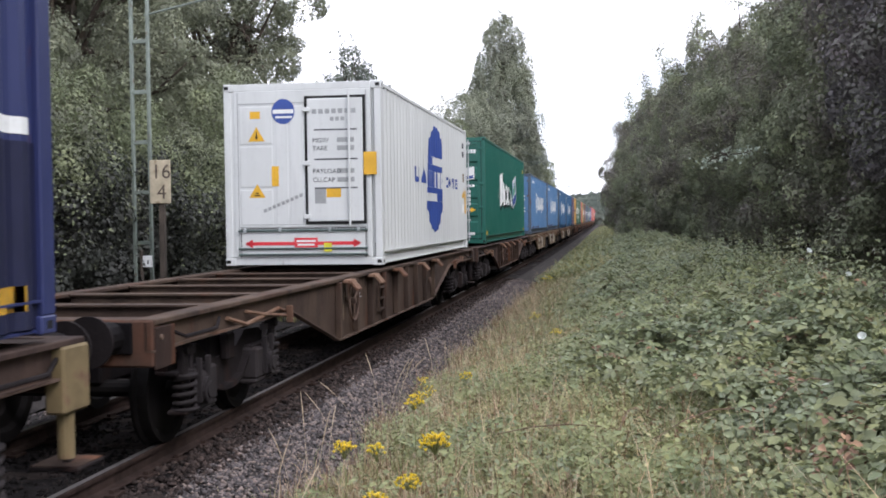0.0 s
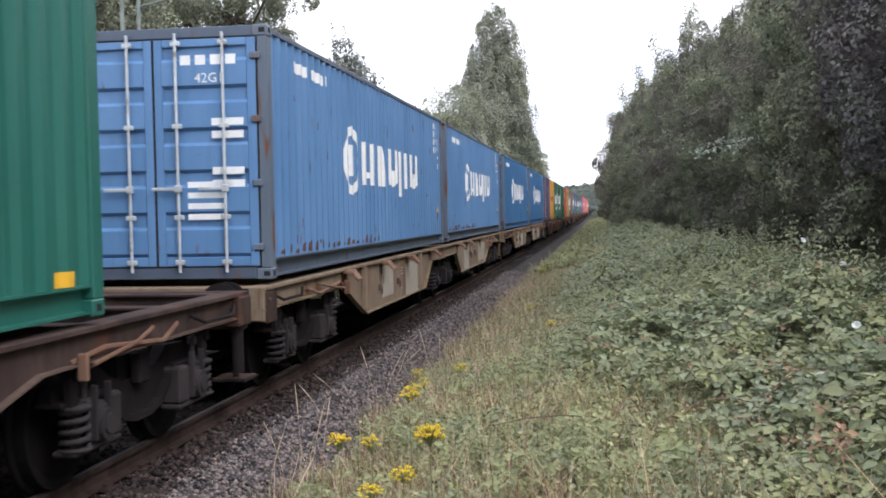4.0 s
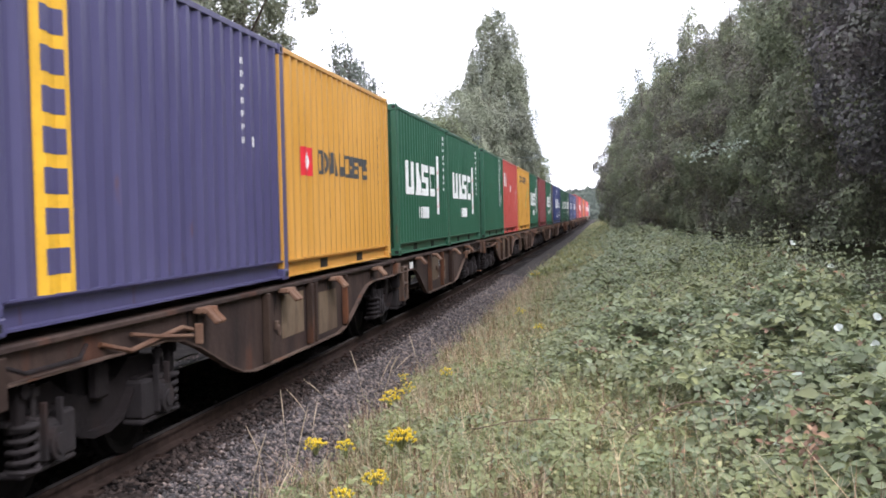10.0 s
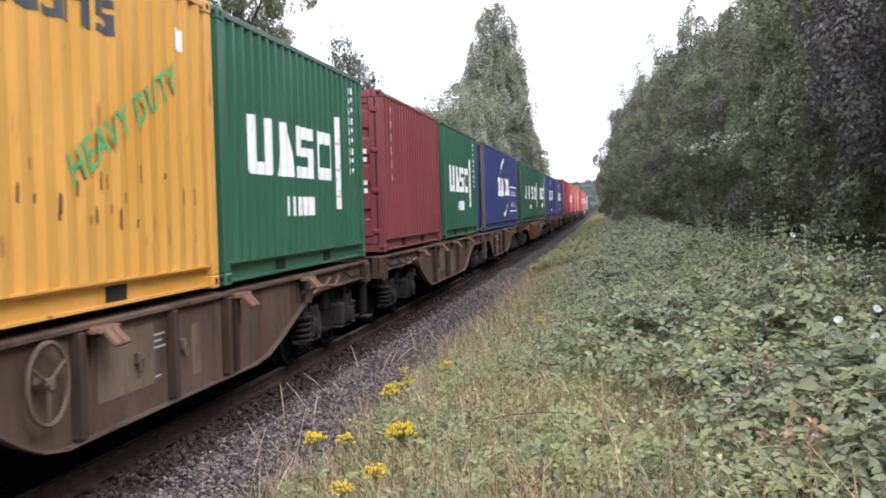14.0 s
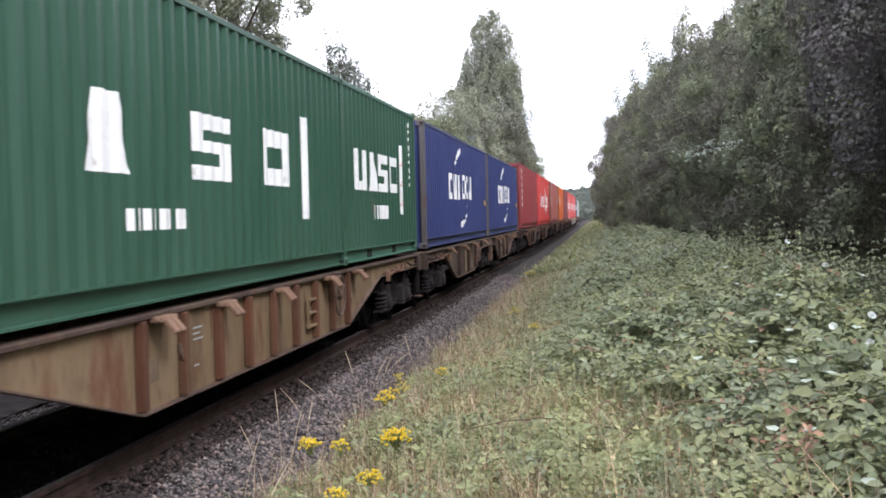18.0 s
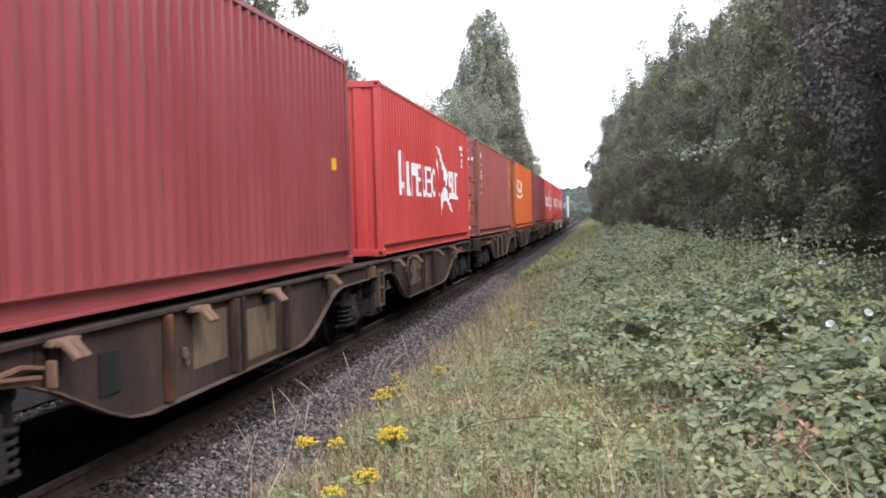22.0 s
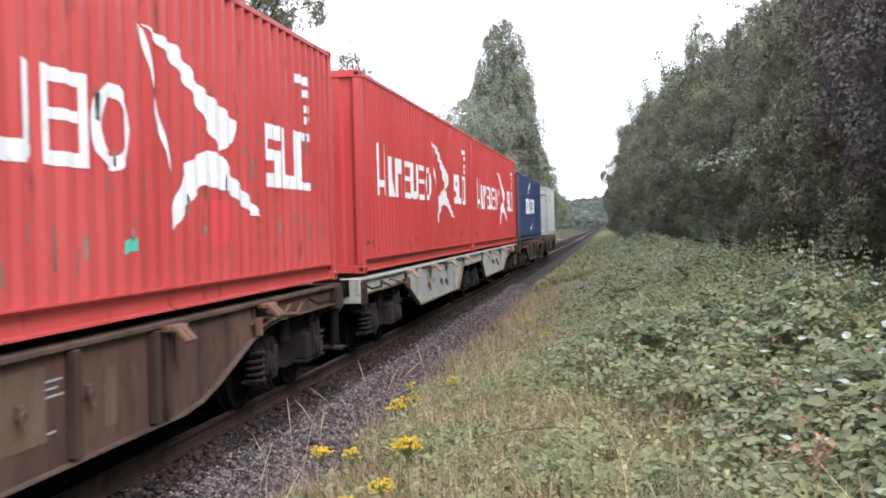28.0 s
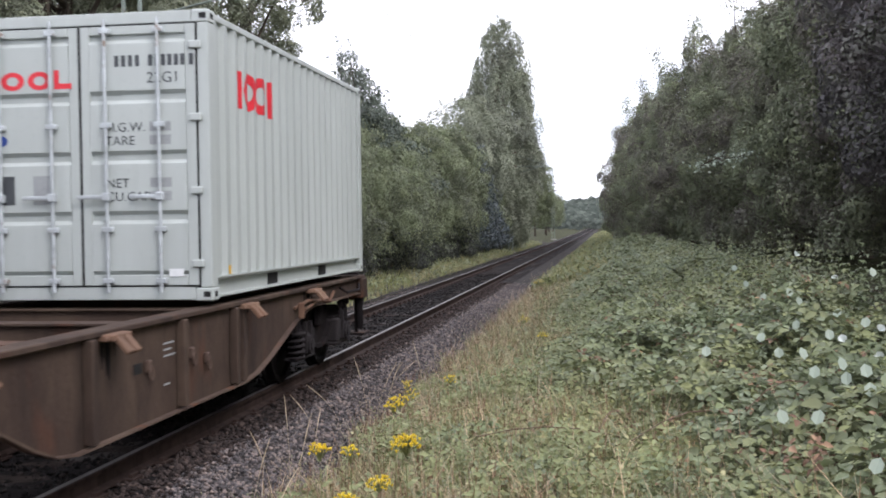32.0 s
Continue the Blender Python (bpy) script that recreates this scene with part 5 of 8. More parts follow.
for z in (0.17, 0.26, 0.53):
    g.cyl((-1.0, -0.035, z), (1.0, -0.035, z), 0.016, 8)
part("flap_bar", g, shader("bar_green_grey", (0.075, 0.11, 0.10), rough=0.5, vary=0.15), ob)
for x0 in (-0.90, -0.35, 0.42, 0.86):
    part("bar_bracket", Geo().box(x0 - 0.025, x0 + 0.025, -0.05, -0.02, 0.50, 0.57, 0.006), M_STEEL, ob)
part("flap_outline", Geo().box(-0.97, 0.97, -0.006, 0.0, 0.555, 0.567).box(-0.97, -0.958, -0.006, 0.0, 0.12, 0.555).box(0.958, 0.97, -0.006, 0.0, 0.12, 0.555), M_BLACK, ob)


def on_front(polys, mat, name, label="", y=-0.0095):
    if len(polys) > 1 and name in ("warning_triangle", "label", "warning_symbol", "emblem_band", "notice_lines"):
        return [on_front([p], mat, name, label, y) for p in polys]
    bm = bmesh.new()
    for p in polys:
        bm.faces.new([bm.verts.new((a, y, b)) for a, b in p])
    bmesh.ops.recalc_face_normals(bm, faces=bm.faces[:])
    for f in bm.faces:
        if f.normal.y > 0:
            f.normal_flip()
    return part(name, Geo().take(bm), mat, ob, label)


on_front(disc(-0.28, 2.32, 0.18, 0.19), M_MARK_BLUE, "emblem", "round blue emblem", -0.011)
on_front([rect(-0.44, 2.29, 0.32, 0.06), rect(-0.40, 2.22, 0.26, 0.03)], M_WHITE, "emblem_band", y=-0.013)
on_front([[(-0.83, 1.88), (-0.57, 1.88), (-0.70, 2.10)], [(-0.83, 1.03), (-0.57, 1.03), (-0.70, 1.24)]], M_MARK_YEL, "warning_triangle", "yellow warning triangle", -0.011)
on_front([[(-0.72, 1.92), (-0.68, 1.92), (-0.70, 2.03)], rect(-0.745, 1.055, 0.09, 0.018), rect(-0.725, 1.09, 0.05, 0.018)], M_BLACK, "warning_symbol", y=-0.013)
on_front([rect(-0.80, 2.22, 0.16, 0.11), rect(-0.47, 1.2, 0.11, 0.30)], M_MARK_YEL, "label", "yellow label", -0.011)
on_front([rect(0.95, 1.35, 0.2, 0.34)], M_MARK_YEL, "pouch", "yellow document pouch", -0.03)
on_front([rect(0.38, 1.02, 0.22, 0.15)], M_MARK_YEL, "label", "yellow label", -0.033)
on_front([rect(0.20, 0.93, 0.17, 0.22)], M_MARK_GREY, "plate", "grey data plate", -0.033)
on_front([rect(-0.88, 0.31, 1.75, 0.05), [(-0.90, 0.335), (-0.78, 0.27), (-0.78, 0.40)], [(0.90, 0.335), (0.78, 0.27), (0.78, 0.40)]], M_MARK_RED, "arrow", "long red arrow", -0.024)
on_front([rect(-0.13, 0.27, 0.36, 0.15)], M_MARK_RED, "notice", "red notice", -0.026)
on_front([rect(-0.10, 0.355, 0.30, 0.03), rect(-0.08, 0.30, 0.26, 0.03)], M_WHITE, "notice_lines", y=-0.028)
on_front([rect(0.33, 0.21, 0.12, 0.13)], M_MARK_LIME, "seal", "lime yellow seal", -0.045)
on_front([rect(0.17 + 0.1 * i, 2.27, 0.07, 0.07) for i in range(7)] + [rect(0.45 + 0.08 * i, 2.16, 0.055, 0.06) for i in range(3)], M_MARK_GREY, "serial_marking", y=-0.033)
for z in (1.84, 1.72, 1.38, 1.25):
    on_front([rect(0.55, z, 0.26, 0.07)], M_MARK_GREY, "weight_marking", y=-0.033)
for text, z in (("MGW", 1.84), ("TARE", 1.72), ("PAYLOAD", 1.38), ("CU.CAP", 1.25)):
    t = words(c, text, 0.17, z, 0.070, M_MARK_DARK)
    t.location.y = -0.035
on_front([[(-0.60 + 0.07 * i, 0.80 + 0.028 * i), (-0.55 + 0.07 * i, 0.82 + 0.028 * i), (-0.56 + 0.07 * i, 0.87 + 0.028 * i), (-0.61 + 0.07 * i, 0.85 + 0.028 * i)] for i in range(9)], M_MARK_GREY, "address_marking", y=-0.011)

# green forty-five-foot box with a white script
c = container(30.11, 13.716, 2.896, P_EMERALD, "emerald green long container with white script and a clover panel", doors=True)
script = [[(4.15, 1.02), (5.1, 1.22), (4.98, 1.42), (4.92, 1.72), (5.0, 1.95), (5.2, 2.12), (4.2, 2.02)],
          [(5.14, 1.84), (5.38, 1.84), (5.60, 1.60), (5.92, 1.70), (5.88, 1.3), (6.0, 1.12), (5.72, 1.15), (5.36, 1.08), (5.14, 1.22)]]
script += ring(6.36, 1.44, 0.33, 0.34, 0.42, 14) + ring(7.05, 1.42, 0.30, 0.31, 0.42, 14)
script += [[(7.42, 1.15), (7.6, 1.15), (7.64, 1.6), (7.48, 1.66)], [(7.66, 1.6), (7.9, 1.62), (8.05, 1.28), (8.45, 1.22), (8.4, 1.08), (7.95, 1.10), (7.82, 1.46)]]
shade = [[(a + 0.10, b - 0.10) for a, b in p] for p in script]
marking(c, shade, M_BLACK, "script_shadow", "black drop shadow of the script")
for o in (marking(c, script, M_WHITE, "script", "white brush script"),):
    o.location.x = 0.003
slant = lambda p: [(a, b + (a - 8.55) * 0.2) for a, b in p]
marking(c, [slant(rect(8.55, 1.0, 1.38, 0.92))], M_WHITE, "clover_panel", "white slanting panel with a green clover")
for polys, mm in (([rect(8.6, 1.05, 1.28, 0.26)], M_MARK_BLUE), ([rect(8.6, 1.36, 0.38, 0.52), rect(9.5, 1.36, 0.38, 0.52)], shader("marking_pale_blue", (0.35, 0.55, 0.80), rough=0.5)), (disc(9.12, 1.5, 0.15, 0.15, 10) + disc(9.38, 1.5, 0.15, 0.15, 10) + disc(9.25, 1.7, 0.15, 0.15, 10), shader("marking_clover", (0.05, 0.40, 0.16), rough=0.5))):
    marking(c, [(slant(q),) for q in polys], mm, "clover_panel_field").location.x = 0.003
marking(c, [rect(3.5, 1.3, 0.2, 0.3)], M_WHITE, "label", "white label")
marking(c, [rect(0.3, 0.22, 0.14, 0.12), rect(13.1, 0.22, 0.2, 0.1), rect(13.1, 2.4, 0.12, 0.16)], M_MARK_YEL, "label", "yellow label")
marking(c, [[(-0.5, 1.72), (0.1, 1.74), (0.12, 1.86), (-0.48, 1.92)]], M_WHITE, "door_script", end=True)
marking(c, [[(0.30, 1.68), (0.92, 1.76), (0.92, 2.10), (0.30, 2.0)]], M_WHITE, "door_clover_panel", "white slanting panel", end=True)
marking(c, [[(0.33, 1.70), (0.89, 1.78), (0.89, 1.86), (0.33, 1.78)]], M_MARK_BLUE, "panel_field", end=True).location.y = -0.002
marking(c, [[(-1.0, 0.89), (0.82, 0.89), (0.82, 0.85), (0.96, 0.92), (0.82, 0.99), (0.82, 0.95), (-1.0, 0.95)]], M_MARK_YEL, "arrow", "long yellow arrow", end=True)
marking(c, [rect(0.02 + 0.11 * i, 2.46, 0.08, 0.10) for i in range(4)] + [rect(0.50 + 0.08 * i, 2.46, 0.06, 0.10) for i in range(6)] + [rect(0.04 + 0.09 * i, 1.54, 0.07, 0.07) for i in range(10)], M_WHITE, "serial_marking", end=True)
words(c, "LEG1", 0.42, 2.32, 0.10, M_WHITE)
for text, z in (("MGW.", 1.38), ("TARE.", 1.27), ("NET.", 1.16), ("CU.CAP.", 1.05)):
    words(c, text, -0.12, z, 0.085, M_WHITE)
    marking(c, [rect(0.36 + 0.12 * (i % 4), z, 0.09, 0.075) for i in range(4)], M_WHITE, "weight_marking", end=True)["kind"] = "stuff"
marking(c, [rect(0.72, 0.24, 0.2, 0.07)], M_WHITE, "label", end=True)


def emblem_row(box, mat, a):
    """Ringed emblem and a row of tall white shapes along the side, the row beginning at a."""
    marking(box, [tuple(ring(a - 0.66, 1.37, 0.43, 0.47, 0.26, 22)), (rect(a - 0.80, 1.16, 0.28, 0.42),)], mat, "ring_emblem", "white ringed emblem")
    marking(box, blocks("hvz", a, 1.06, 0.76, 0.61, 0.22, 0.3) + blocks("i", a + 2.84, 0.92, 1.0, 0.75) + blocks("i", a + 3.32, 1.06, 1.0, 0.61) + blocks("z", a + 3.78, 1.06, 0.78, 0.61, 0.2, 0.3), mat, "name_shapes", "white block shapes of the carrier's name")
    marking(box, column(11.2, 2.32, 4, 0.16, 0.12, 0.16) + column(11.45, 2.0, 4, 0.16, 0.12, 0.16), mat, "serial_marking")
    marking(box, [[(11.35, 0.66), (11.62, 0.66), (11.35, 0.86)]], M_MARK_YEL, "warning_triangle")


for s0, mt, dr in ((47.66, P_SKY, True), (60.51, P_SKY, False), (74.46, P_MIDBLUE, True), (87.23, P_MIDBLUE, False)):
    c = container(s0, 12.192, 2.591, mt, "faded blue forty-foot container with white ring emblem, rust scuffs", doors=dr, frame_mat=P_SLATE if mt is P_SKY else mt, post_mat=P_SKYPOST)
    emblem_row(c, M_WHITE, 4.5)
    if s0 < 70:
        scars(c, 20, 0.4, 5.6, 0.23, 0.25, M_SCAR, 0.055, 0.09, True)
    scars(c, 40, 0.3, 11.8, 0.3, 2.0, M_SCAR, 0.012, 0.10)
    marking(c, [rect(1.0 + 0.2 * i, 2.22, 0.15, 0.12) for i in range(8) if i != 3], M_WHITE, "small_marking")
    if dr:
        door_text(c, M_WHITE, 2.2)
        words(c, "42G1", 0.45, 2.02, 0.10, M_WHITE)
        marking(c, bars(0.35, 0.95, 4, 0.5, 0.06, 0.11), M_WHITE, "owner_lines", end=True)

# violet and yellow twenty-foot boxes
c = container(100.91, 6.058, 2.591, P_PURPLE, "dark violet twenty-foot container with a yellow lettered strip", post_mat=P_PURPLE)
marking(c, [rect(0.62, 0.2, 0.46, 2.2)], M_MARK_YEL, "strip", "yellow upright strip")
marking(c, [rect(0.70, 0.34 + 0.26 * i, 0.30, 0.17) for i in range(8)], P_PURPLE, "strip_shapes").location.x = 0.003
marking(c, [rect(4.9, 1.4, 0.12, 0.1)] + column(4.6, 2.2, 7, 0.07, 0.06, 0.13), M_WHITE, "serial_marking")
c = container(106.80, 6.058, 2.591, P_YELLOW, "yellow twenty-foot container with dark name shapes", pockets=True)
marking(c, [rect(0.9, 1.18, 0.42, 0.34)], M_MARK_RED, "emblem", "red square emblem with white hoop")
marking(c, ring(1.11, 1.35, 0.12, 0.12, 0.4, 12), M_WHITE, "emblem_hoop").location.x = 0.003
marking(c, blocks("cozvizcbsnis", 1.6, 1.22, 0.24, 0.30, 0.14), M_MARK_DARK, "name_shapes")
marking(c, column(5.2, 1.85, 6, 0.05, 0.08, 0.14), M_MARK_DARK, "serial_marking")


M_TICK = shader("marking_faded_pink", (0.66, 0.46, 0.44), rough=0.6, vary=0.1)


def broad_shapes(box, a=0.87, gap=0.12, w=0.78, bar=4.42, bits=True):
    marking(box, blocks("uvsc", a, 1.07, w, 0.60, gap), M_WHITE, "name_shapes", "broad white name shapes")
    marking(box, [rect(bar, 0.70, 0.40, 1.22)], M_WHITE, "upright_bar", "tall white bar")
    if bits:
        for z in (0.85, 1.2, 1.55):
            marking(box, [[(bar + 0.03, z), (bar + 0.31, z), (bar + 0.31, z + 0.10), (bar + 0.18, z + 0.10), (bar + 0.18, z + 0.035), (bar + 0.03, z + 0.035)]], M_TICK, "faded_tick").location.x = 0.003
    marking(box, [rect(a + w * 1.6 + 0.22 * 1.15 * i, 0.63, 0.20, 0.22) for i in range(5)], M_WHITE, "address_marking")


for s0, mt in ((113.63, P_GREEN), (119.70, P_GREEN), (146.20, P_GREEN), (160.50, P_GREEN), (194.60, P_UGREEN)):
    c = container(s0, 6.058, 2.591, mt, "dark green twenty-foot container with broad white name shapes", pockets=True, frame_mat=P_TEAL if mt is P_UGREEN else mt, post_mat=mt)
    broad_shapes(c)
    marking(c, column(5.35, 2.3, 9, 0.10, 0.09, 0.14), M_WHITE, "serial_marking")
c = container(127.0, 6.058, 2.591, P_GREEN, "plain dark green twenty-foot container with ribbed doors", doors=True, pockets=True)
marking(c, column(4.85, 2.4, 10, 0.07, 0.10, 0.16) + column(5.15, 2.4, 4, 0.06, 0.08, 0.13), M_WHITE, "serial_marking")
marking(c, [rect(5.2, 1.5, 0.12, 0.2)], M_MARK_YEL, "label", "yellow label")
marking(c, [rect(5.15, 1.05, 0.16, 0.25), rect(4.7, 0.3, 0.14, 0.1)], M_WHITE, "label", "white label")
door_text(c, M_WHITE, 2.2)

c = container(133.07, 6.058, 2.591, P_CRED, "faded red twenty-foot container with white shapes near its corner", pockets=True)
marking(c, blocks("cvi", 0.65, 1.65, 0.32, 0.48, 0.12, 0.3), M_WHITE, "name_shapes")
marking(c, [rect(2.82, 1.48, 0.30, 0.24)], M_WHITE, "label", "white data plate")
marking(c, column(5.35, 1.5, 6, 0.08, 0.07, 0.14), M_WHITE, "serial_marking")
c = container(139.98, 6.058, 2.591, P_YELLOW, "yellow twenty-foot container stained with rust and a green slogan", pockets=True)
marking(c, blocks("cozvizcbsnis", 0.55, 1.98, 0.29, 0.26, 0.14), M_MARK_DARK, "name_shapes")
slogan = words(c, "HEAVY DUTY", 3.30, 0.86, 0.25, shader("marking_clover", (0.05, 0.40, 0.16)), end=False)
slogan.matrix_basis = slogan.matrix_basis @ pose(0, 0, 0, 0, 0, 24)
tagged(slogan, "slanting green slogan")
marking(c, [rect(5.2, 2.05, 0.2, 0.18)], M_WHITE, "label")
scars(c, 50, 0.3, 5.7, 0.4, 1.1, M_SCAR, 0.012, 0.12)
c = container(153.70, 6.058, 2.591, P_WINE, "wine-red twenty-foot container with ribbed doors", doors=True, pockets=True)
marking(c, column(0.75, 2.25, 6, 0.10, 0.12, 0.22), M_WHITE, "serial_marking")
door_text(c, M_WHITE, 2.2)
words(c, "22G1", 0.45, 2.02, 0.10, M_WHITE)
marking(c, [rect(0.2, 0.85, 0.3, 0.26)], M_MARK_YEL, "label", "yellow caution label", end=True)


def swoosh(box, a):
    """White name shapes between two brush strokes."""
    marking(box, blocks("cmv", a, 1.05, 0.62, 0.61, 0.18, 0.32) + blocks("com", a + 2.47, 1.08, 0.57, 0.61, 0.15, 0.32), M_WHITE, "name_shapes", "bold white name shapes")
    up = [(a + 1.0, 1.80), (a + 1.3, 2.06), (a + 1.72, 2.25), (a + 2.30, 2.38), (a + 2.29, 2.22), (a + 1.83, 2.13), (a + 1.5, 2.03)]
    lo = [(a + 3.47, 0.94), (a + 3.24, 0.70), (a + 2.9, 0.55), (a + 2.06, 0.50), (a + 2.06, 0.36), (a + 2.4, 0.36), (a + 2.95, 0.50), (a + 3.3, 0.66)]
    marking(box, [(up,), (lo,)], M_WHITE, "brush_stroke", "white brush stroke")


c = container(168.42, 12.192, 2.591, P_DEEPBLUE, "dark blue forty-foot container with an outlined slogan panel", post_mat=P_POST)
swoosh(c, 4.09)
marking(c, [rect(8.62, 0.51, 2.82, 0.05), rect(8.62, 1.39, 2.82, 0.05), rect(8.62, 0.565, 0.07, 0.82), rect(11.37, 0.565, 0.07, 0.82)], M_WHITE, "slogan_frame", "white outlined panel")
words(c, "eco container", 8.70, 1.08, 0.295, M_WHITE, end=False)
words(c, "bamboo flooring", 8.92, 0.68, 0.225, M_WHITE, end=False)
c = container(182.59, 12.192, 2.591, P_UGREEN, "green forty-foot container with widely spaced white name shapes", post_mat=P_UGREEN)
for k, a in zip("uvsc", (2.1, 4.25, 6.45, 8.48)):
    marking(c, blocks(k, a, 1.03, 0.95, 0.60), M_WHITE, "name_shapes")
marking(c, [rect(9.92, 0.66, 0.38, 1.22)], M_WHITE, "upright_bar")
marking(c, [rect(5.05 + 0.155 * i, 0.60, 0.10, 0.17) for i in range(8)], M_WHITE, "address_marking")
marking(c, column(0.85, 2.3, 12, 0.10, 0.09, 0.13), M_WHITE, "serial_marking")
marking(c, [rect(0.5, 0.3, 0.18, 0.12)], M_WHITE, "label")
for s0, up in ((201.82, True), (214.25, False), (338.60, True)):
    c = container(s0, 12.192, 2.591, P_DEEPBLUE if s0 < 300 else P_NAVY_OLD, "dark blue forty-foot container with rusty posts, white shapes", post_mat=P_POST)
    swoosh(c, {201.82: 3.64, 214.25: 3.68}.get(s0, 3.42))
    marking(c, [rect(-0.98, 2.15 - 0.135 * i, 0.10, 0.10) for i in range(12) if i != 4], M_WHITE, "serial_marking", end=True)
    marking(c, [[(11.5, 0.95), (11.75, 0.95), (11.5, 1.12)]], M_MARK_YEL, "warning_triangle")
    marking(c, column(11.45, 2.2, 8, 0.06, 0.06, 0.15), M_WHITE, "serial_marking")
c = container(228.60, 12.192, 2.896, P_WINE_PALE, "tall wine-red forty-foot container with white upright marking", post_mat=P_WINE_PALE)
marking(c, [(rect(0.95, 2.5 - 0.30 * i, 0.2, 0.17),) for i in range(6)], M_WHITE, "name_shapes")
marking(c, [rect(-0.72, 2.35 - 0.15 * i, 0.12, 0.11) for i in range(10) if i != 4], M_WHITE, "serial_marking", end=True)
marking(c, [rect(-0.9, 0.38, 0.32, 0.16), rect(0.4, 0.38, 0.0001, 0.0001)], M_MARK_YEL, "label", end=True)
marking(c, [rect(11.2, 1.3, 0.2, 0.16)], M_MARK_YEL, "label", "yellow label")


def bird(box, a, p, z, q):
    """White tall name shapes round a slanting white figure; p: the pitch of the shapes."""
    marking(box, blocks("h", a, z, p * 0.86, 0.80, 0.1, 0.24) + blocks("vneueo", a + p, z, p * 0.86, 0.64, 0.163, 0.21), M_WHITE, "name_shapes", "tall white name shapes")
    marking(box, blocks("suc", a + q * p, z, p * 0.76, 0.66, 0.14, 0.22), M_WHITE, "name_shapes")
    fig = [[(0.0, 2.02), (0.5, 1.95), (0.9, 1.68), (1.4, 1.52), (1.58, 1.44), (1.52, 1.24), (1.25, 1.14), (1.05, 1.30), (0.8, 1.55), (0.4, 1.82)],
           [(1.0, 1.14), (1.3, 1.10), (1.5, 0.92), (1.9, 0.70), (2.15, 0.55), (1.9, 0.56), (1.4, 0.78), (0.9, 0.82), (0.6, 0.62), (0.4, 0.42), (0.4, 0.62), (0.6, 0.98)],
           [(-0.04, 2.02), (0.03, 1.98), (0.37, 0.9), (0.33, 0.9)]]
    x0, k = a + 7.2 * p, 4.0 * p / 2.2
    marking(box, [([(x0 + px * k, pz + z - 0.86) for px, pz in f],) for f in fig], M_WHITE, "figure_emblem", "white slanting figure emblem")
    marking(box, [(rect(10.6, 2.32, 0.5, 0.10),), (rect(10.8, 2.18, 0.3, 0.09),)] + [(q,) for q in column(10.95, 2.0, 2, 0.12, 0.09, 0.13)], M_WHITE, "serial_marking")


for s0, mt, d in ((243.08, P_RED, "bright red"), (298.80, P_RED_FADED, "scratched faded red"), (312.56, P_RED, "bright red"), (324.85, P_RED, "bright red")):
    c = container(s0, 12.192, 2.896, mt, d + " tall forty-foot container with white name shapes and figure", post_mat=mt)
    bird(c, *{243.08: (1.78, 0.64, 1.04, 10.4), 298.80: (1.28, 0.72, 1.1, 11.25), 312.56: (1.1, 0.72, 1.14, 11.25), 324.85: (1.1, 0.72, 1.08, 11.25)}[s0])
    if s0 > 300:
        scars(c, 34, 0.3, 11.8, 0.24, 0.5, M_SCAR, 0.020, 0.12)
    if s0 == 298.80:
        marking(c, [[(6.0, 0.50), (6.26, 0.52), (6.26, 0.62), (6.02, 0.60)]], shader("marking_patch", (0.10, 0.50, 0.36)), "patch", "green paint patch")
        marking(c, [rect(7.75, 0.52, 0.62, 0.42)], paint("faded_patch", (0.60, 0.05, 0.05)), "repair_plate", "welded repair plate")
        scars(c, 90, 0.3, 11.6, 0.35, 1.6, shader("scuff_grey", (0.26, 0.17, 0.14), rough=0.9, vary=0.2, scale=12), 0.016, 0.16)
c = container(257.94, 12.192, 2.896, P_BROWN, "faded brown-red forty-foot container with barred doors", doors=True, post_mat=P_RUSTRED)
marking(c, [rect(0.33 + 0.052 * i, 2.25, 0.036, 0.10) for i in range(4)] + [rect(0.61 + 0.062 * i, 2.25, 0.045, 0.10) for i in range(6)] + [rect(1.02, 2.25, 0.05, 0.10)], M_WHITE, "serial_marking", end=True)
words(c, "45G1", 0.61, 2.09, 0.105, M_WHITE)
for z in (1.66, 1.52, 1.38, 1.24):
    for x0, n in ((0.20, 6 if z > 1.6 else 4), (0.64, 5)):
        marking(c, [rect(x0 + 0.056 * i, z + dz, 0.046, 0.036) for i in range(n) for dz in (0, 0.052)], M_WHITE, "weight_marking", end=True)
marking(c, [rect(0.64, 0.74, 0.31, 0.34)], M_MARK_YEL, "label", "yellow caution label", end=True)
for text, zz, x0 in (("CAUTION", 0.985, 0.655), ("9'6\"", 0.88, 0.72), ("HIGH", 0.785, 0.72)):
    words(c, text, x0, zz, 0.07, M_BLACK).location.y = -0.0145
marking(c, disc(0.90, 0.27, 0.055, 0.055), M_WHITE, "round_label", end=True)
marking(c, [(rect(0.85, 2.36 - 0.215 * i, 0.24, 0.045), rect(0.94 - 0.06 * (i % 3), 2.405 - 0.215 * i, 0.07, 0.115)) for i in range(6)], M_WHITE, "name_shapes")
marking(c, column(11.2, 2.4, 12, 0.08, 0.07, 0.13) + column(11.55, 2.6, 5, 0.08, 0.07, 0.12), M_WHITE, "serial_marking")
marking(c, [rect(11.5, 1.75, 0.2, 0.2)], M_MARK_YEL, "label", "yellow label")
c = container(272.48, 12.192, 2.896, P_ORANGE, "orange tall forty-foot container with white rounded shapes and rust scars", post_mat=P_RUSTORANGE)
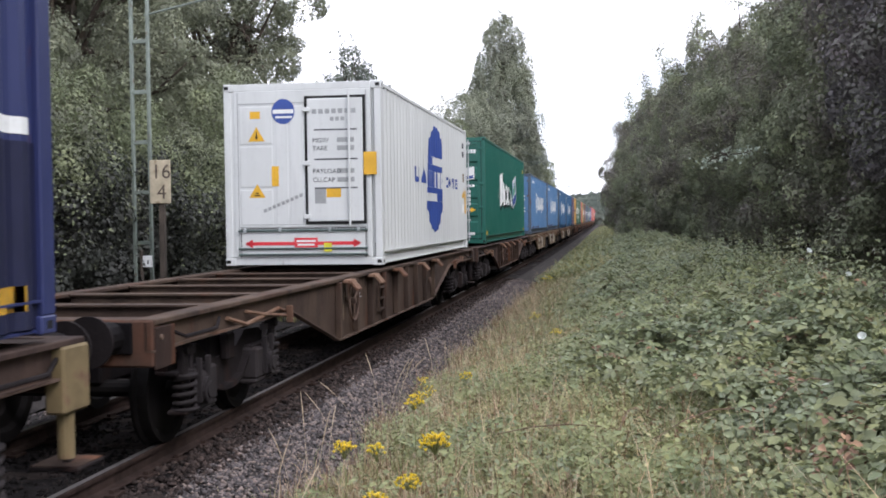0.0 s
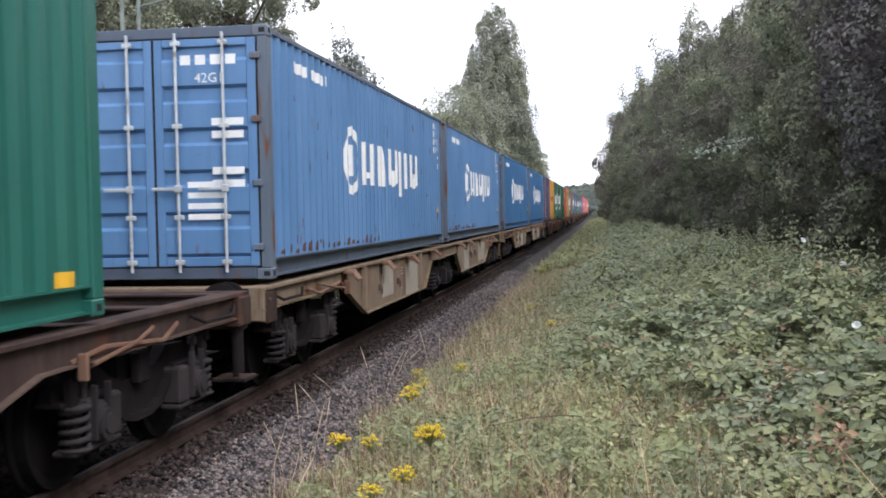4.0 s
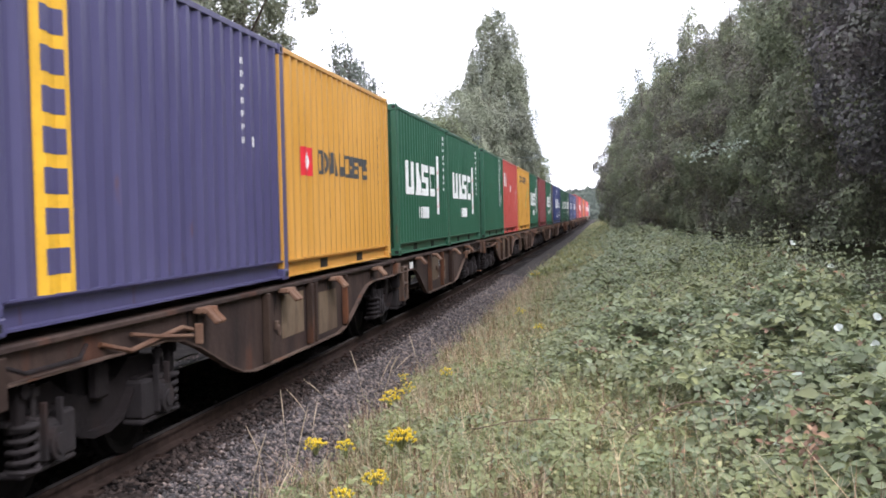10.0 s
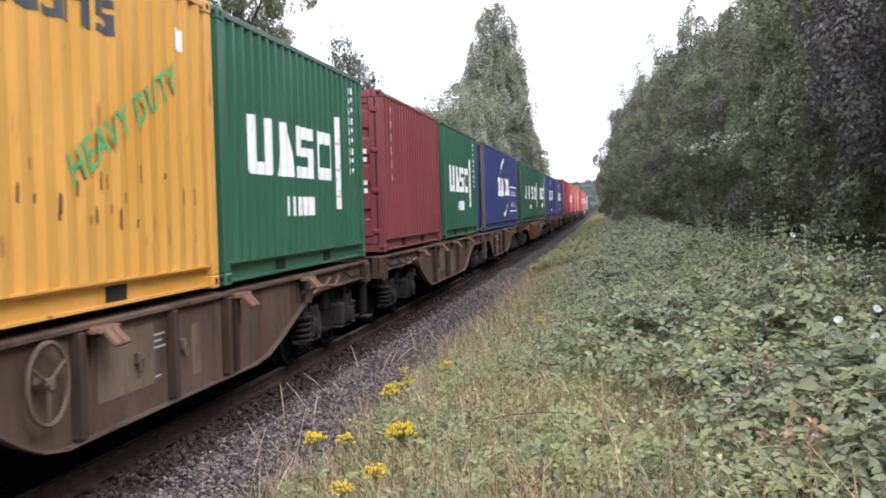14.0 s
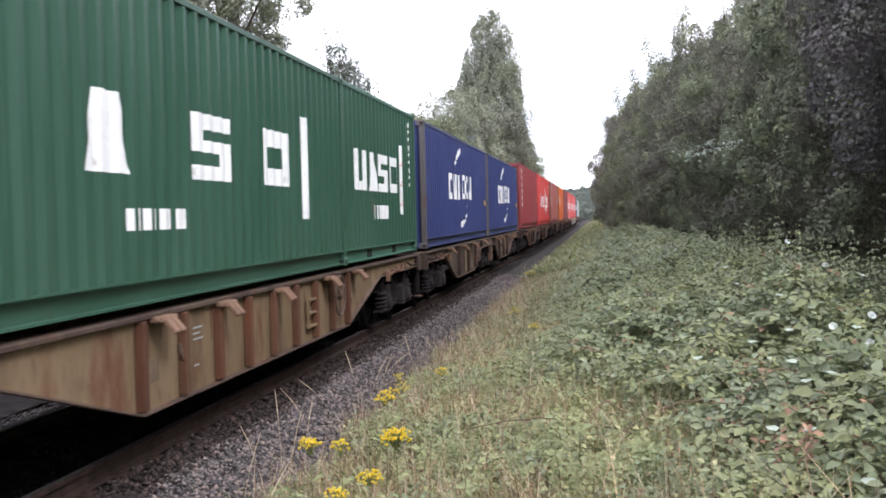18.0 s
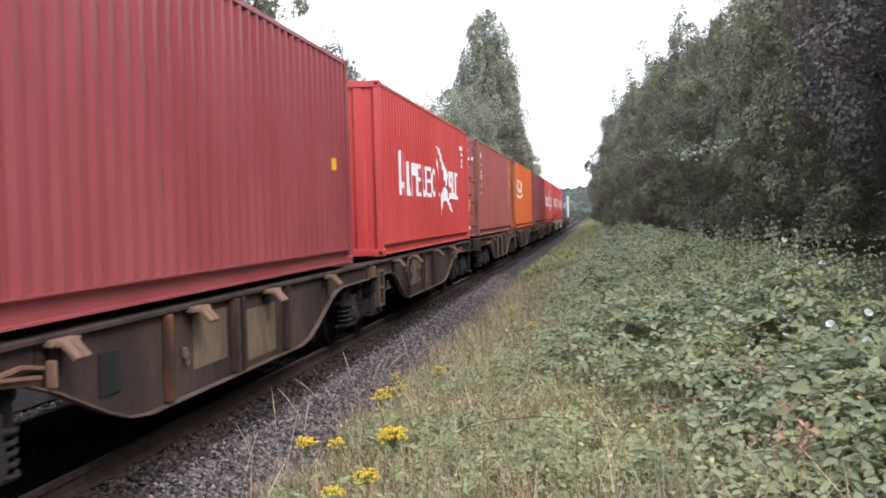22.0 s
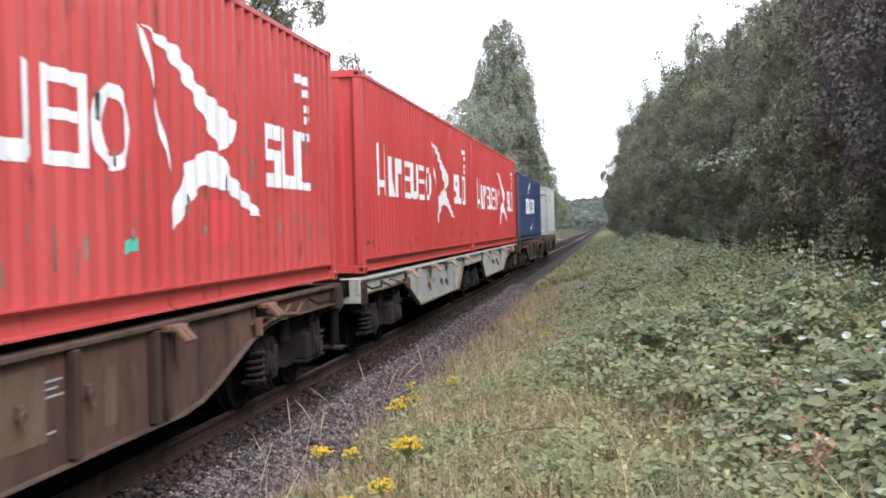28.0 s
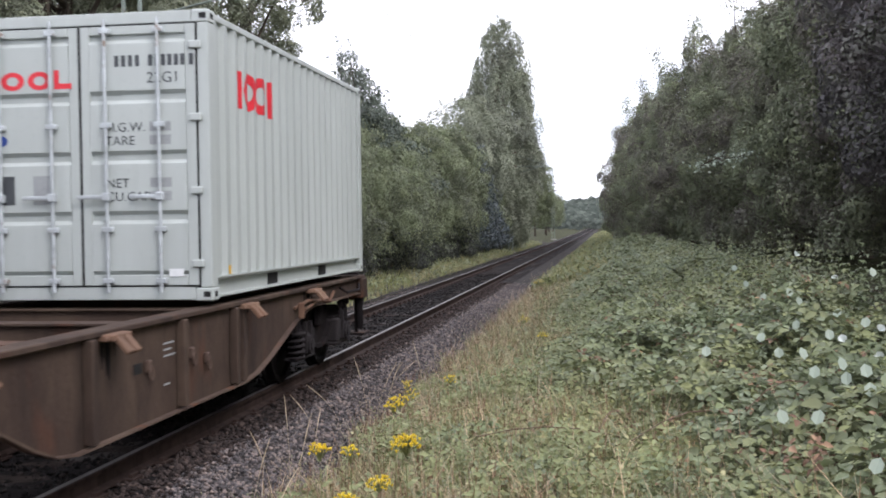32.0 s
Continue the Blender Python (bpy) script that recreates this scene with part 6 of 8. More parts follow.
marking(c, [tuple(ring(1.85, 1.86, 0.36, 0.30, 0.42, 14)[2:-1]), tuple(ring(2.75, 1.86, 0.34, 0.28, 0.42, 14)[2:-1])] + blocks("u", 3.3, 1.6, 0.6, 0.5) + blocks("i", 4.15, 1.6, 0.7, 0.52), M_WHITE, "name_shapes", "rounded white name shapes")
scars(c, 26, 0.4, 11.8, 0.3, 0.5, M_SCAR, 0.016, 0.16)
scars(c, 40, 0.3, 11.8, 0.5, 2.3, M_SCAR, 0.010, 0.08)
marking(c, [[(1.2 + 0.3 * i, 1.50 - 0.10 * math.sin(i * 0.32)), (1.5 + 0.3 * i, 1.50 - 0.10 * math.sin((i + 1) * 0.32)), (1.5 + 0.3 * i, 1.42 - 0.10 * math.sin((i + 1) * 0.32)), (1.2 + 0.3 * i, 1.42 - 0.10 * math.sin(i * 0.32))] for i in range(12)], M_WHITE, "wave_line", "white wave line")
marking(c, [rect(-0.05, 2.45 - 0.15 * i, 0.13, 0.11) for i in range(11) if i != 4], M_WHITE, "serial_marking", end=True)
c = container(286.17, 12.192, 2.896, P_WINE, "plain wine-red tall forty-foot container", post_mat=P_WINE)
marking(c, column(11.3, 2.4, 12, 0.08, 0.07, 0.13), M_WHITE, "serial_marking")
marking(c, [rect(0.55, 0.42, 0.12, 0.12)], M_MARK_YEL, "label", "yellow label")

# last load: light grey box with barred doors
c = container(357.02, 6.058, 2.591, P_GREY, "light grey twenty-foot container with four barred doors and red emblem", doors=True, pockets=True, folds=4)
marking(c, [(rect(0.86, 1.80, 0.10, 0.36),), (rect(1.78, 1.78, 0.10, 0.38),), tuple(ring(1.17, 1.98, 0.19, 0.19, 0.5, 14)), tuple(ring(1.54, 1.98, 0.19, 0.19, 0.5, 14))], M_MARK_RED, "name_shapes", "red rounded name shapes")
marking(c, [tuple(ring(x, 2.0, 0.115, 0.085, 0.5, 14)) for x in (-0.90, -0.64, -0.38)] + [(rect(-0.24, 1.92, 0.17, 0.05), rect(-0.24, 1.97, 0.05, 0.12))], M_MARK_RED, "name_shapes", end=True)
marking(c, [rect(0.34 + 0.065 * i, 2.10, 0.04, 0.10) for i in range(4)] + [rect(0.66 + 0.06 * i, 2.10, 0.04, 0.10) for i in range(6)] + [rect(1.04, 2.10, 0.04, 0.10)], M_MARK_DARK, "serial_marking", end=True)
words(c, "22G1", 0.64, 1.95, 0.10, M_MARK_DARK)
for text, z in (("M.G.W.", 1.52), ("TARE", 1.40), ("NET", 1.02), ("CU.CAP.", 0.90)):
    words(c, text, 0.24, z, 0.085, M_MARK_DARK)
    marking(c, [rect(0.66, z, 0.2, 0.085)], M_MARK_GREY, "weight_marking", end=True)
marking(c, [rect(-0.86, 0.88, 0.22, 0.26)], M_MARK_DARK, "data_plate", "dark data plate", end=True)
marking(c, [rect(-0.46, 0.88, 0.18, 0.26)], M_MARK_GREY, "data_plate", "grey data plate", end=True)
marking(c, disc(-0.76, 1.46, 0.06, 0.05, 12), M_MARK_BLUE, "round_seal", end=True)
marking(c, [rect(0.82, 0.22, 0.14, 0.07)], M_WHITE, "label", end=True)
marking(c, [rect(0.45, 0.22, 0.12, 0.08)], M_MARK_YEL, "label", "yellow label")


# ---- plants ----
rng = np.random.default_rng(21)


def leaf_arrays(p, normal, size, aspect=0.55, fold=0.18):
    """Folded diamond leaves at the points p, facing about normal."""
    n = len(p)
    nn = normal / (np.linalg.norm(normal, axis=1, keepdims=True) + 1e-9)
    a = rng.normal(size=(n, 3))
    a -= nn * (a * nn).sum(1, keepdims=True)
    a /= np.linalg.norm(a, axis=1, keepdims=True) + 1e-9
    b = np.cross(nn, a)
    s = (size if np.ndim(size) else np.full(n, size))[:, None]
    v = np.stack([p - a * s * 0.5, p + b * s * aspect * 0.5 + nn * s * fold, p + a * s * 0.5, p - b * s * aspect * 0.5 + nn * s * fold], 1)
    f = np.arange(4)[None] + 4 * np.arange(n)[:, None]
    return v.reshape(-1, 3), f


def tuft_points(blobs, count, tuft, tall=1.0, cover=2.2, inner=0.22, stray=0.10, lift=0.25):
    """Leaves set on the skins of many small rounded sprays that cover a few ellipsoids, with a thinner filling behind."""
    B0 = np.array(blobs, float)
    area = 4 * math.pi * ((B0[:, 3] * B0[:, 4]) ** 1.6 + (B0[:, 4] * B0[:, 5]) ** 1.6 + (B0[:, 3] * B0[:, 5]) ** 1.6) ** (1 / 1.6) / 3 ** (1 / 1.6)
    tries = int(max(60, cover * area.sum() / (math.pi * tuft * tuft)))
    B = B0[rng.choice(len(B0), tries, p=area / area.sum())]
    d = rng.normal(size=(tries, 3))
    d /= np.linalg.norm(d, axis=1, keepdims=True)
    c = B[:, :3] + d * B[:, 3:] * rng.uniform(0.80, 1.14, (tries, 1))
    deep = (((c[:, None] - B0[None, :, :3]) / B0[None, :, 3:]) ** 2).sum(-1).min(1)
    c, d = c[deep > 0.62], d[deep > 0.62]
    clumps = len(c)
    size = tuft * rng.uniform(0.55, 1.35, clumps)
    hang = rng.uniform(0.7, 1.3, clumps) * tall
    n1 = int(count * (1 - inner))
    k = rng.integers(0, clumps, n1)
    u = rng.normal(size=(n1, 3)) + d[k] * 0.7 + np.array([0, 0, lift])
    u /= np.linalg.norm(u, axis=1, keepdims=True)
    r = np.where(rng.random(n1) < stray, rng.uniform(1.0, 1.55, n1), rng.uniform(0.80, 1.0, n1))[:, None]
    p = c[k] + u * r * size[k][:, None] * np.stack([np.ones(n1), np.ones(n1), hang[k]], -1)
    out = u + np.array([0, 0, 0.35]) + rng.normal(size=(n1, 3)) * 0.28
    n2 = count - n1
    b = B0[rng.choice(len(B0), n2, p=area / area.sum())]
    e = rng.normal(size=(n2, 3))
    e /= np.linalg.norm(e, axis=1, keepdims=True)
    q = b[:, :3] + e * b[:, 3:] * rng.uniform(0.5, 0.85, (n2, 1))
    return np.concatenate([p, q]), np.concatenate([out, e + rng.normal(size=(n2, 3)) * 0.5])


def limb(g, a, b, r0, r1, bend=0.25, k=6):
    a, b = Vector(a), Vector(b)
    side = Vector((random.uniform(-1, 1), random.uniform(-1, 1), 0)) * bend
    pts = [a.lerp(b, i / k) + side * math.sin(math.pi * i / k) for i in range(k + 1)]
    g.tube(pts, [r0 + (r1 - r0) * i / k for i in range(k + 1)], 7)
    return pts


def tree(name, label, category, at, height, trunk_r, blobs, count, leaf, material, clump=0.42, trunk_top=0.75, limbs=9, group="", lean=(0, 0), low=0.0, shoots=0, tall=1.0, cover=2.2, inner=0.22):
    t = thing(name, label, category, group, at)
    g = Geo()
    top = (lean[0], lean[1], height * trunk_top)
    pts = limb(g, (0, 0, -0.3), top, trunk_r, trunk_r * 0.3, 0.3, 8)
    for i in range(limbs):
        b = blobs[i % len(blobs)]
        st = pts[2 + i % 6]
        d = Vector((random.gauss(0, 1), random.gauss(0, 1), random.uniform(-0.2, 0.9))).normalized()
        limb(g, st, (b[0] + d.x * b[3] * 0.75, b[1] + d.y * b[4] * 0.75, b[2] + d.z * b[5] * 0.75), trunk_r * 0.35, 0.02, 0.3)
    part("trunk", g, M_BARK, t, smooth=True)
    p, nrm = tuft_points(blobs, count, clump, tall, cover, inner)
    if shoots:
        b = np.array(blobs)[rng.integers(0, len(blobs), shoots)]
        d = rng.normal(size=(shoots, 3)) + np.array([0, 0, 0.5])
        d /= np.linalg.norm(d, axis=1, keepdims=True)
        o = b[:, :3] + d * b[:, 3:] * 0.95
        way = d * 0.6 + np.array([0, 0, 0.7]) + rng.normal(size=(shoots, 3)) * 0.25
        k = rng.integers(0, shoots, shoots * 34)
        u = rng.random((len(k), 1))
        p = np.concatenate([p, o[k] + way[k] * u * rng.uniform(0.5, 1.1, shoots)[k][:, None] + rng.normal(size=(len(k), 3)) * 0.09 * (1.25 - u)])
        nrm = np.concatenate([nrm, rng.normal(size=(len(k), 3)) + np.array([0, 0, 0.4])])
    keep = p[:, 2] > low
    v, f = leaf_arrays(p[keep], nrm[keep], leaf * rng.uniform(0.6, 1.4, keep.sum()))
    part("crown", from_arrays("crown", v, f, material), None, t)
    return t


# thorn trees along the right of the path
def haw_blobs(r, h, foot):
    """Leafy masses in a broad dome that leans out at half height; foot: how far up the skirt begins."""
    bl = []
    for i in range(40):
        a, f = i * 2.4, i / 39
        q = r * (0.34 + 0.48 * random.random()) * (1.0 - 0.70 * f ** 2.0) * (0.82 + 0.36 * min(1, f * 3))
        s = r * random.uniform(0.20, 0.36) * (1.0 - 0.20 * f)
        bl.append((q * math.cos(a), q * math.sin(a), h * (foot + (0.90 - foot) * f), s, s, s * random.uniform(0.85, 1.35)))
    return bl


haws = []
for k in range(4):
    dark = k < 2
    haws.append(tree("thorn_tree", "dark purplish-green hawthorn hung with drooping sprays" if dark else "grey-green hawthorn tree leafy to the ground", "tree", pose(400 + 20 * k, -300, 0), 9.5, 0.22, haw_blobs(4.0, 10.0, 0.26 if dark else 0.10), 165000, 0.098, L_HAW if dark else L_HAW_GREEN, 0.50, 0.7, 18,
                     "thorn trees beside the path", low=1.7 if dark else 0.3, shoots=150, tall=1.35, cover=0.66, inner=0.07))
# last three stand unseen beside and behind the camera, added to darken undersides
spots = [(8.2, 10, 0.9), (7.2, 15.0, 1.0), (7.3, 20.5, 0.98), (7.2, 26, 0.94), (6.9, 32, 0.92), (6.3, 38.5, 0.88), (5.7, 45.5, 0.90), (5.0, 53, 0.90), (4.3, 61, 0.92), (3.7, 70, 0.93), (3.3, 80, 0.95), (3.0, 91, 0.98), (2.9, 102, 1.0),
         (10.6, 13, 0.9), (11.0, 24, 1.0), (12, 34, 0.95), (11.5, 46, 0.92), (10.5, 60, 0.92), (9.5, 78, 0.95), (8.5, 100, 1.0), (3.2, 116, 1.0), (3.6, 138, 1.0), (4.2, 165, 1.1), (10.5, 2, 0.8), (11, -8, 0.8), (11, -18, 0.8)]
first = {0: 0, 1: 1, 2: 4, 3: 3}       # where the four built trees themselves stand
for i, (x, y, sc) in enumerate(spots):
    kind = i % 2 if y < 24 and x < 9.5 else 2 + i % 2
    t = copy_thing(haws[kind], pose(0, 0, 0)) if i not in first.values() else haws[kind]
    t.matrix_basis = pose(x, y, ground_z(x, y), 0, 0, (i * 137) % 360) @ Matrix.Diagonal((sc, sc, sc * (1.0 + 0.06 * math.sin(i * 2.1)), 1))

# long leafy shoots that stand out of the crowns against the sky
for x, y, z, tall in ((4.35, 40, 9.3, 1.7), (3.6, 47, 8.9, 1.2), (2.7, 55, 8.7, 1.3), (5.2, 33.5, 9.0, 1.1), (2.0, 63, 8.6, 1.0), (1.3, 74, 8.8, 1.0)):
    b = thing("leafy_shoot", "long thin leafy shoot rising out of a thorn tree", "branch", "leafy shoots", pose(x, y, z - 0.9))
    pts = [(0.18 * math.sin(x * 3 + 0.5 * k) * k / 6 - 0.05 * k, 0, (tall + 0.9) * k / 6) for k in range(7)]
    part("twig", Geo().tube(pts, [0.022 - 0.0028 * k for k in range(7)], 5), M_BARK, b)
    at = np.array(pts)[rng.integers(2, 7, 420)] + rng.normal(size=(420, 3)) * np.array([0.20, 0.15, 0.16])
    v, f = leaf_arrays(at, rng.normal(size=(420, 3)) + np.array([0, -0.3, 0.6]), 0.10 * rng.uniform(0.6, 1.4, 420), 0.6)
    part("foliage", from_arrays("foliage", v, f, L_HAW_GREEN), None, b)["kind"] = "stuff"

# ivy-grown hedge behind the track; leaves darker below a wavy height, lighter above
hedges = []
for k in range(5):
    far = k > 2
    bl = [(random.uniform(-0.3, 0.8), -2 + 1.0 * i, 0.75 + 0.85 * j, 1.15, 1.15, 0.95) for i in range(5) for j in range(4)]
    h = thing("hedge_bush", "tall yellow-green hedge of scrub beside the track" if far else "tall hedge of ivy and scrub beside the track, darker below", "bush", "hedge beyond the track", pose(400, -250 + 9 * k, 0))
    g = Geo()
    for i in range(6):
        limb(g, (random.uniform(-0.4, 0.6), -2 + 0.8 * i, -0.3), (random.uniform(-0.6, 0.6), -2 + 0.8 * i, 3.5), 0.05, 0.015)
    part("stem", g, M_BARK, h, smooth=True)
    p, nrm = tuft_points(bl, 66000, 0.42, 1.1, 0.62)
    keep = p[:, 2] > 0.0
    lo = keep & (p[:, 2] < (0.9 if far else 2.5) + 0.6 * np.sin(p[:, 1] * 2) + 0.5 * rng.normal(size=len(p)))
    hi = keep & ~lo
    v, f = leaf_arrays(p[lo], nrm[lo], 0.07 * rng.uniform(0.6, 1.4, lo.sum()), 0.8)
    part("ivy_leaves", from_arrays("ivy_leaves", v, f, L_HEDGE_LOW), None, h)
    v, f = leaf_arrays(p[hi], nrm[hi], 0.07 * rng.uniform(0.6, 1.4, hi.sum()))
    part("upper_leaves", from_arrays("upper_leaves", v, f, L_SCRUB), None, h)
    hedges.append(h)
# from i = 22 on: unseen bushes behind the camera, added to deepen underfloor shade
for i in range(28):
    y = 3 + 4.3 * (i if i < 22 else 21 - i)
    x = axis_x(y) - (5.75 if y < 24 else 5.1) - 0.45 * math.sin(i * 1.7)
    sc = 0.96 + 0.17 * math.sin(i * 2.3) + 0.0045 * y
    k = 3 + i % 2 if y > 26 else i % 3
    t = hedges[k] if {0: 0, 1: 1, 2: 2, 3: 7, 4: 6}[k] == i else copy_thing(hedges[k], pose(0, 0, 0))
    t.matrix_basis = pose(x, y, ground_z(x, y), 0, 0, 180 * (i % 2)) @ Matrix.Diagonal((min(sc, 1.05), 1, sc, 1))


def ball(r, h, n=7, squash=0.3):
    return [(r * 0.5 * math.cos(i * 2.4) * (0.4 + random.random() * 0.7), r * 0.5 * math.sin(i * 2.4), h * (0.42 + 0.5 * i / n), r * 0.6, r * 0.6, h * squash * 0.6) for i in range(n)]


def oak_blobs():
    """Separate leafy masses at the ends of spreading limbs, with sky between them."""
    bl = []
    for i in range(26):
        a, f = i * 2.4, i / 25
        q = 6.2 * (0.45 + 0.55 * random.random()) * (1 - 0.55 * f ** 2)
        s = random.uniform(1.2, 2.1) * (1 - 0.2 * f)
        bl.append((q * math.cos(a), q * math.sin(a), 5.0 + 11.0 * f + random.uniform(-0.8, 0.8), s, s, s * 0.7))
    return bl


oak = tree("oak_tree", "large dark broadleaf tree with heavy leaning limbs", "tree", pose(-17.0, 44, 0), 16, 0.45, oak_blobs(), 150000, 0.13, L_OAK, 0.60, 0.7, 34, lean=(2.5, -1), shoots=60, cover=1.1, inner=0.1)
for x, y, sc, rz in ((-16.7, 30, 0.88, 100), (-25, 36, 1.0, 210), (-16.0, 19, 0.75, 300), (-27, 56, 1.1, 40), (-23, 22, 0.9, 10), (-13.5, 9, 0.6, 150)):
    copy_thing(oak, pose(0, 0, 0)).matrix_basis = pose(x, y, 0, 0, 0, rz) @ Matrix.Diagonal((sc, sc, sc, 1))
tree("fir_tree", "slender dark green conifer behind the hedge", "tree", pose(-12.7, 54, 0), 9.9, 0.16, [(0.9 * (1 - i / 14) * math.sin(i * 2.4), 0.9 * (1 - i / 14) * math.cos(i * 2.4), 2.1 + 0.56 * i, 0.50 + 0.29 * (14 - i), 0.50 + 0.29 * (14 - i), 0.40) for i in range(2, 15)], 80000, 0.13, L_FIR, 0.30, 0.97, 26, shoots=60, cover=1.3)
tree("poplar_tree", "tall columnar grey-green poplar above the hedge", "tree", pose(axis_x(86) - 3.6, 86, 0), 17, 0.35,
     [(r * 0.42 * math.sin(i * 2.4 + k * 2.09), r * 0.42 * math.cos(i * 2.4 + k * 2.09), 1.4 + 0.98 * i + 0.3 * k, r * 0.62, r * 0.62, 1.5) for i, r in enumerate((2.1, 2.5, 2.7, 2.8, 2.85, 2.8, 2.75, 2.7, 2.6, 2.45, 2.3, 2.15, 1.95, 1.6, 1.15)) for k in range(3)], 150000, 0.14, L_POP, 0.42, 0.9, 22, shoots=90, tall=2.3, cover=0.9)
tree("poplar_tree", "lower grey-green poplar leaning beside the tall one", "tree", pose(axis_x(80) - 4.7, 80, 0), 10.0, 0.2, ball(2.8, 10.4, 10, 0.35), 50000, 0.13, L_POP, 0.55, 0.8, 12, shoots=40, tall=1.4, cover=0.8)
tree("spruce_tree", "bluish grey spruce beside the track", "tree", pose(axis_x(74) - 3.9, 74, 0), 7.0, 0.14, [(0, 0, 0.8 + 0.65 * i, 1.7 * (1 - i / 10) + 0.1, 1.7 * (1 - i / 10) + 0.1, 0.5) for i in range(10)], 12000, 0.13, L_SPRUCE, 0.24, 0.95, 8)
bush = tree("roadside_tree", "round green tree at the far end of the hedge", "tree", pose(axis_x(108) - 4.2, 108, 0), 8, 0.2, ball(3.4, 8.6, 11, 0.34), 60000, 0.12, L_SCRUB, 0.50, 0.7, 8, shoots=50, cover=0.8)
for x, y, sc in ((-13.5, 46, 0.8), (-12.5, 57, 0.85), (-11.5, 63, 0.80), (-12.0, 70, 0.86), (-10.5, 66, 0.85), (-11.5, 74, 0.8), (-14.5, 52, 0.9), (-13.2, 38, 0.75), (-9.5, 97, 0.9), (-10.5, 120, 1.0), (-12.5, 140, 1.05), (-11.2, 165, 0.85), (-11.8, 200, 0.8), (-12, 98, 1.1), (-15.5, 61, 0.9), (-13, 250, 0.7), (-10.6, 182, 0.7), (-12.4, 225, 0.75), (5, 190, 0.9), (5, 240, 1.0), (3, 300, 1.0)):
    copy_thing(bush, pose(0, 0, 0)).matrix_basis = pose(x, y, 0, 0, 0, (y * 37) % 360) @ Matrix.Diagonal((sc, sc, sc, 1))

# far wooded ridge and the belt of trees before it
n = 9000
px = rng.uniform(-170, 260, n)
py = rng.uniform(560, 800, n)
pz = 2 + 15 * np.exp(-((py - 720) / 90) ** 2) * (0.85 + 0.25 * np.sin(px / 47) + 0.1 * np.sin(px / 13)) + rng.uniform(0, 3, n)
v, f = leaf_arrays(np.stack([px, py, pz], -1), np.stack([rng.normal(size=n) * 0.4, -np.ones(n), np.ones(n) * 0.7], -1), rng.uniform(4, 9, n), 0.8)
tagged(new("far_wood", from_arrays("far_wood", v, f, L_FAR)), "distant wooded ridge closing the line of the track", "woods", kind="backdrop")
n = 12000
px = rng.uniform(-160, -3, n)
py = 330 + rng.uniform(-25, 40, n)
pz = rng.random(n) ** 0.7 * (5.0 + 2.0 * np.sin(px / 6.1) + 1.2 * np.sin(px / 2.3))
v, f = leaf_arrays(np.stack([px, py, np.maximum(pz, 0.2)], -1), np.stack([rng.normal(size=n) * 0.5, -np.ones(n), np.ones(n) * 0.6], -1), rng.uniform(0.7, 1.7, n), 0.8)
tagged(new("far_trees", from_arrays("far_trees", v, f, L_FAR)), "distant belt of dark trees beyond the crossing", "woods", kind="stuff")

# brambles
def bramble_top(x, y):
    hgt = np.interp(x + 0.25 * np.sin(y * 0.7) - 0.25 * np.clip(11 - y, 0, 6), [-1.2, -0.3, 0.8, 2.0, 2.6, 4], [0.12, 0.38, 0.60, 0.78, 0.55, 0.3])
    return hgt * (0.82 + 0.22 * np.sin(x * 2.3 + 1.0) * np.sin(y * 1.7) + 0.16 * np.sin(x * 5.1 + y * 3.7) * np.sin(y * 4.3 - x * 2.1) + 0.10 * np.sin(x * 9.7 + 1.3) * np.sin(y * 8.3))


gz = np.vectorize(ground_z)


def patchy(x, y, s, k=1.0):
    """0 to 1, in soft patches about a metre across."""
    return np.clip(0.5 + 0.5 * k * (np.sin(x * 3.1 + s) * np.sin(y * 1.9 + 2 * s) + 0.6 * np.sin(x * 6.3 - y * 2.7 + s)), 0.03, 1)


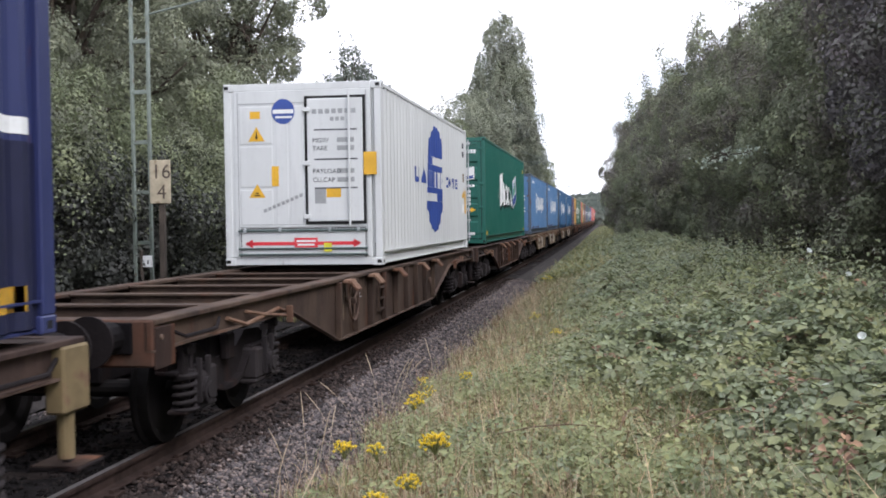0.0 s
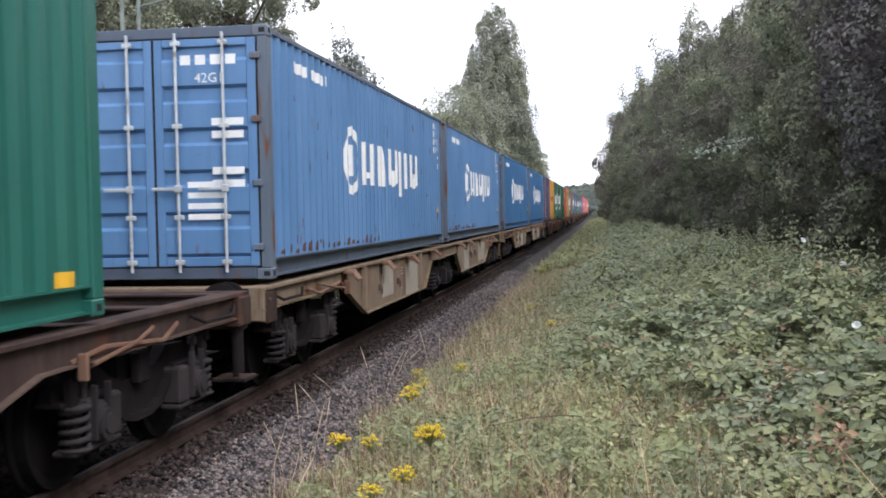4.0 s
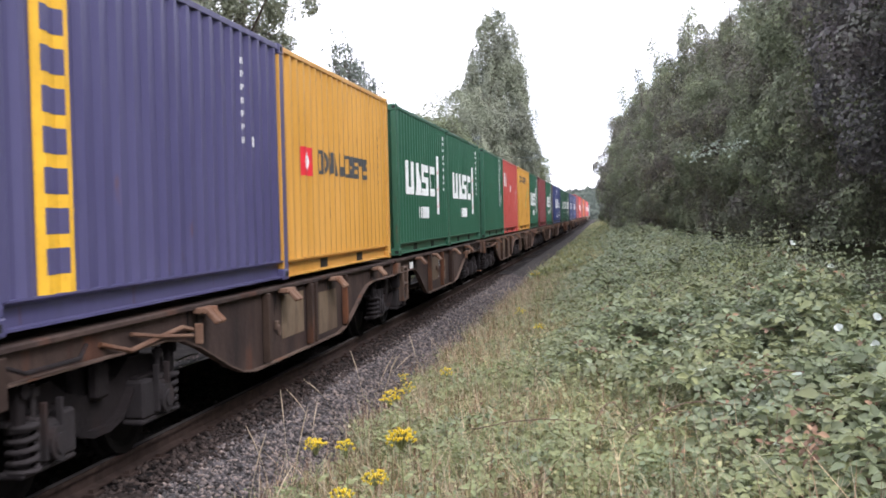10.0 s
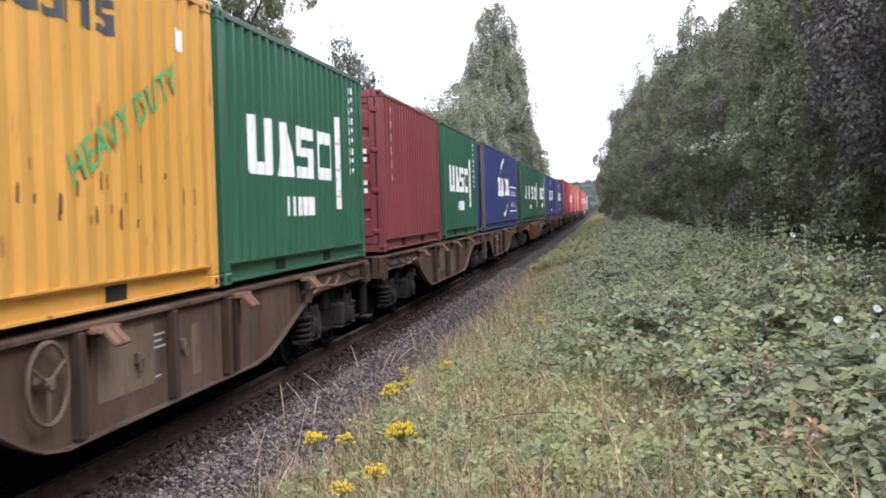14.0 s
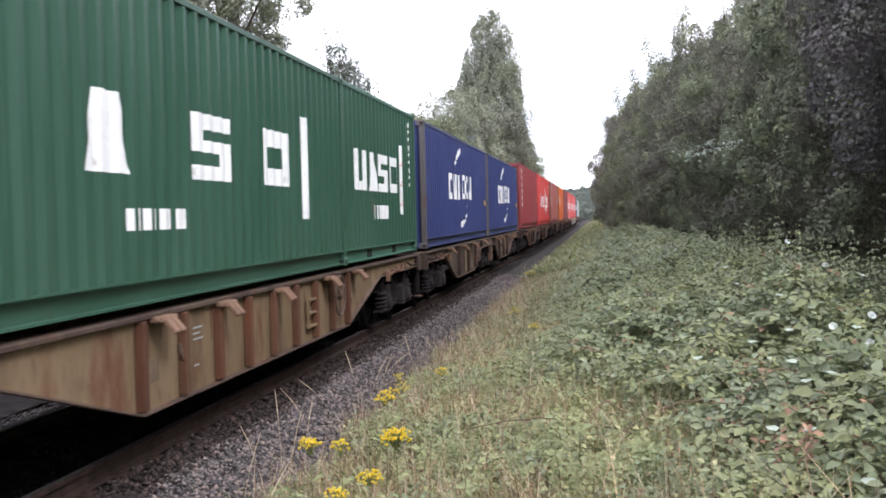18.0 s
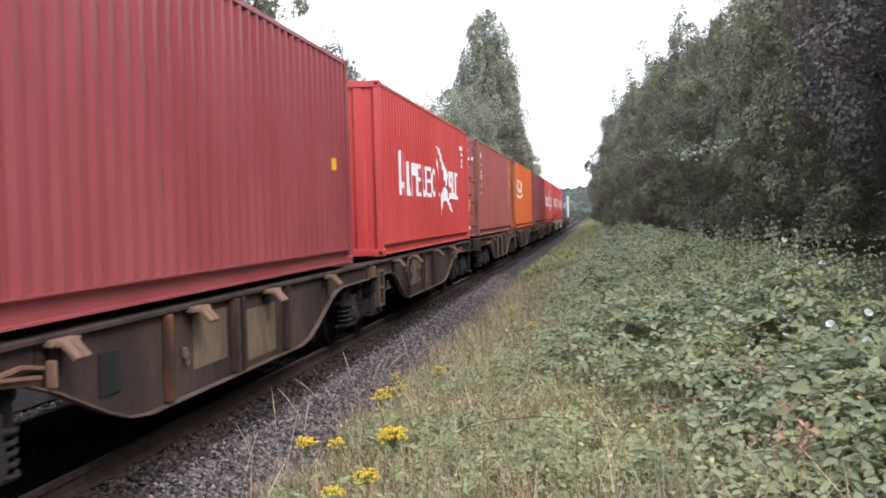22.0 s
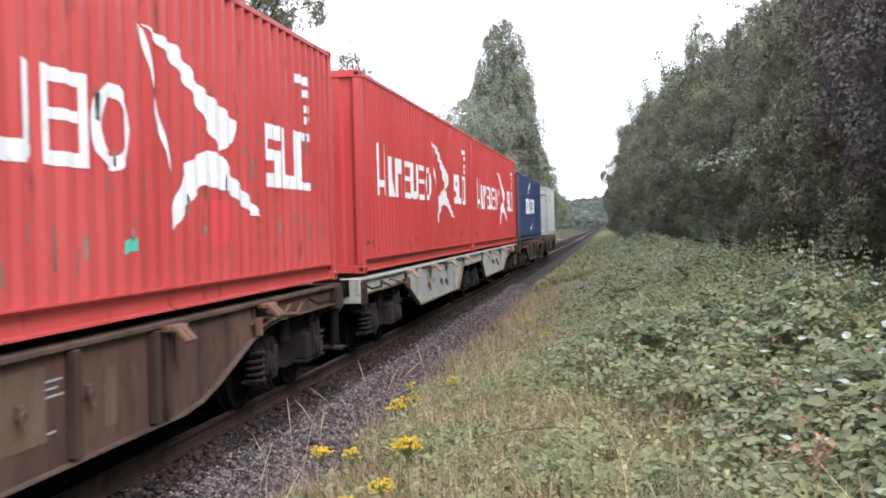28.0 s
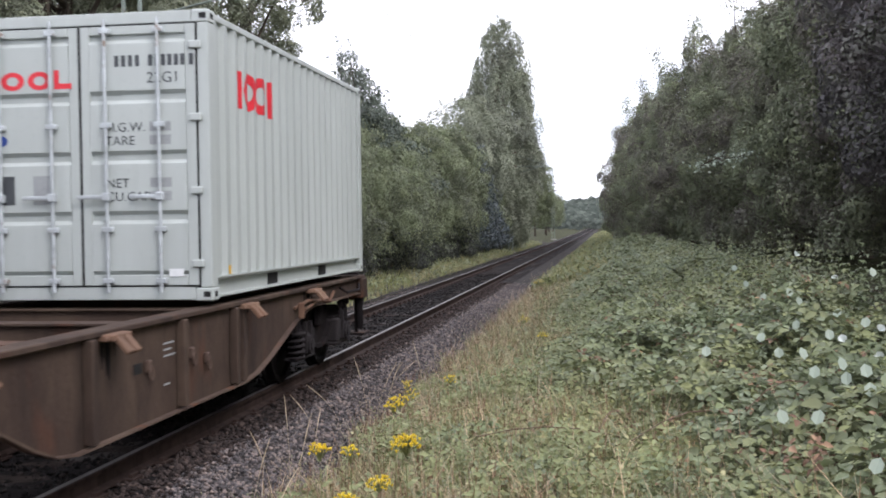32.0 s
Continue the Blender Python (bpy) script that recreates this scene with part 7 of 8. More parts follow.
def trefoils(n, ylo, yhi, power, size, material, name, label, xlo=-0.9, xhi=2.7, up=0.0, low=None):
    y = ylo + (yhi - ylo) * rng.random(n) ** power
    x = rng.uniform(xlo, xhi, n) - 0.006 * y
    ok = (x > -0.6 + 0.3 * np.sin(y * 0.9) + np.clip(12 - y, 0, 7) * 0.27 - np.clip(y - 12, 0, 20) * 0.03 + rng.normal(size=n) * 0.25) & (x < 2.35 + 0.35 * np.sin(y * 1.1) + np.clip(10 - y, 0, 3) * 0.3) if low is None else patchy(x, y, 5.3, 1.6) > 0.62
    ok &= (np.sin(x * 4.7 + 0.6 * y) * np.sin(y * 3.9 - x) + 0.7 * np.sin(x * 8.9 - y * 2.3) * np.sin(y * 7.1 + 1) > -0.48) | (rng.random(n) < 0.22)
    x, y = x[ok], y[ok]
    m = len(x)
    depth = rng.random(m) ** 2.2
    z = gz(x, y) + (bramble_top(x, y) if low is None else low) * (1 - 0.75 * depth) + rng.normal(size=m) * 0.05 + up
    base = np.stack([x, y, z], -1)
    tilt = np.stack([rng.normal(size=m) * 0.42, rng.normal(size=m) * 0.42 - 0.25, np.ones(m)], -1)
    tilt /= np.linalg.norm(tilt, axis=1, keepdims=True)
    s = size * rng.uniform(0.6, 1.35, m)
    ang = rng.uniform(0, math.tau, m)
    u = np.stack([np.cos(ang), np.sin(ang), np.zeros(m)], -1)
    u -= tilt * (u * tilt).sum(1, keepdims=True)
    w = np.cross(tilt, u)
    V, F = [], []
    for k, (da, sc) in enumerate(((0, 1.0), (1.9, 0.8), (-1.9, 0.8))):
        d = u * math.cos(da) + w * math.sin(da)
        e = np.cross(tilt, d)
        q = s[:, None] * sc
        o = base + d * q * 0.15
        droop = -tilt * q * 0.18
        V.append(np.stack([o, o + d * q * 0.38 + e * q * 0.36 + tilt * q * 0.08, o + d * q * 0.82 + e * q * 0.22, o + d * q * 1.1 + droop, o + d * q * 0.82 - e * q * 0.22, o + d * q * 0.38 - e * q * 0.36 + tilt * q * 0.08], 1))
    V = np.concatenate(V, 0)
    # two quads a leaflet, folded on the midrib
    f1 = np.array([(0, 3, 2, 1), (0, 5, 4, 3)])
    F = (f1[None] + 6 * np.arange(len(V))[:, None, None]).reshape(-1, 4)
    return tagged(new(name, from_arrays(name, V.reshape(-1, 3), F, material)), label, "bramble", kind="stuff")


trefoils(9500, 5.2, 24, 1.3, 0.066, L_BRAMBLE_YOUNG, "young_bramble", "yellow-green young bramble leaves in the thicket", up=0.03)
trefoils(9500, 5.0, 13, 1.1, 0.090, L_BRAMBLE, "broad_bramble", "broad grey-green bramble leaves in flat layers", xlo=-0.6, up=0.02)
trefoils(21000, 5.0, 22, 1.4, 0.064, L_BRAMBLE, "bramble_thicket", "low bramble thicket with grey-green leaves beside the path")
trefoils(22000, 20, 75, 1.4, 0.11, L_BRAMBLE, "bramble_bank", "bramble bank along the foot of the thorn trees", xlo=-1.2)
trefoils(1900, 5.2, 16, 1.3, 0.055, L_DEAD, "dead_bramble", "withered brown bramble leaves")
trefoils(11000, 4.8, 14, 1.2, 0.052, L_BRAMBLE_YOUNG, "bramble_runners", "bramble runners creeping through the verge grass", xlo=-2.3, xhi=2.0, low=0.26)
trefoils(420, 5.3, 8.5, 1.0, 0.050, L_DEAD, "withered_canes_patch", "patch of withered brown bramble under green leaves", xlo=0.9, xhi=2.0, low=0.42)
trefoils(26, 6.0, 22, 1.0, 0.055, L_BRAMBLE_PALE, "pale_bramble", "pale undersides of turned bramble leaves", xlo=0.8, up=0.05)
g = Geo()
for i in range(70):
    y = random.uniform(6, 22)
    x = random.uniform(0.0, 2.6)
    z = ground_z(x, y)
    hgt = float(bramble_top(np.array(x), np.array(y)))
    a = random.uniform(0, math.tau)
    ln = random.uniform(0.5, 1.3)
    g.tube([(x + math.cos(a) * ln * k / 5, y + math.sin(a) * ln * k / 5, z + hgt * (0.25 + 0.8 * math.sin(math.pi * (0.1 + 0.75 * k / 5)))) for k in range(6)], 0.0036, 4)
tagged(new("bramble_canes", g.mesh("bramble_canes", shader("cane", (0.16, 0.10, 0.07), rough=0.8, vary=0.3, scale=9))), "arching brown bramble canes", "bramble", kind="stuff")


# grass and dry stalks on the verge
def blades(n, area, hmin, hmax, width, material, name, label, bend=0.35, tussock=1):
    """Blades that stand in tussocks of a few, fanned out from one root."""
    x, y = area(n)
    k = (np.arange(n) // tussock) * tussock
    x, y = x[k] + rng.normal(size=n) * 0.022 * (tussock > 1), y[k] + rng.normal(size=n) * 0.022 * (tussock > 1)
    z = gz(x, y)
    h = rng.uniform(hmin, hmax, n) * np.where(tussock > 1, rng.uniform(0.6, 1.25, n)[k], 1.0)
    a = rng.uniform(0, math.tau, n)
    d = np.stack([np.cos(a), np.sin(a), np.zeros(n)], -1)
    e = np.stack([-np.sin(a), np.cos(a), np.zeros(n)], -1)
    lean = rng.uniform(0.05, bend, n)[:, None]
    p0 = np.stack([x, y, z - 0.03], -1)
    up = np.array([0, 0, 1.0])
    hh = h[:, None]
    p1 = p0 + up * hh * 0.55 + d * hh * lean * 0.4
    p2 = p0 + up * hh + d * hh * lean * 1.3
    w = width * rng.uniform(0.6, 1.4, n)[:, None]
    V = np.stack([p0 - e * w, p0 + e * w, p1 + e * w * 0.8, p1 - e * w * 0.8, p2 + e * w * 0.15, p2 - e * w * 0.15], 1)
    F = np.array([(0, 1, 2, 3), (3, 2, 4, 5)])[None] + 6 * np.arange(n)[:, None, None]
    return tagged(new(name, from_arrays(name, V.reshape(-1, 3), F.reshape(-1, 4), material)), label, "grass", kind="stuff")


def verge(n, seed=0.0, k=1.0):
    y = 4.6 + 36 * rng.random(n * 2) ** 1.7
    x = TRACK_X + 2.25 + (0.2 * np.sin(y * 2.1)) + rng.random(n * 2) ** 0.9 * (2.6 + np.clip(10 - y, 0, 5) * 0.75)
    keep = np.flatnonzero(rng.random(n * 2) < patchy(x, y, seed, k))[:n]
    keep = keep if len(keep) == n else np.concatenate([keep, rng.integers(0, 2 * n, n - len(keep))])
    return x[keep], y[keep]


def edge(n, seed, k):
    """Mostly the strip next to the ballast."""
    x, y = verge(n, seed, k)
    left = TRACK_X + 2.25 + 0.2 * np.sin(y * 2.1)
    return left + (x - left) * rng.random(n) ** 0.8, y


def far_verge(n):
    y = 34 + 160 * rng.random(n) ** 1.7
    x = TRACK_X - BEND * y * y / 2 + 2.3 + rng.random(n) * 2.6
    return x, y


def left_verge(n):
    y = 24 + 95 * rng.random(n) ** 1.2
    x = TRACK_X - BEND * y * y / 2 - 2.4 - rng.random(n) * 2.4
    return x, y


def ballast_edge(n):
    """Scattered weeds on the shoulder of the ballast, thinning towards the rail."""
    y = 4.8 + 34 * rng.random(n) ** 1.6
    return TRACK_X + 2.62 - 0.95 * rng.random(n) ** 2.2 + 0.18 * np.sin(y * 1.3), y


blades(78000, lambda n: verge(n, 0.0, 0.8), 0.06, 0.27, 0.0030, L_GRASS, "verge_grass", "short dry and green grass tussocks on the verge", 1.25, 6)
blades(24000, lambda n: verge(n, 3.3, 1.2), 0.10, 0.36, 0.0034, L_BRAMBLE_YOUNG, "green_grass", "fresh green grass tussocks on the verge", 1.0, 7)
blades(12500, lambda n: edge(n, 1.7, 2.0), 0.16, 0.48, 0.0022, L_STRAW, "dry_grass", "straw-coloured dry grass stalks", 0.95, 4)
blades(10000, lambda n: edge(n, 4.1, 3.0), 0.14, 0.46, 0.0032, L_DEAD, "russet_stalks", "russet dead dock and sorrel stalks", 0.45, 3)
blades(5200, ballast_edge, 0.05, 0.24, 0.0028, L_GRASS, "ballast_grass", "thin grass growing through the edge of the ballast", 1.1, 8)
blades(15000, far_verge, 0.2, 0.6, 0.012, L_GRASS, "far_grass", "yellowing grass strip along the far track")
blades(14000, left_verge, 0.15, 0.5, 0.009, L_GRASS, "left_grass", "green grass strip between track and hedge")


def low_leaves(n, area, size, hmax, material, name, label):
    x, y = area(n)
    z = gz(x, y) + rng.random(n) * hmax
    v, f = leaf_arrays(np.stack([x, y, z], -1), np.stack([rng.normal(size=n) * 0.5, rng.normal(size=n) * 0.5 - 0.2, np.ones(n)], -1), size * rng.uniform(0.5, 1.4, n), 0.7)
    return tagged(new(name, from_arrays(name, v, f, material)), label, "weeds", kind="stuff")


low_leaves(26000, lambda n: verge(n, 0.8, 1.8), 0.040, 0.25, L_BRAMBLE_WARM, "young_weeds", "yellow-green weed leaves among the grass")
low_leaves(26000, lambda n: verge(n, 2.9, 1.8), 0.046, 0.25, L_BRAMBLE, "verge_weeds", "small green weeds among the grass")
low_leaves(3200, ballast_edge, 0.04, 0.16, L_BRAMBLE, "ballast_weeds", "small green weeds among the ballast stones")
low_leaves(6500, lambda n: verge(n, 4.1, 2.0), 0.045, 0.2, L_DEAD, "verge_litter", "dead brown leaves and stems among the grass")
low_leaves(9000, far_verge, 0.13, 0.45, L_BRAMBLE, "far_weeds", "green weeds along the far verge")
low_leaves(7000, left_verge, 0.12, 0.35, L_SCRUB, "left_weeds", "green weeds at the foot of the hedge")

# tall single stalks at the edge of the ballast
for i in range(15):
    y = 6.2 + 9 * random.random() ** 1.3
    x = TRACK_X + 1.85 + 0.85 * random.random()
    g = Geo()
    h = random.uniform(0.45, 0.85)
    a, ln = random.uniform(0, math.tau), random.uniform(0.08, 0.55)
    pts = [(math.cos(a) * ln * (k / 6) ** 2, math.sin(a) * ln * (k / 6) ** 2, h * k / 6) for k in range(7)]
    t = thing("dry_stalk", "tall dry grass stalk with a seed head on the ballast edge", "plant", "dry stalks", pose(x, y, ground_z(x, y) + 0.1))
    part("stem", g.tube(pts, 0.0013, 4), L_STRAW, t)
    hd = Geo().tube([pts[4], pts[5], pts[6]], [0.002, 0.0042, 0.0015], 6)
    part("seed_head", hd, L_STRAW, t)


# ragwort
def ragwort(x, y, top, heads, spread=0.09):
    z0 = ground_z(x, y)
    h = top - z0
    t = thing("ragwort", "yellow-flowering ragwort plant on the verge", "flower", "ragwort plants", pose(x, y, z0))
    g = Geo().tube([(0, 0, -0.02), (0.01, 0.01, h * 0.5), (0, 0, h * 0.86)], [0.0045, 0.0035, 0.0025], 5)
    lf = Geo()
    for i in range(12):
        a, z = i * 2.4, h * (0.12 + 0.055 * i)
        d = Vector((math.cos(a), math.sin(a), 0.25))
        e = Vector((-math.sin(a), math.cos(a), 0))
        o = Vector((0, 0, z))
        for k in range(4):
            c0 = o + d * (0.025 + 0.022 * k)
            lf.add([c0, c0 + e * 0.022 + d * 0.012, c0 + d * 0.03, c0 - e * 0.022 + d * 0.012], [(0, 1, 2, 3)])
    petals = Geo()
    for i in range(heads):
        r, a = spread * 1.15 * math.sqrt((i + 0.5) / heads), i * 2.4 + random.uniform(-0.3, 0.3)
        c0 = Vector((r * math.cos(a), r * math.sin(a), h + random.uniform(-0.030, 0.022) - r * r * 5.0))
        g.tube([(0, 0, h * 0.90), tuple(c0 * 0.5 + Vector((0, 0, h * 0.465))), tuple(c0)], 0.0012, 4)
        for k in range(9):
            b0 = k * math.tau / 9 + i
            d = Vector((math.cos(b0), math.sin(b0), 0.12 + 0.2 * random.random()))
            e = Vector((-math.sin(b0), math.cos(b0), 0)) * 0.0035
            petals.add([c0, c0 + d * 0.006 + e, c0 + d * 0.013, c0 + d * 0.006 - e], [(0, 1, 2, 3)])
        petals.cyl(c0 - Vector((0, 0, 0.006)), c0 + Vector((0, 0, 0.006)), 0.005, 6, 0.003)
    part("stem", g, L_RAGLEAF, t)
    part("leaves", lf, L_RAGLEAF, t)
    part("flower_head", petals, M_PETAL, t, "cluster of small bright yellow flowers")["kind"] = "stuff"


for x, y, z, hd, sp in ((-0.95, 5.13, 0.86, 42, 0.065), (-1.09, 5.17, 0.66, 24, 0.055), (-1.55, 5.8, 0.68, 26, 0.055), (-1.37, 9.46, 0.55, 14, 0.05), (-0.69, 11.45, 0.73, 12, 0.05), (-1.42, 7.2, 0.70, 22, 0.06), (-1.32, 5.55, 0.72, 14, 0.045),
                        (-1.2, 4.95, 0.62, 16, 0.05), (-1.55, 8.6, 0.55, 8, 0.05), (-1.72, 9.3, 0.52, 8, 0.04), (-1.05, 13.5, 0.72, 10, 0.06), (-1.15, 18, 0.95, 14, 0.08), (-1.45, 7.6, 0.66, 12, 0.05)):
    ragwort(x, y, z, int(hd * 1.5), sp)

# upright nettle shoots where the brambles meet the trees
V, F = [], []
for i in range(190):
    y = random.uniform(9.5, 24)
    x = random.uniform(1.35, 2.75)
    z = ground_z(x, y) + float(bramble_top(np.array(x), np.array(y))) * 0.7
    h = random.uniform(0.3, 0.75)
    for k in range(9):
        zz = z + h * (0.15 + 0.85 * k / 8)
        for side in (0, math.pi):
            a = k * 1.57 + side + i
            ln = 0.09 * (1.15 - 0.6 * k / 8)
            d, e = (math.cos(a), math.sin(a)), (-math.sin(a), math.cos(a))
            o = len(V)
            V += [(x, y, zz), (x + d[0] * ln * 0.5 + e[0] * ln * 0.3, y + d[1] * ln * 0.5 + e[1] * ln * 0.3, zz + 0.015), (x + d[0] * ln, y + d[1] * ln, zz - 0.02), (x + d[0] * ln * 0.5 - e[0] * ln * 0.3, y + d[1] * ln * 0.5 - e[1] * ln * 0.3, zz + 0.015)]
            F.append((o, o + 1, o + 2, o + 3))
tagged(new("nettles", from_arrays("nettles", np.array(V), np.array(F), L_BRAMBLE)), "upright nettle shoots at the foot of the trees", "weeds", kind="stuff")

# a pale leafy spray that hangs out of the thorn trees
sp = thing("leafy_spray", "pale green leafy branch hanging out of the thorn trees", "branch", "", pose(2.55, 25, 3.05))
g = Geo()
pts = [(-0.6 + 0.16 * k, 0.0, 0.06 * math.sin(k * 0.9) + 0.05 * k) for k in range(7)]
part("twig", g.tube(pts, 0.012, 5), M_BARK, sp)
q = np.array([pts[i] for i in rng.integers(0, 7, 170)]) + rng.normal(size=(170, 3)) * np.array([0.14, 0.12, 0.07])
v, f = leaf_arrays(q, rng.normal(size=(170, 3)) + np.array([0, -0.6, 0.8]), 0.075 * rng.uniform(0.6, 1.4, 170), 0.6)
part("foliage", from_arrays("foliage", v, f, L_BRAMBLE_PALE), None, sp)["kind"] = "stuff"

# bramble leaves that the wind of the train turns to show their pale backs
lf = Geo().add([(0, 0, 0), (0.026, 0.016, 0.004), (0.025, 0.048, 0.002), (0, 0.068, -0.006), (-0.025, 0.048, 0.002), (-0.026, 0.016, 0.004)], [(0, 1, 2, 3), (0, 3, 4, 5)])
lf.move(Matrix.Diagonal((1.2, 1.2, 1.2, 1)))
lf_mesh = lf.mesh("bramble_leaf", L_BRAMBLE_PALE)
turned = []
for x, y, z in ((1.32, 10.03, 1.08), (1.53, 13.06, 1.03), (1.39, 8.68, 0.96), (1.22, 8.33, 0.79), (1.22, 7.26, 0.91), (1.77, 9.17, 1.01), (1.79, 8.24, 1.02), (1.34, 6.67, 0.92), (1.32, 6.48, 0.86), (1.2, 6.83, 0.85), (1.38, 6.19, 0.84),
                (1.03, 5.79, 0.76), (1.12, 8.68, 0.87), (2.12, 9.45, 1.32), (1.52, 9.78, 1.14), (0.67, 7.98, 0.84), (1.56, 9.58, 1.08), (1.15, 5.08, 0.67), (0.91, 6.02, 0.72), (1.47, 13.66, 1.19), (1.42, 6.44, 0.91), (1.56, 8.26, 0.93)):
    ob = new("bramble_leaf", lf_mesh)
    tagged(ob, "pale underside of a bramble leaf turned by wind", "leaf", "wind-turned leaves")
    turned.append((ob, x, y, z, random.uniform(-40, 40), random.uniform(0, 6)))

# white bindweed blooms in the brambles
bl = Geo()
for k in range(5):
    a0, a1 = k * math.tau / 5, (k + 1) * math.tau / 5
    bl.add([(0, 0, -0.03), (0.035 * math.cos(a0), 0.035 * math.sin(a0), 0.01), (0.035 * math.cos((a0 + a1) / 2), 0.035 * math.sin((a0 + a1) / 2), 0.014), (0.035 * math.cos(a1), 0.035 * math.sin(a1), 0.01)], [(0, 1, 2), (0, 2, 3)])
bl_mesh = bl.mesh("bindweed_bloom", M_BLOOM)
for x, y, z in ((2.15, 13.46, 1.46), (2.3, 12.0, 1.25), (1.75, 8.8, 0.95), (1.9, 8.3, 0.88), (1.6, 8.1, 0.8), (2.05, 8.9, 1.02), (1.45, 9.4, 0.95), (1.85, 7.5, 0.72)):
    ob = new("bindweed_bloom", bl_mesh)
    ob.matrix_basis = pose(x, y, z, 50, 0, random.uniform(-40, 40))
    tagged(ob, "white bindweed bloom among the bramble leaves", "flower", "bindweed blooms")


# ---- line-side things ----
def mast(x, y):
    z0 = ground_z(x, y)
    t = thing("lattice_mast", "grey-green steel lattice mast beside the track", "mast", "catenary masts", pose(x, y, z0))
    H = 8.6
    for dx in (-0.155, 0.155):
        part("leg", Geo().box(dx - 0.026, dx + 0.026, -0.04, 0.04, -0.2, H, 0.006), M_MAST, t)
    for i in range(9):
        z = 0.9 + 0.9 * i
        part("batten", Geo().box(-0.129, 0.129, -0.03, 0.03, z, z + 0.07, 0.005), M_MAST, t)
    part("footing", Geo().box(-0.35, 0.35, -0.3, 0.3, -0.5, 0.12, 0.03), shader("concrete", (0.33, 0.32, 0.30), rough=0.9, vary=0.2, scale=5, bump=0.4), t)
    reach = axis_x(y) - x
    part("cantilever", Geo().cyl((0.1, 0, 6.6), (reach + 0.2, 0, 6.5), 0.025, 8).cyl((0.1, 0, 7.6), (reach, 0, 6.6), 0.02, 8).cyl((0.1, 0, 5.9), (reach * 0.8, 0, 6.5), 0.02, 8), M_MAST, t)
    for z in (6.6, 7.6):
        part("insulator", Geo().cyl((0.18, 0, z), (0.5, 0, z - 0.02), 0.06, 10), shader("insulator_brown", (0.12, 0.05, 0.035), rough=0.25), t)
    return t


mast(axis_x(19) - 3.74, 19)
mast(axis_x(84) - 2.75, 84)
mast(axis_x(150) - 2.75, 150)
mast(axis_x(-48) - 2.75, -48)
for z, r in ((6.42, 0.006), (7.3, 0.005)):
    ys = [-48, 19, 84, 150, 216, 300]
    pts = []
    for a, b in zip(ys[:-1], ys[1:]):
        for k in range(12):
            f = k / 12
            y = a + (b - a) * f
            pts.append((axis_x(y), y, z - (0.7 if z > 7 else 0.02) * 4 * f * (1 - f)))
    tagged(new("contact_wire" if z < 7 else "messenger_wire", Geo().tube(pts, r, 5).mesh("wire", M_WIRE)), "thin overhead line wire above the track", "wire")

x, y = axis_x(18.5) - 3.19, 18.5
z0 = ground_z(x, y)
t = thing("kilometre_sign", "weathered cream board with dark numerals on a post", "sign", "", pose(x, y, z0))
part("post", Geo().box(-0.05, 0.05, 0.02, 0.12, -0.3, 2.62, 0.01), M_WOODPOST, t)
part("board", Geo().box(-0.19, 0.19, -0.015, 0.015, 2.58, 3.34, 0.01), M_SIGN, t, "cream board")
for body, px, pz in (("16", -0.155, 3.02), ("4", -0.06, 2.66)):
    cu = bpy.data.curves.new("numerals", "FONT")
    cu.body, cu.size, cu.resolution_u = body, 0.36, 3
    tmp = bpy.data.objects.new("numerals", cu)
    scene.collection.objects.link(tmp)
    me = bpy.data.meshes.new_from_object(tmp.evaluated_get(bpy.context.evaluated_depsgraph_get()))
    bpy.data.objects.remove(tmp)
    me.materials.clear()
    me.materials.append(shader("numeral_brown", (0.10, 0.075, 0.06), rough=0.8, vary=0.3, scale=12))
    nb = new("numerals", me)
    nb.parent = t
    nb.matrix_basis = Matrix.Translation((px, -0.019, pz)) @ pose(0, 0, 0, 90, 0, 0)
x, y = axis_x(18.4) - 3.44, 18.4
t = thing("marker_plate", "small white plate on a low post", "sign", "", pose(x, y, ground_z(x, y)))
part("post", Geo().box(-0.11, -0.06, 0, 0.05, -0.2, 1.75, 0.006), M_WOODPOST, t)
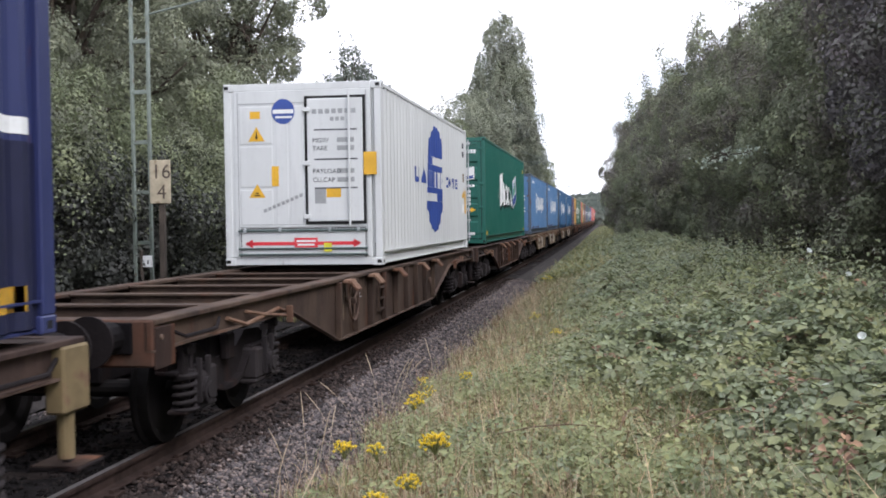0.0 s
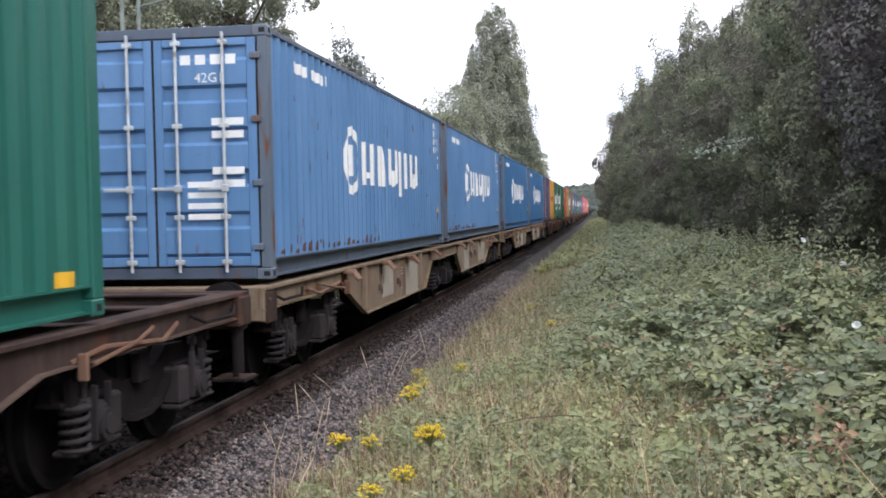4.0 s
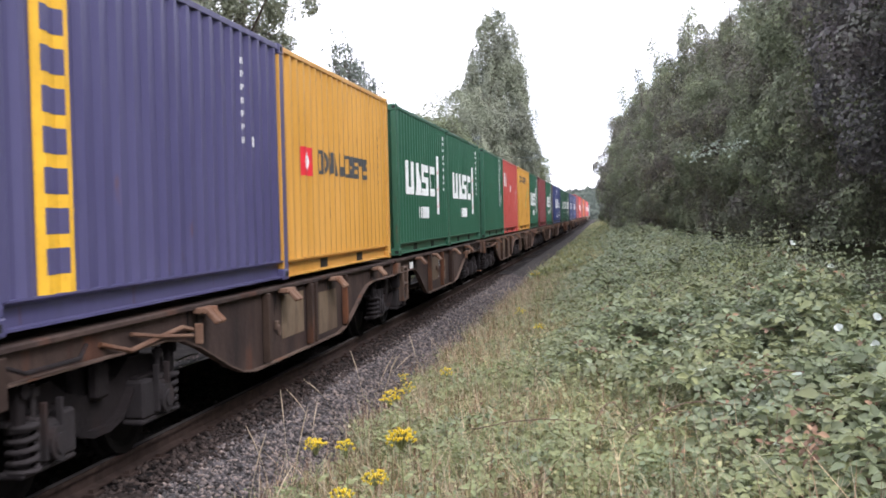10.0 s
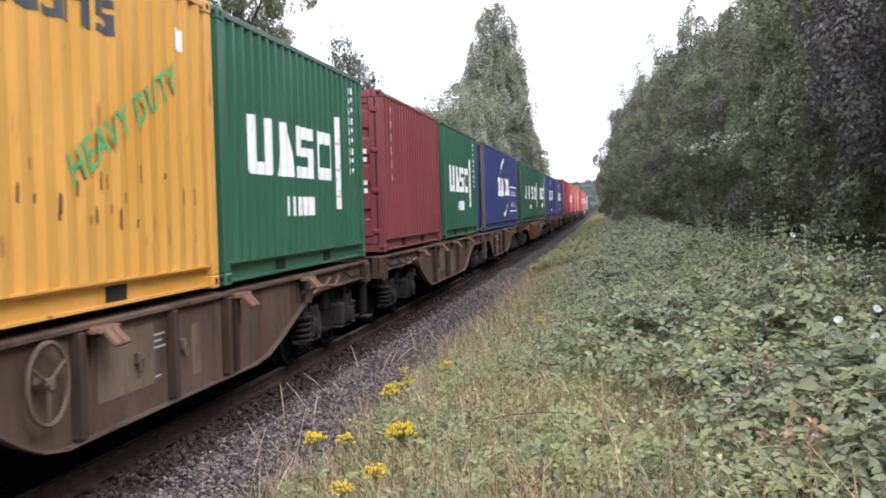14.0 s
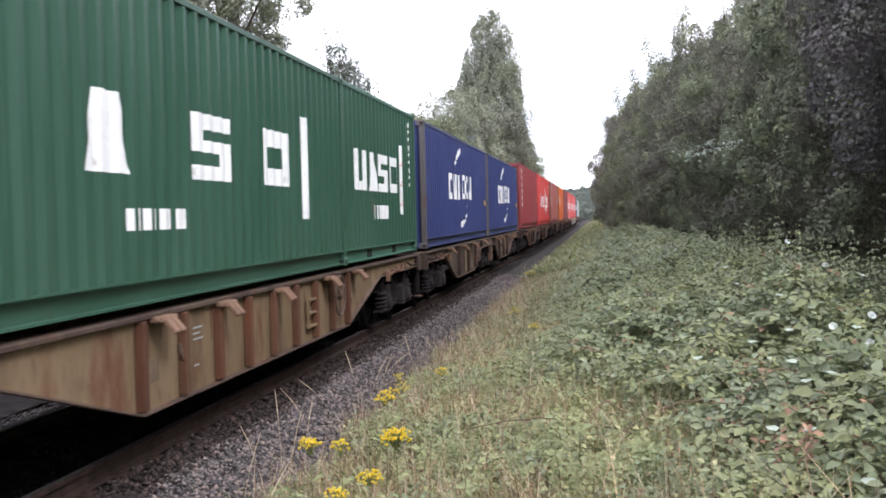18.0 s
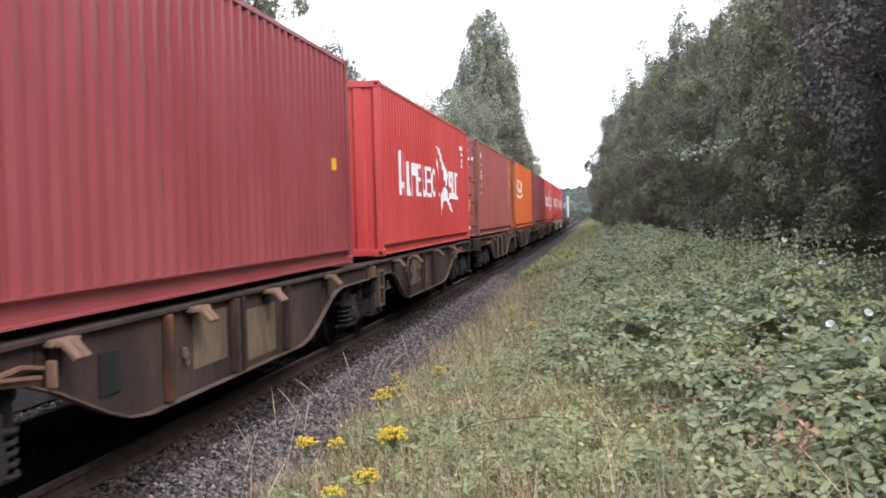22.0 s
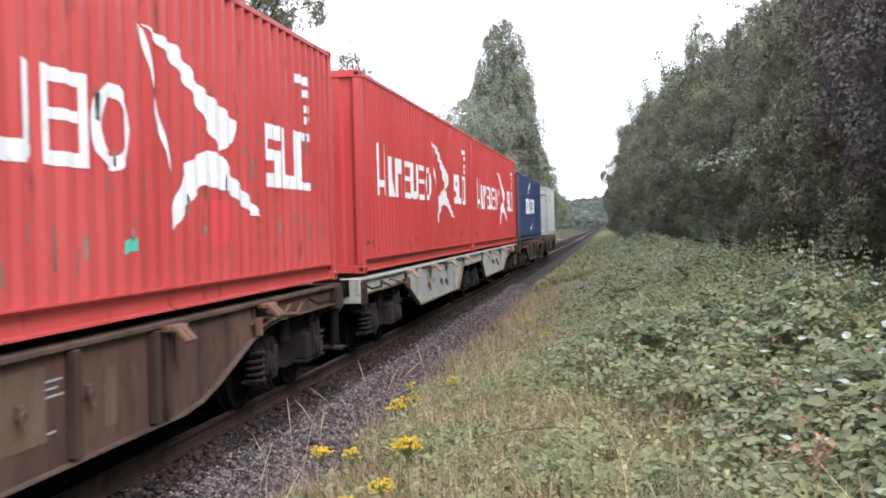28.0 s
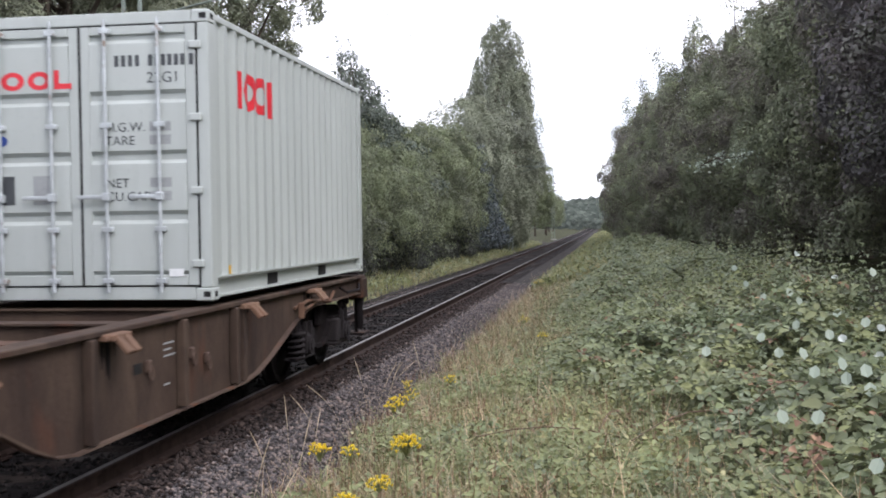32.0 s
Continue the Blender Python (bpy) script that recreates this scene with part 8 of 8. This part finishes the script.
part("plate", Geo().box(-0.055, 0.12, -0.01, 0.01, 1.45, 1.65, 0.006), M_WHITE, t)
part("plate_mark", Geo().box(0.03, 0.055, -0.0135, -0.0105, 1.50, 1.57), M_MARK_DARK, t)
x, y = axis_x(235) + 5.2, 235
t = thing("trackside_cabinet", "small white cabinet at the far crossing", "cabinet", "", pose(x, y, ground_z(x, y)))
part("body", Geo().box(-0.5, 0.5, -0.3, 0.3, 0, 1.5, 0.03), M_WHITE, t)
part("lid", Geo().box(-0.55, 0.55, -0.35, 0.35, 1.5, 1.58, 0.02), M_MARK_GREY, t)


# ---- movement of the train ----
def leaf_rows(x, y, z, spin, ph):
    """Edge-on in still air, then lifted towards the viewer as the train's wind grows."""
    rows = []
    for t, lift in ((0, -6), (6, -4), (12, 2), (15, 4), (17, 22), (19, 4), (23, 5), (26, 10), (28.5, 16), (29.3, 26), (30.2, 58), (31.1, 80), (32, 72)):
        rows.append((t, pose(x, y, z - 0.10 + 0.17 * min(1.0, max(0.0, lift / 30)), lift + 5 * math.sin(t * 1.7 + ph), 12 * math.sin(t + ph), spin)))
    return rows


def motions():
    times = [0, 1, 2, 4, 6, 8, 10, 12, 14, 16, 18, 20, 22, 24, 26, 28, 30, 31, 32]
    for item in walkers:
        ob, s, z = item if len(item) == 3 else (*item, 0.0)
        walk(ob, [(t, on_line(s - travelled(t), z)) for t in times])
    for ob, x, y, z, spin, ph in turned:
        walk(ob, leaf_rows(x, y, z, spin, ph))
    # wheels roll with the way run: a row for every sixth of a turn; alike wheelsets share one track of keys
    roll, spots = [], [0.0]
    while spots[-1] < 32:
        t = spots[-1]
        spots.append(min(32.0, t + 0.48 / (travelled(t + 0.5) - travelled(t - 0.5))))
    for ay, sets in turning.items():
        walk(sets[0], [(t, pose(0, ay, 0.46, math.degrees(travelled(t) / 0.46) % 360, 0, 0)) for t in spots])
        keys = sets[0].animation_data
        for ob in sets[1:]:
            ob.rotation_mode = "QUATERNION"
            ob.animation_data_create()
            ob.animation_data.action = keys.action
            ob.animation_data.action_slot = keys.action_slot


motions()
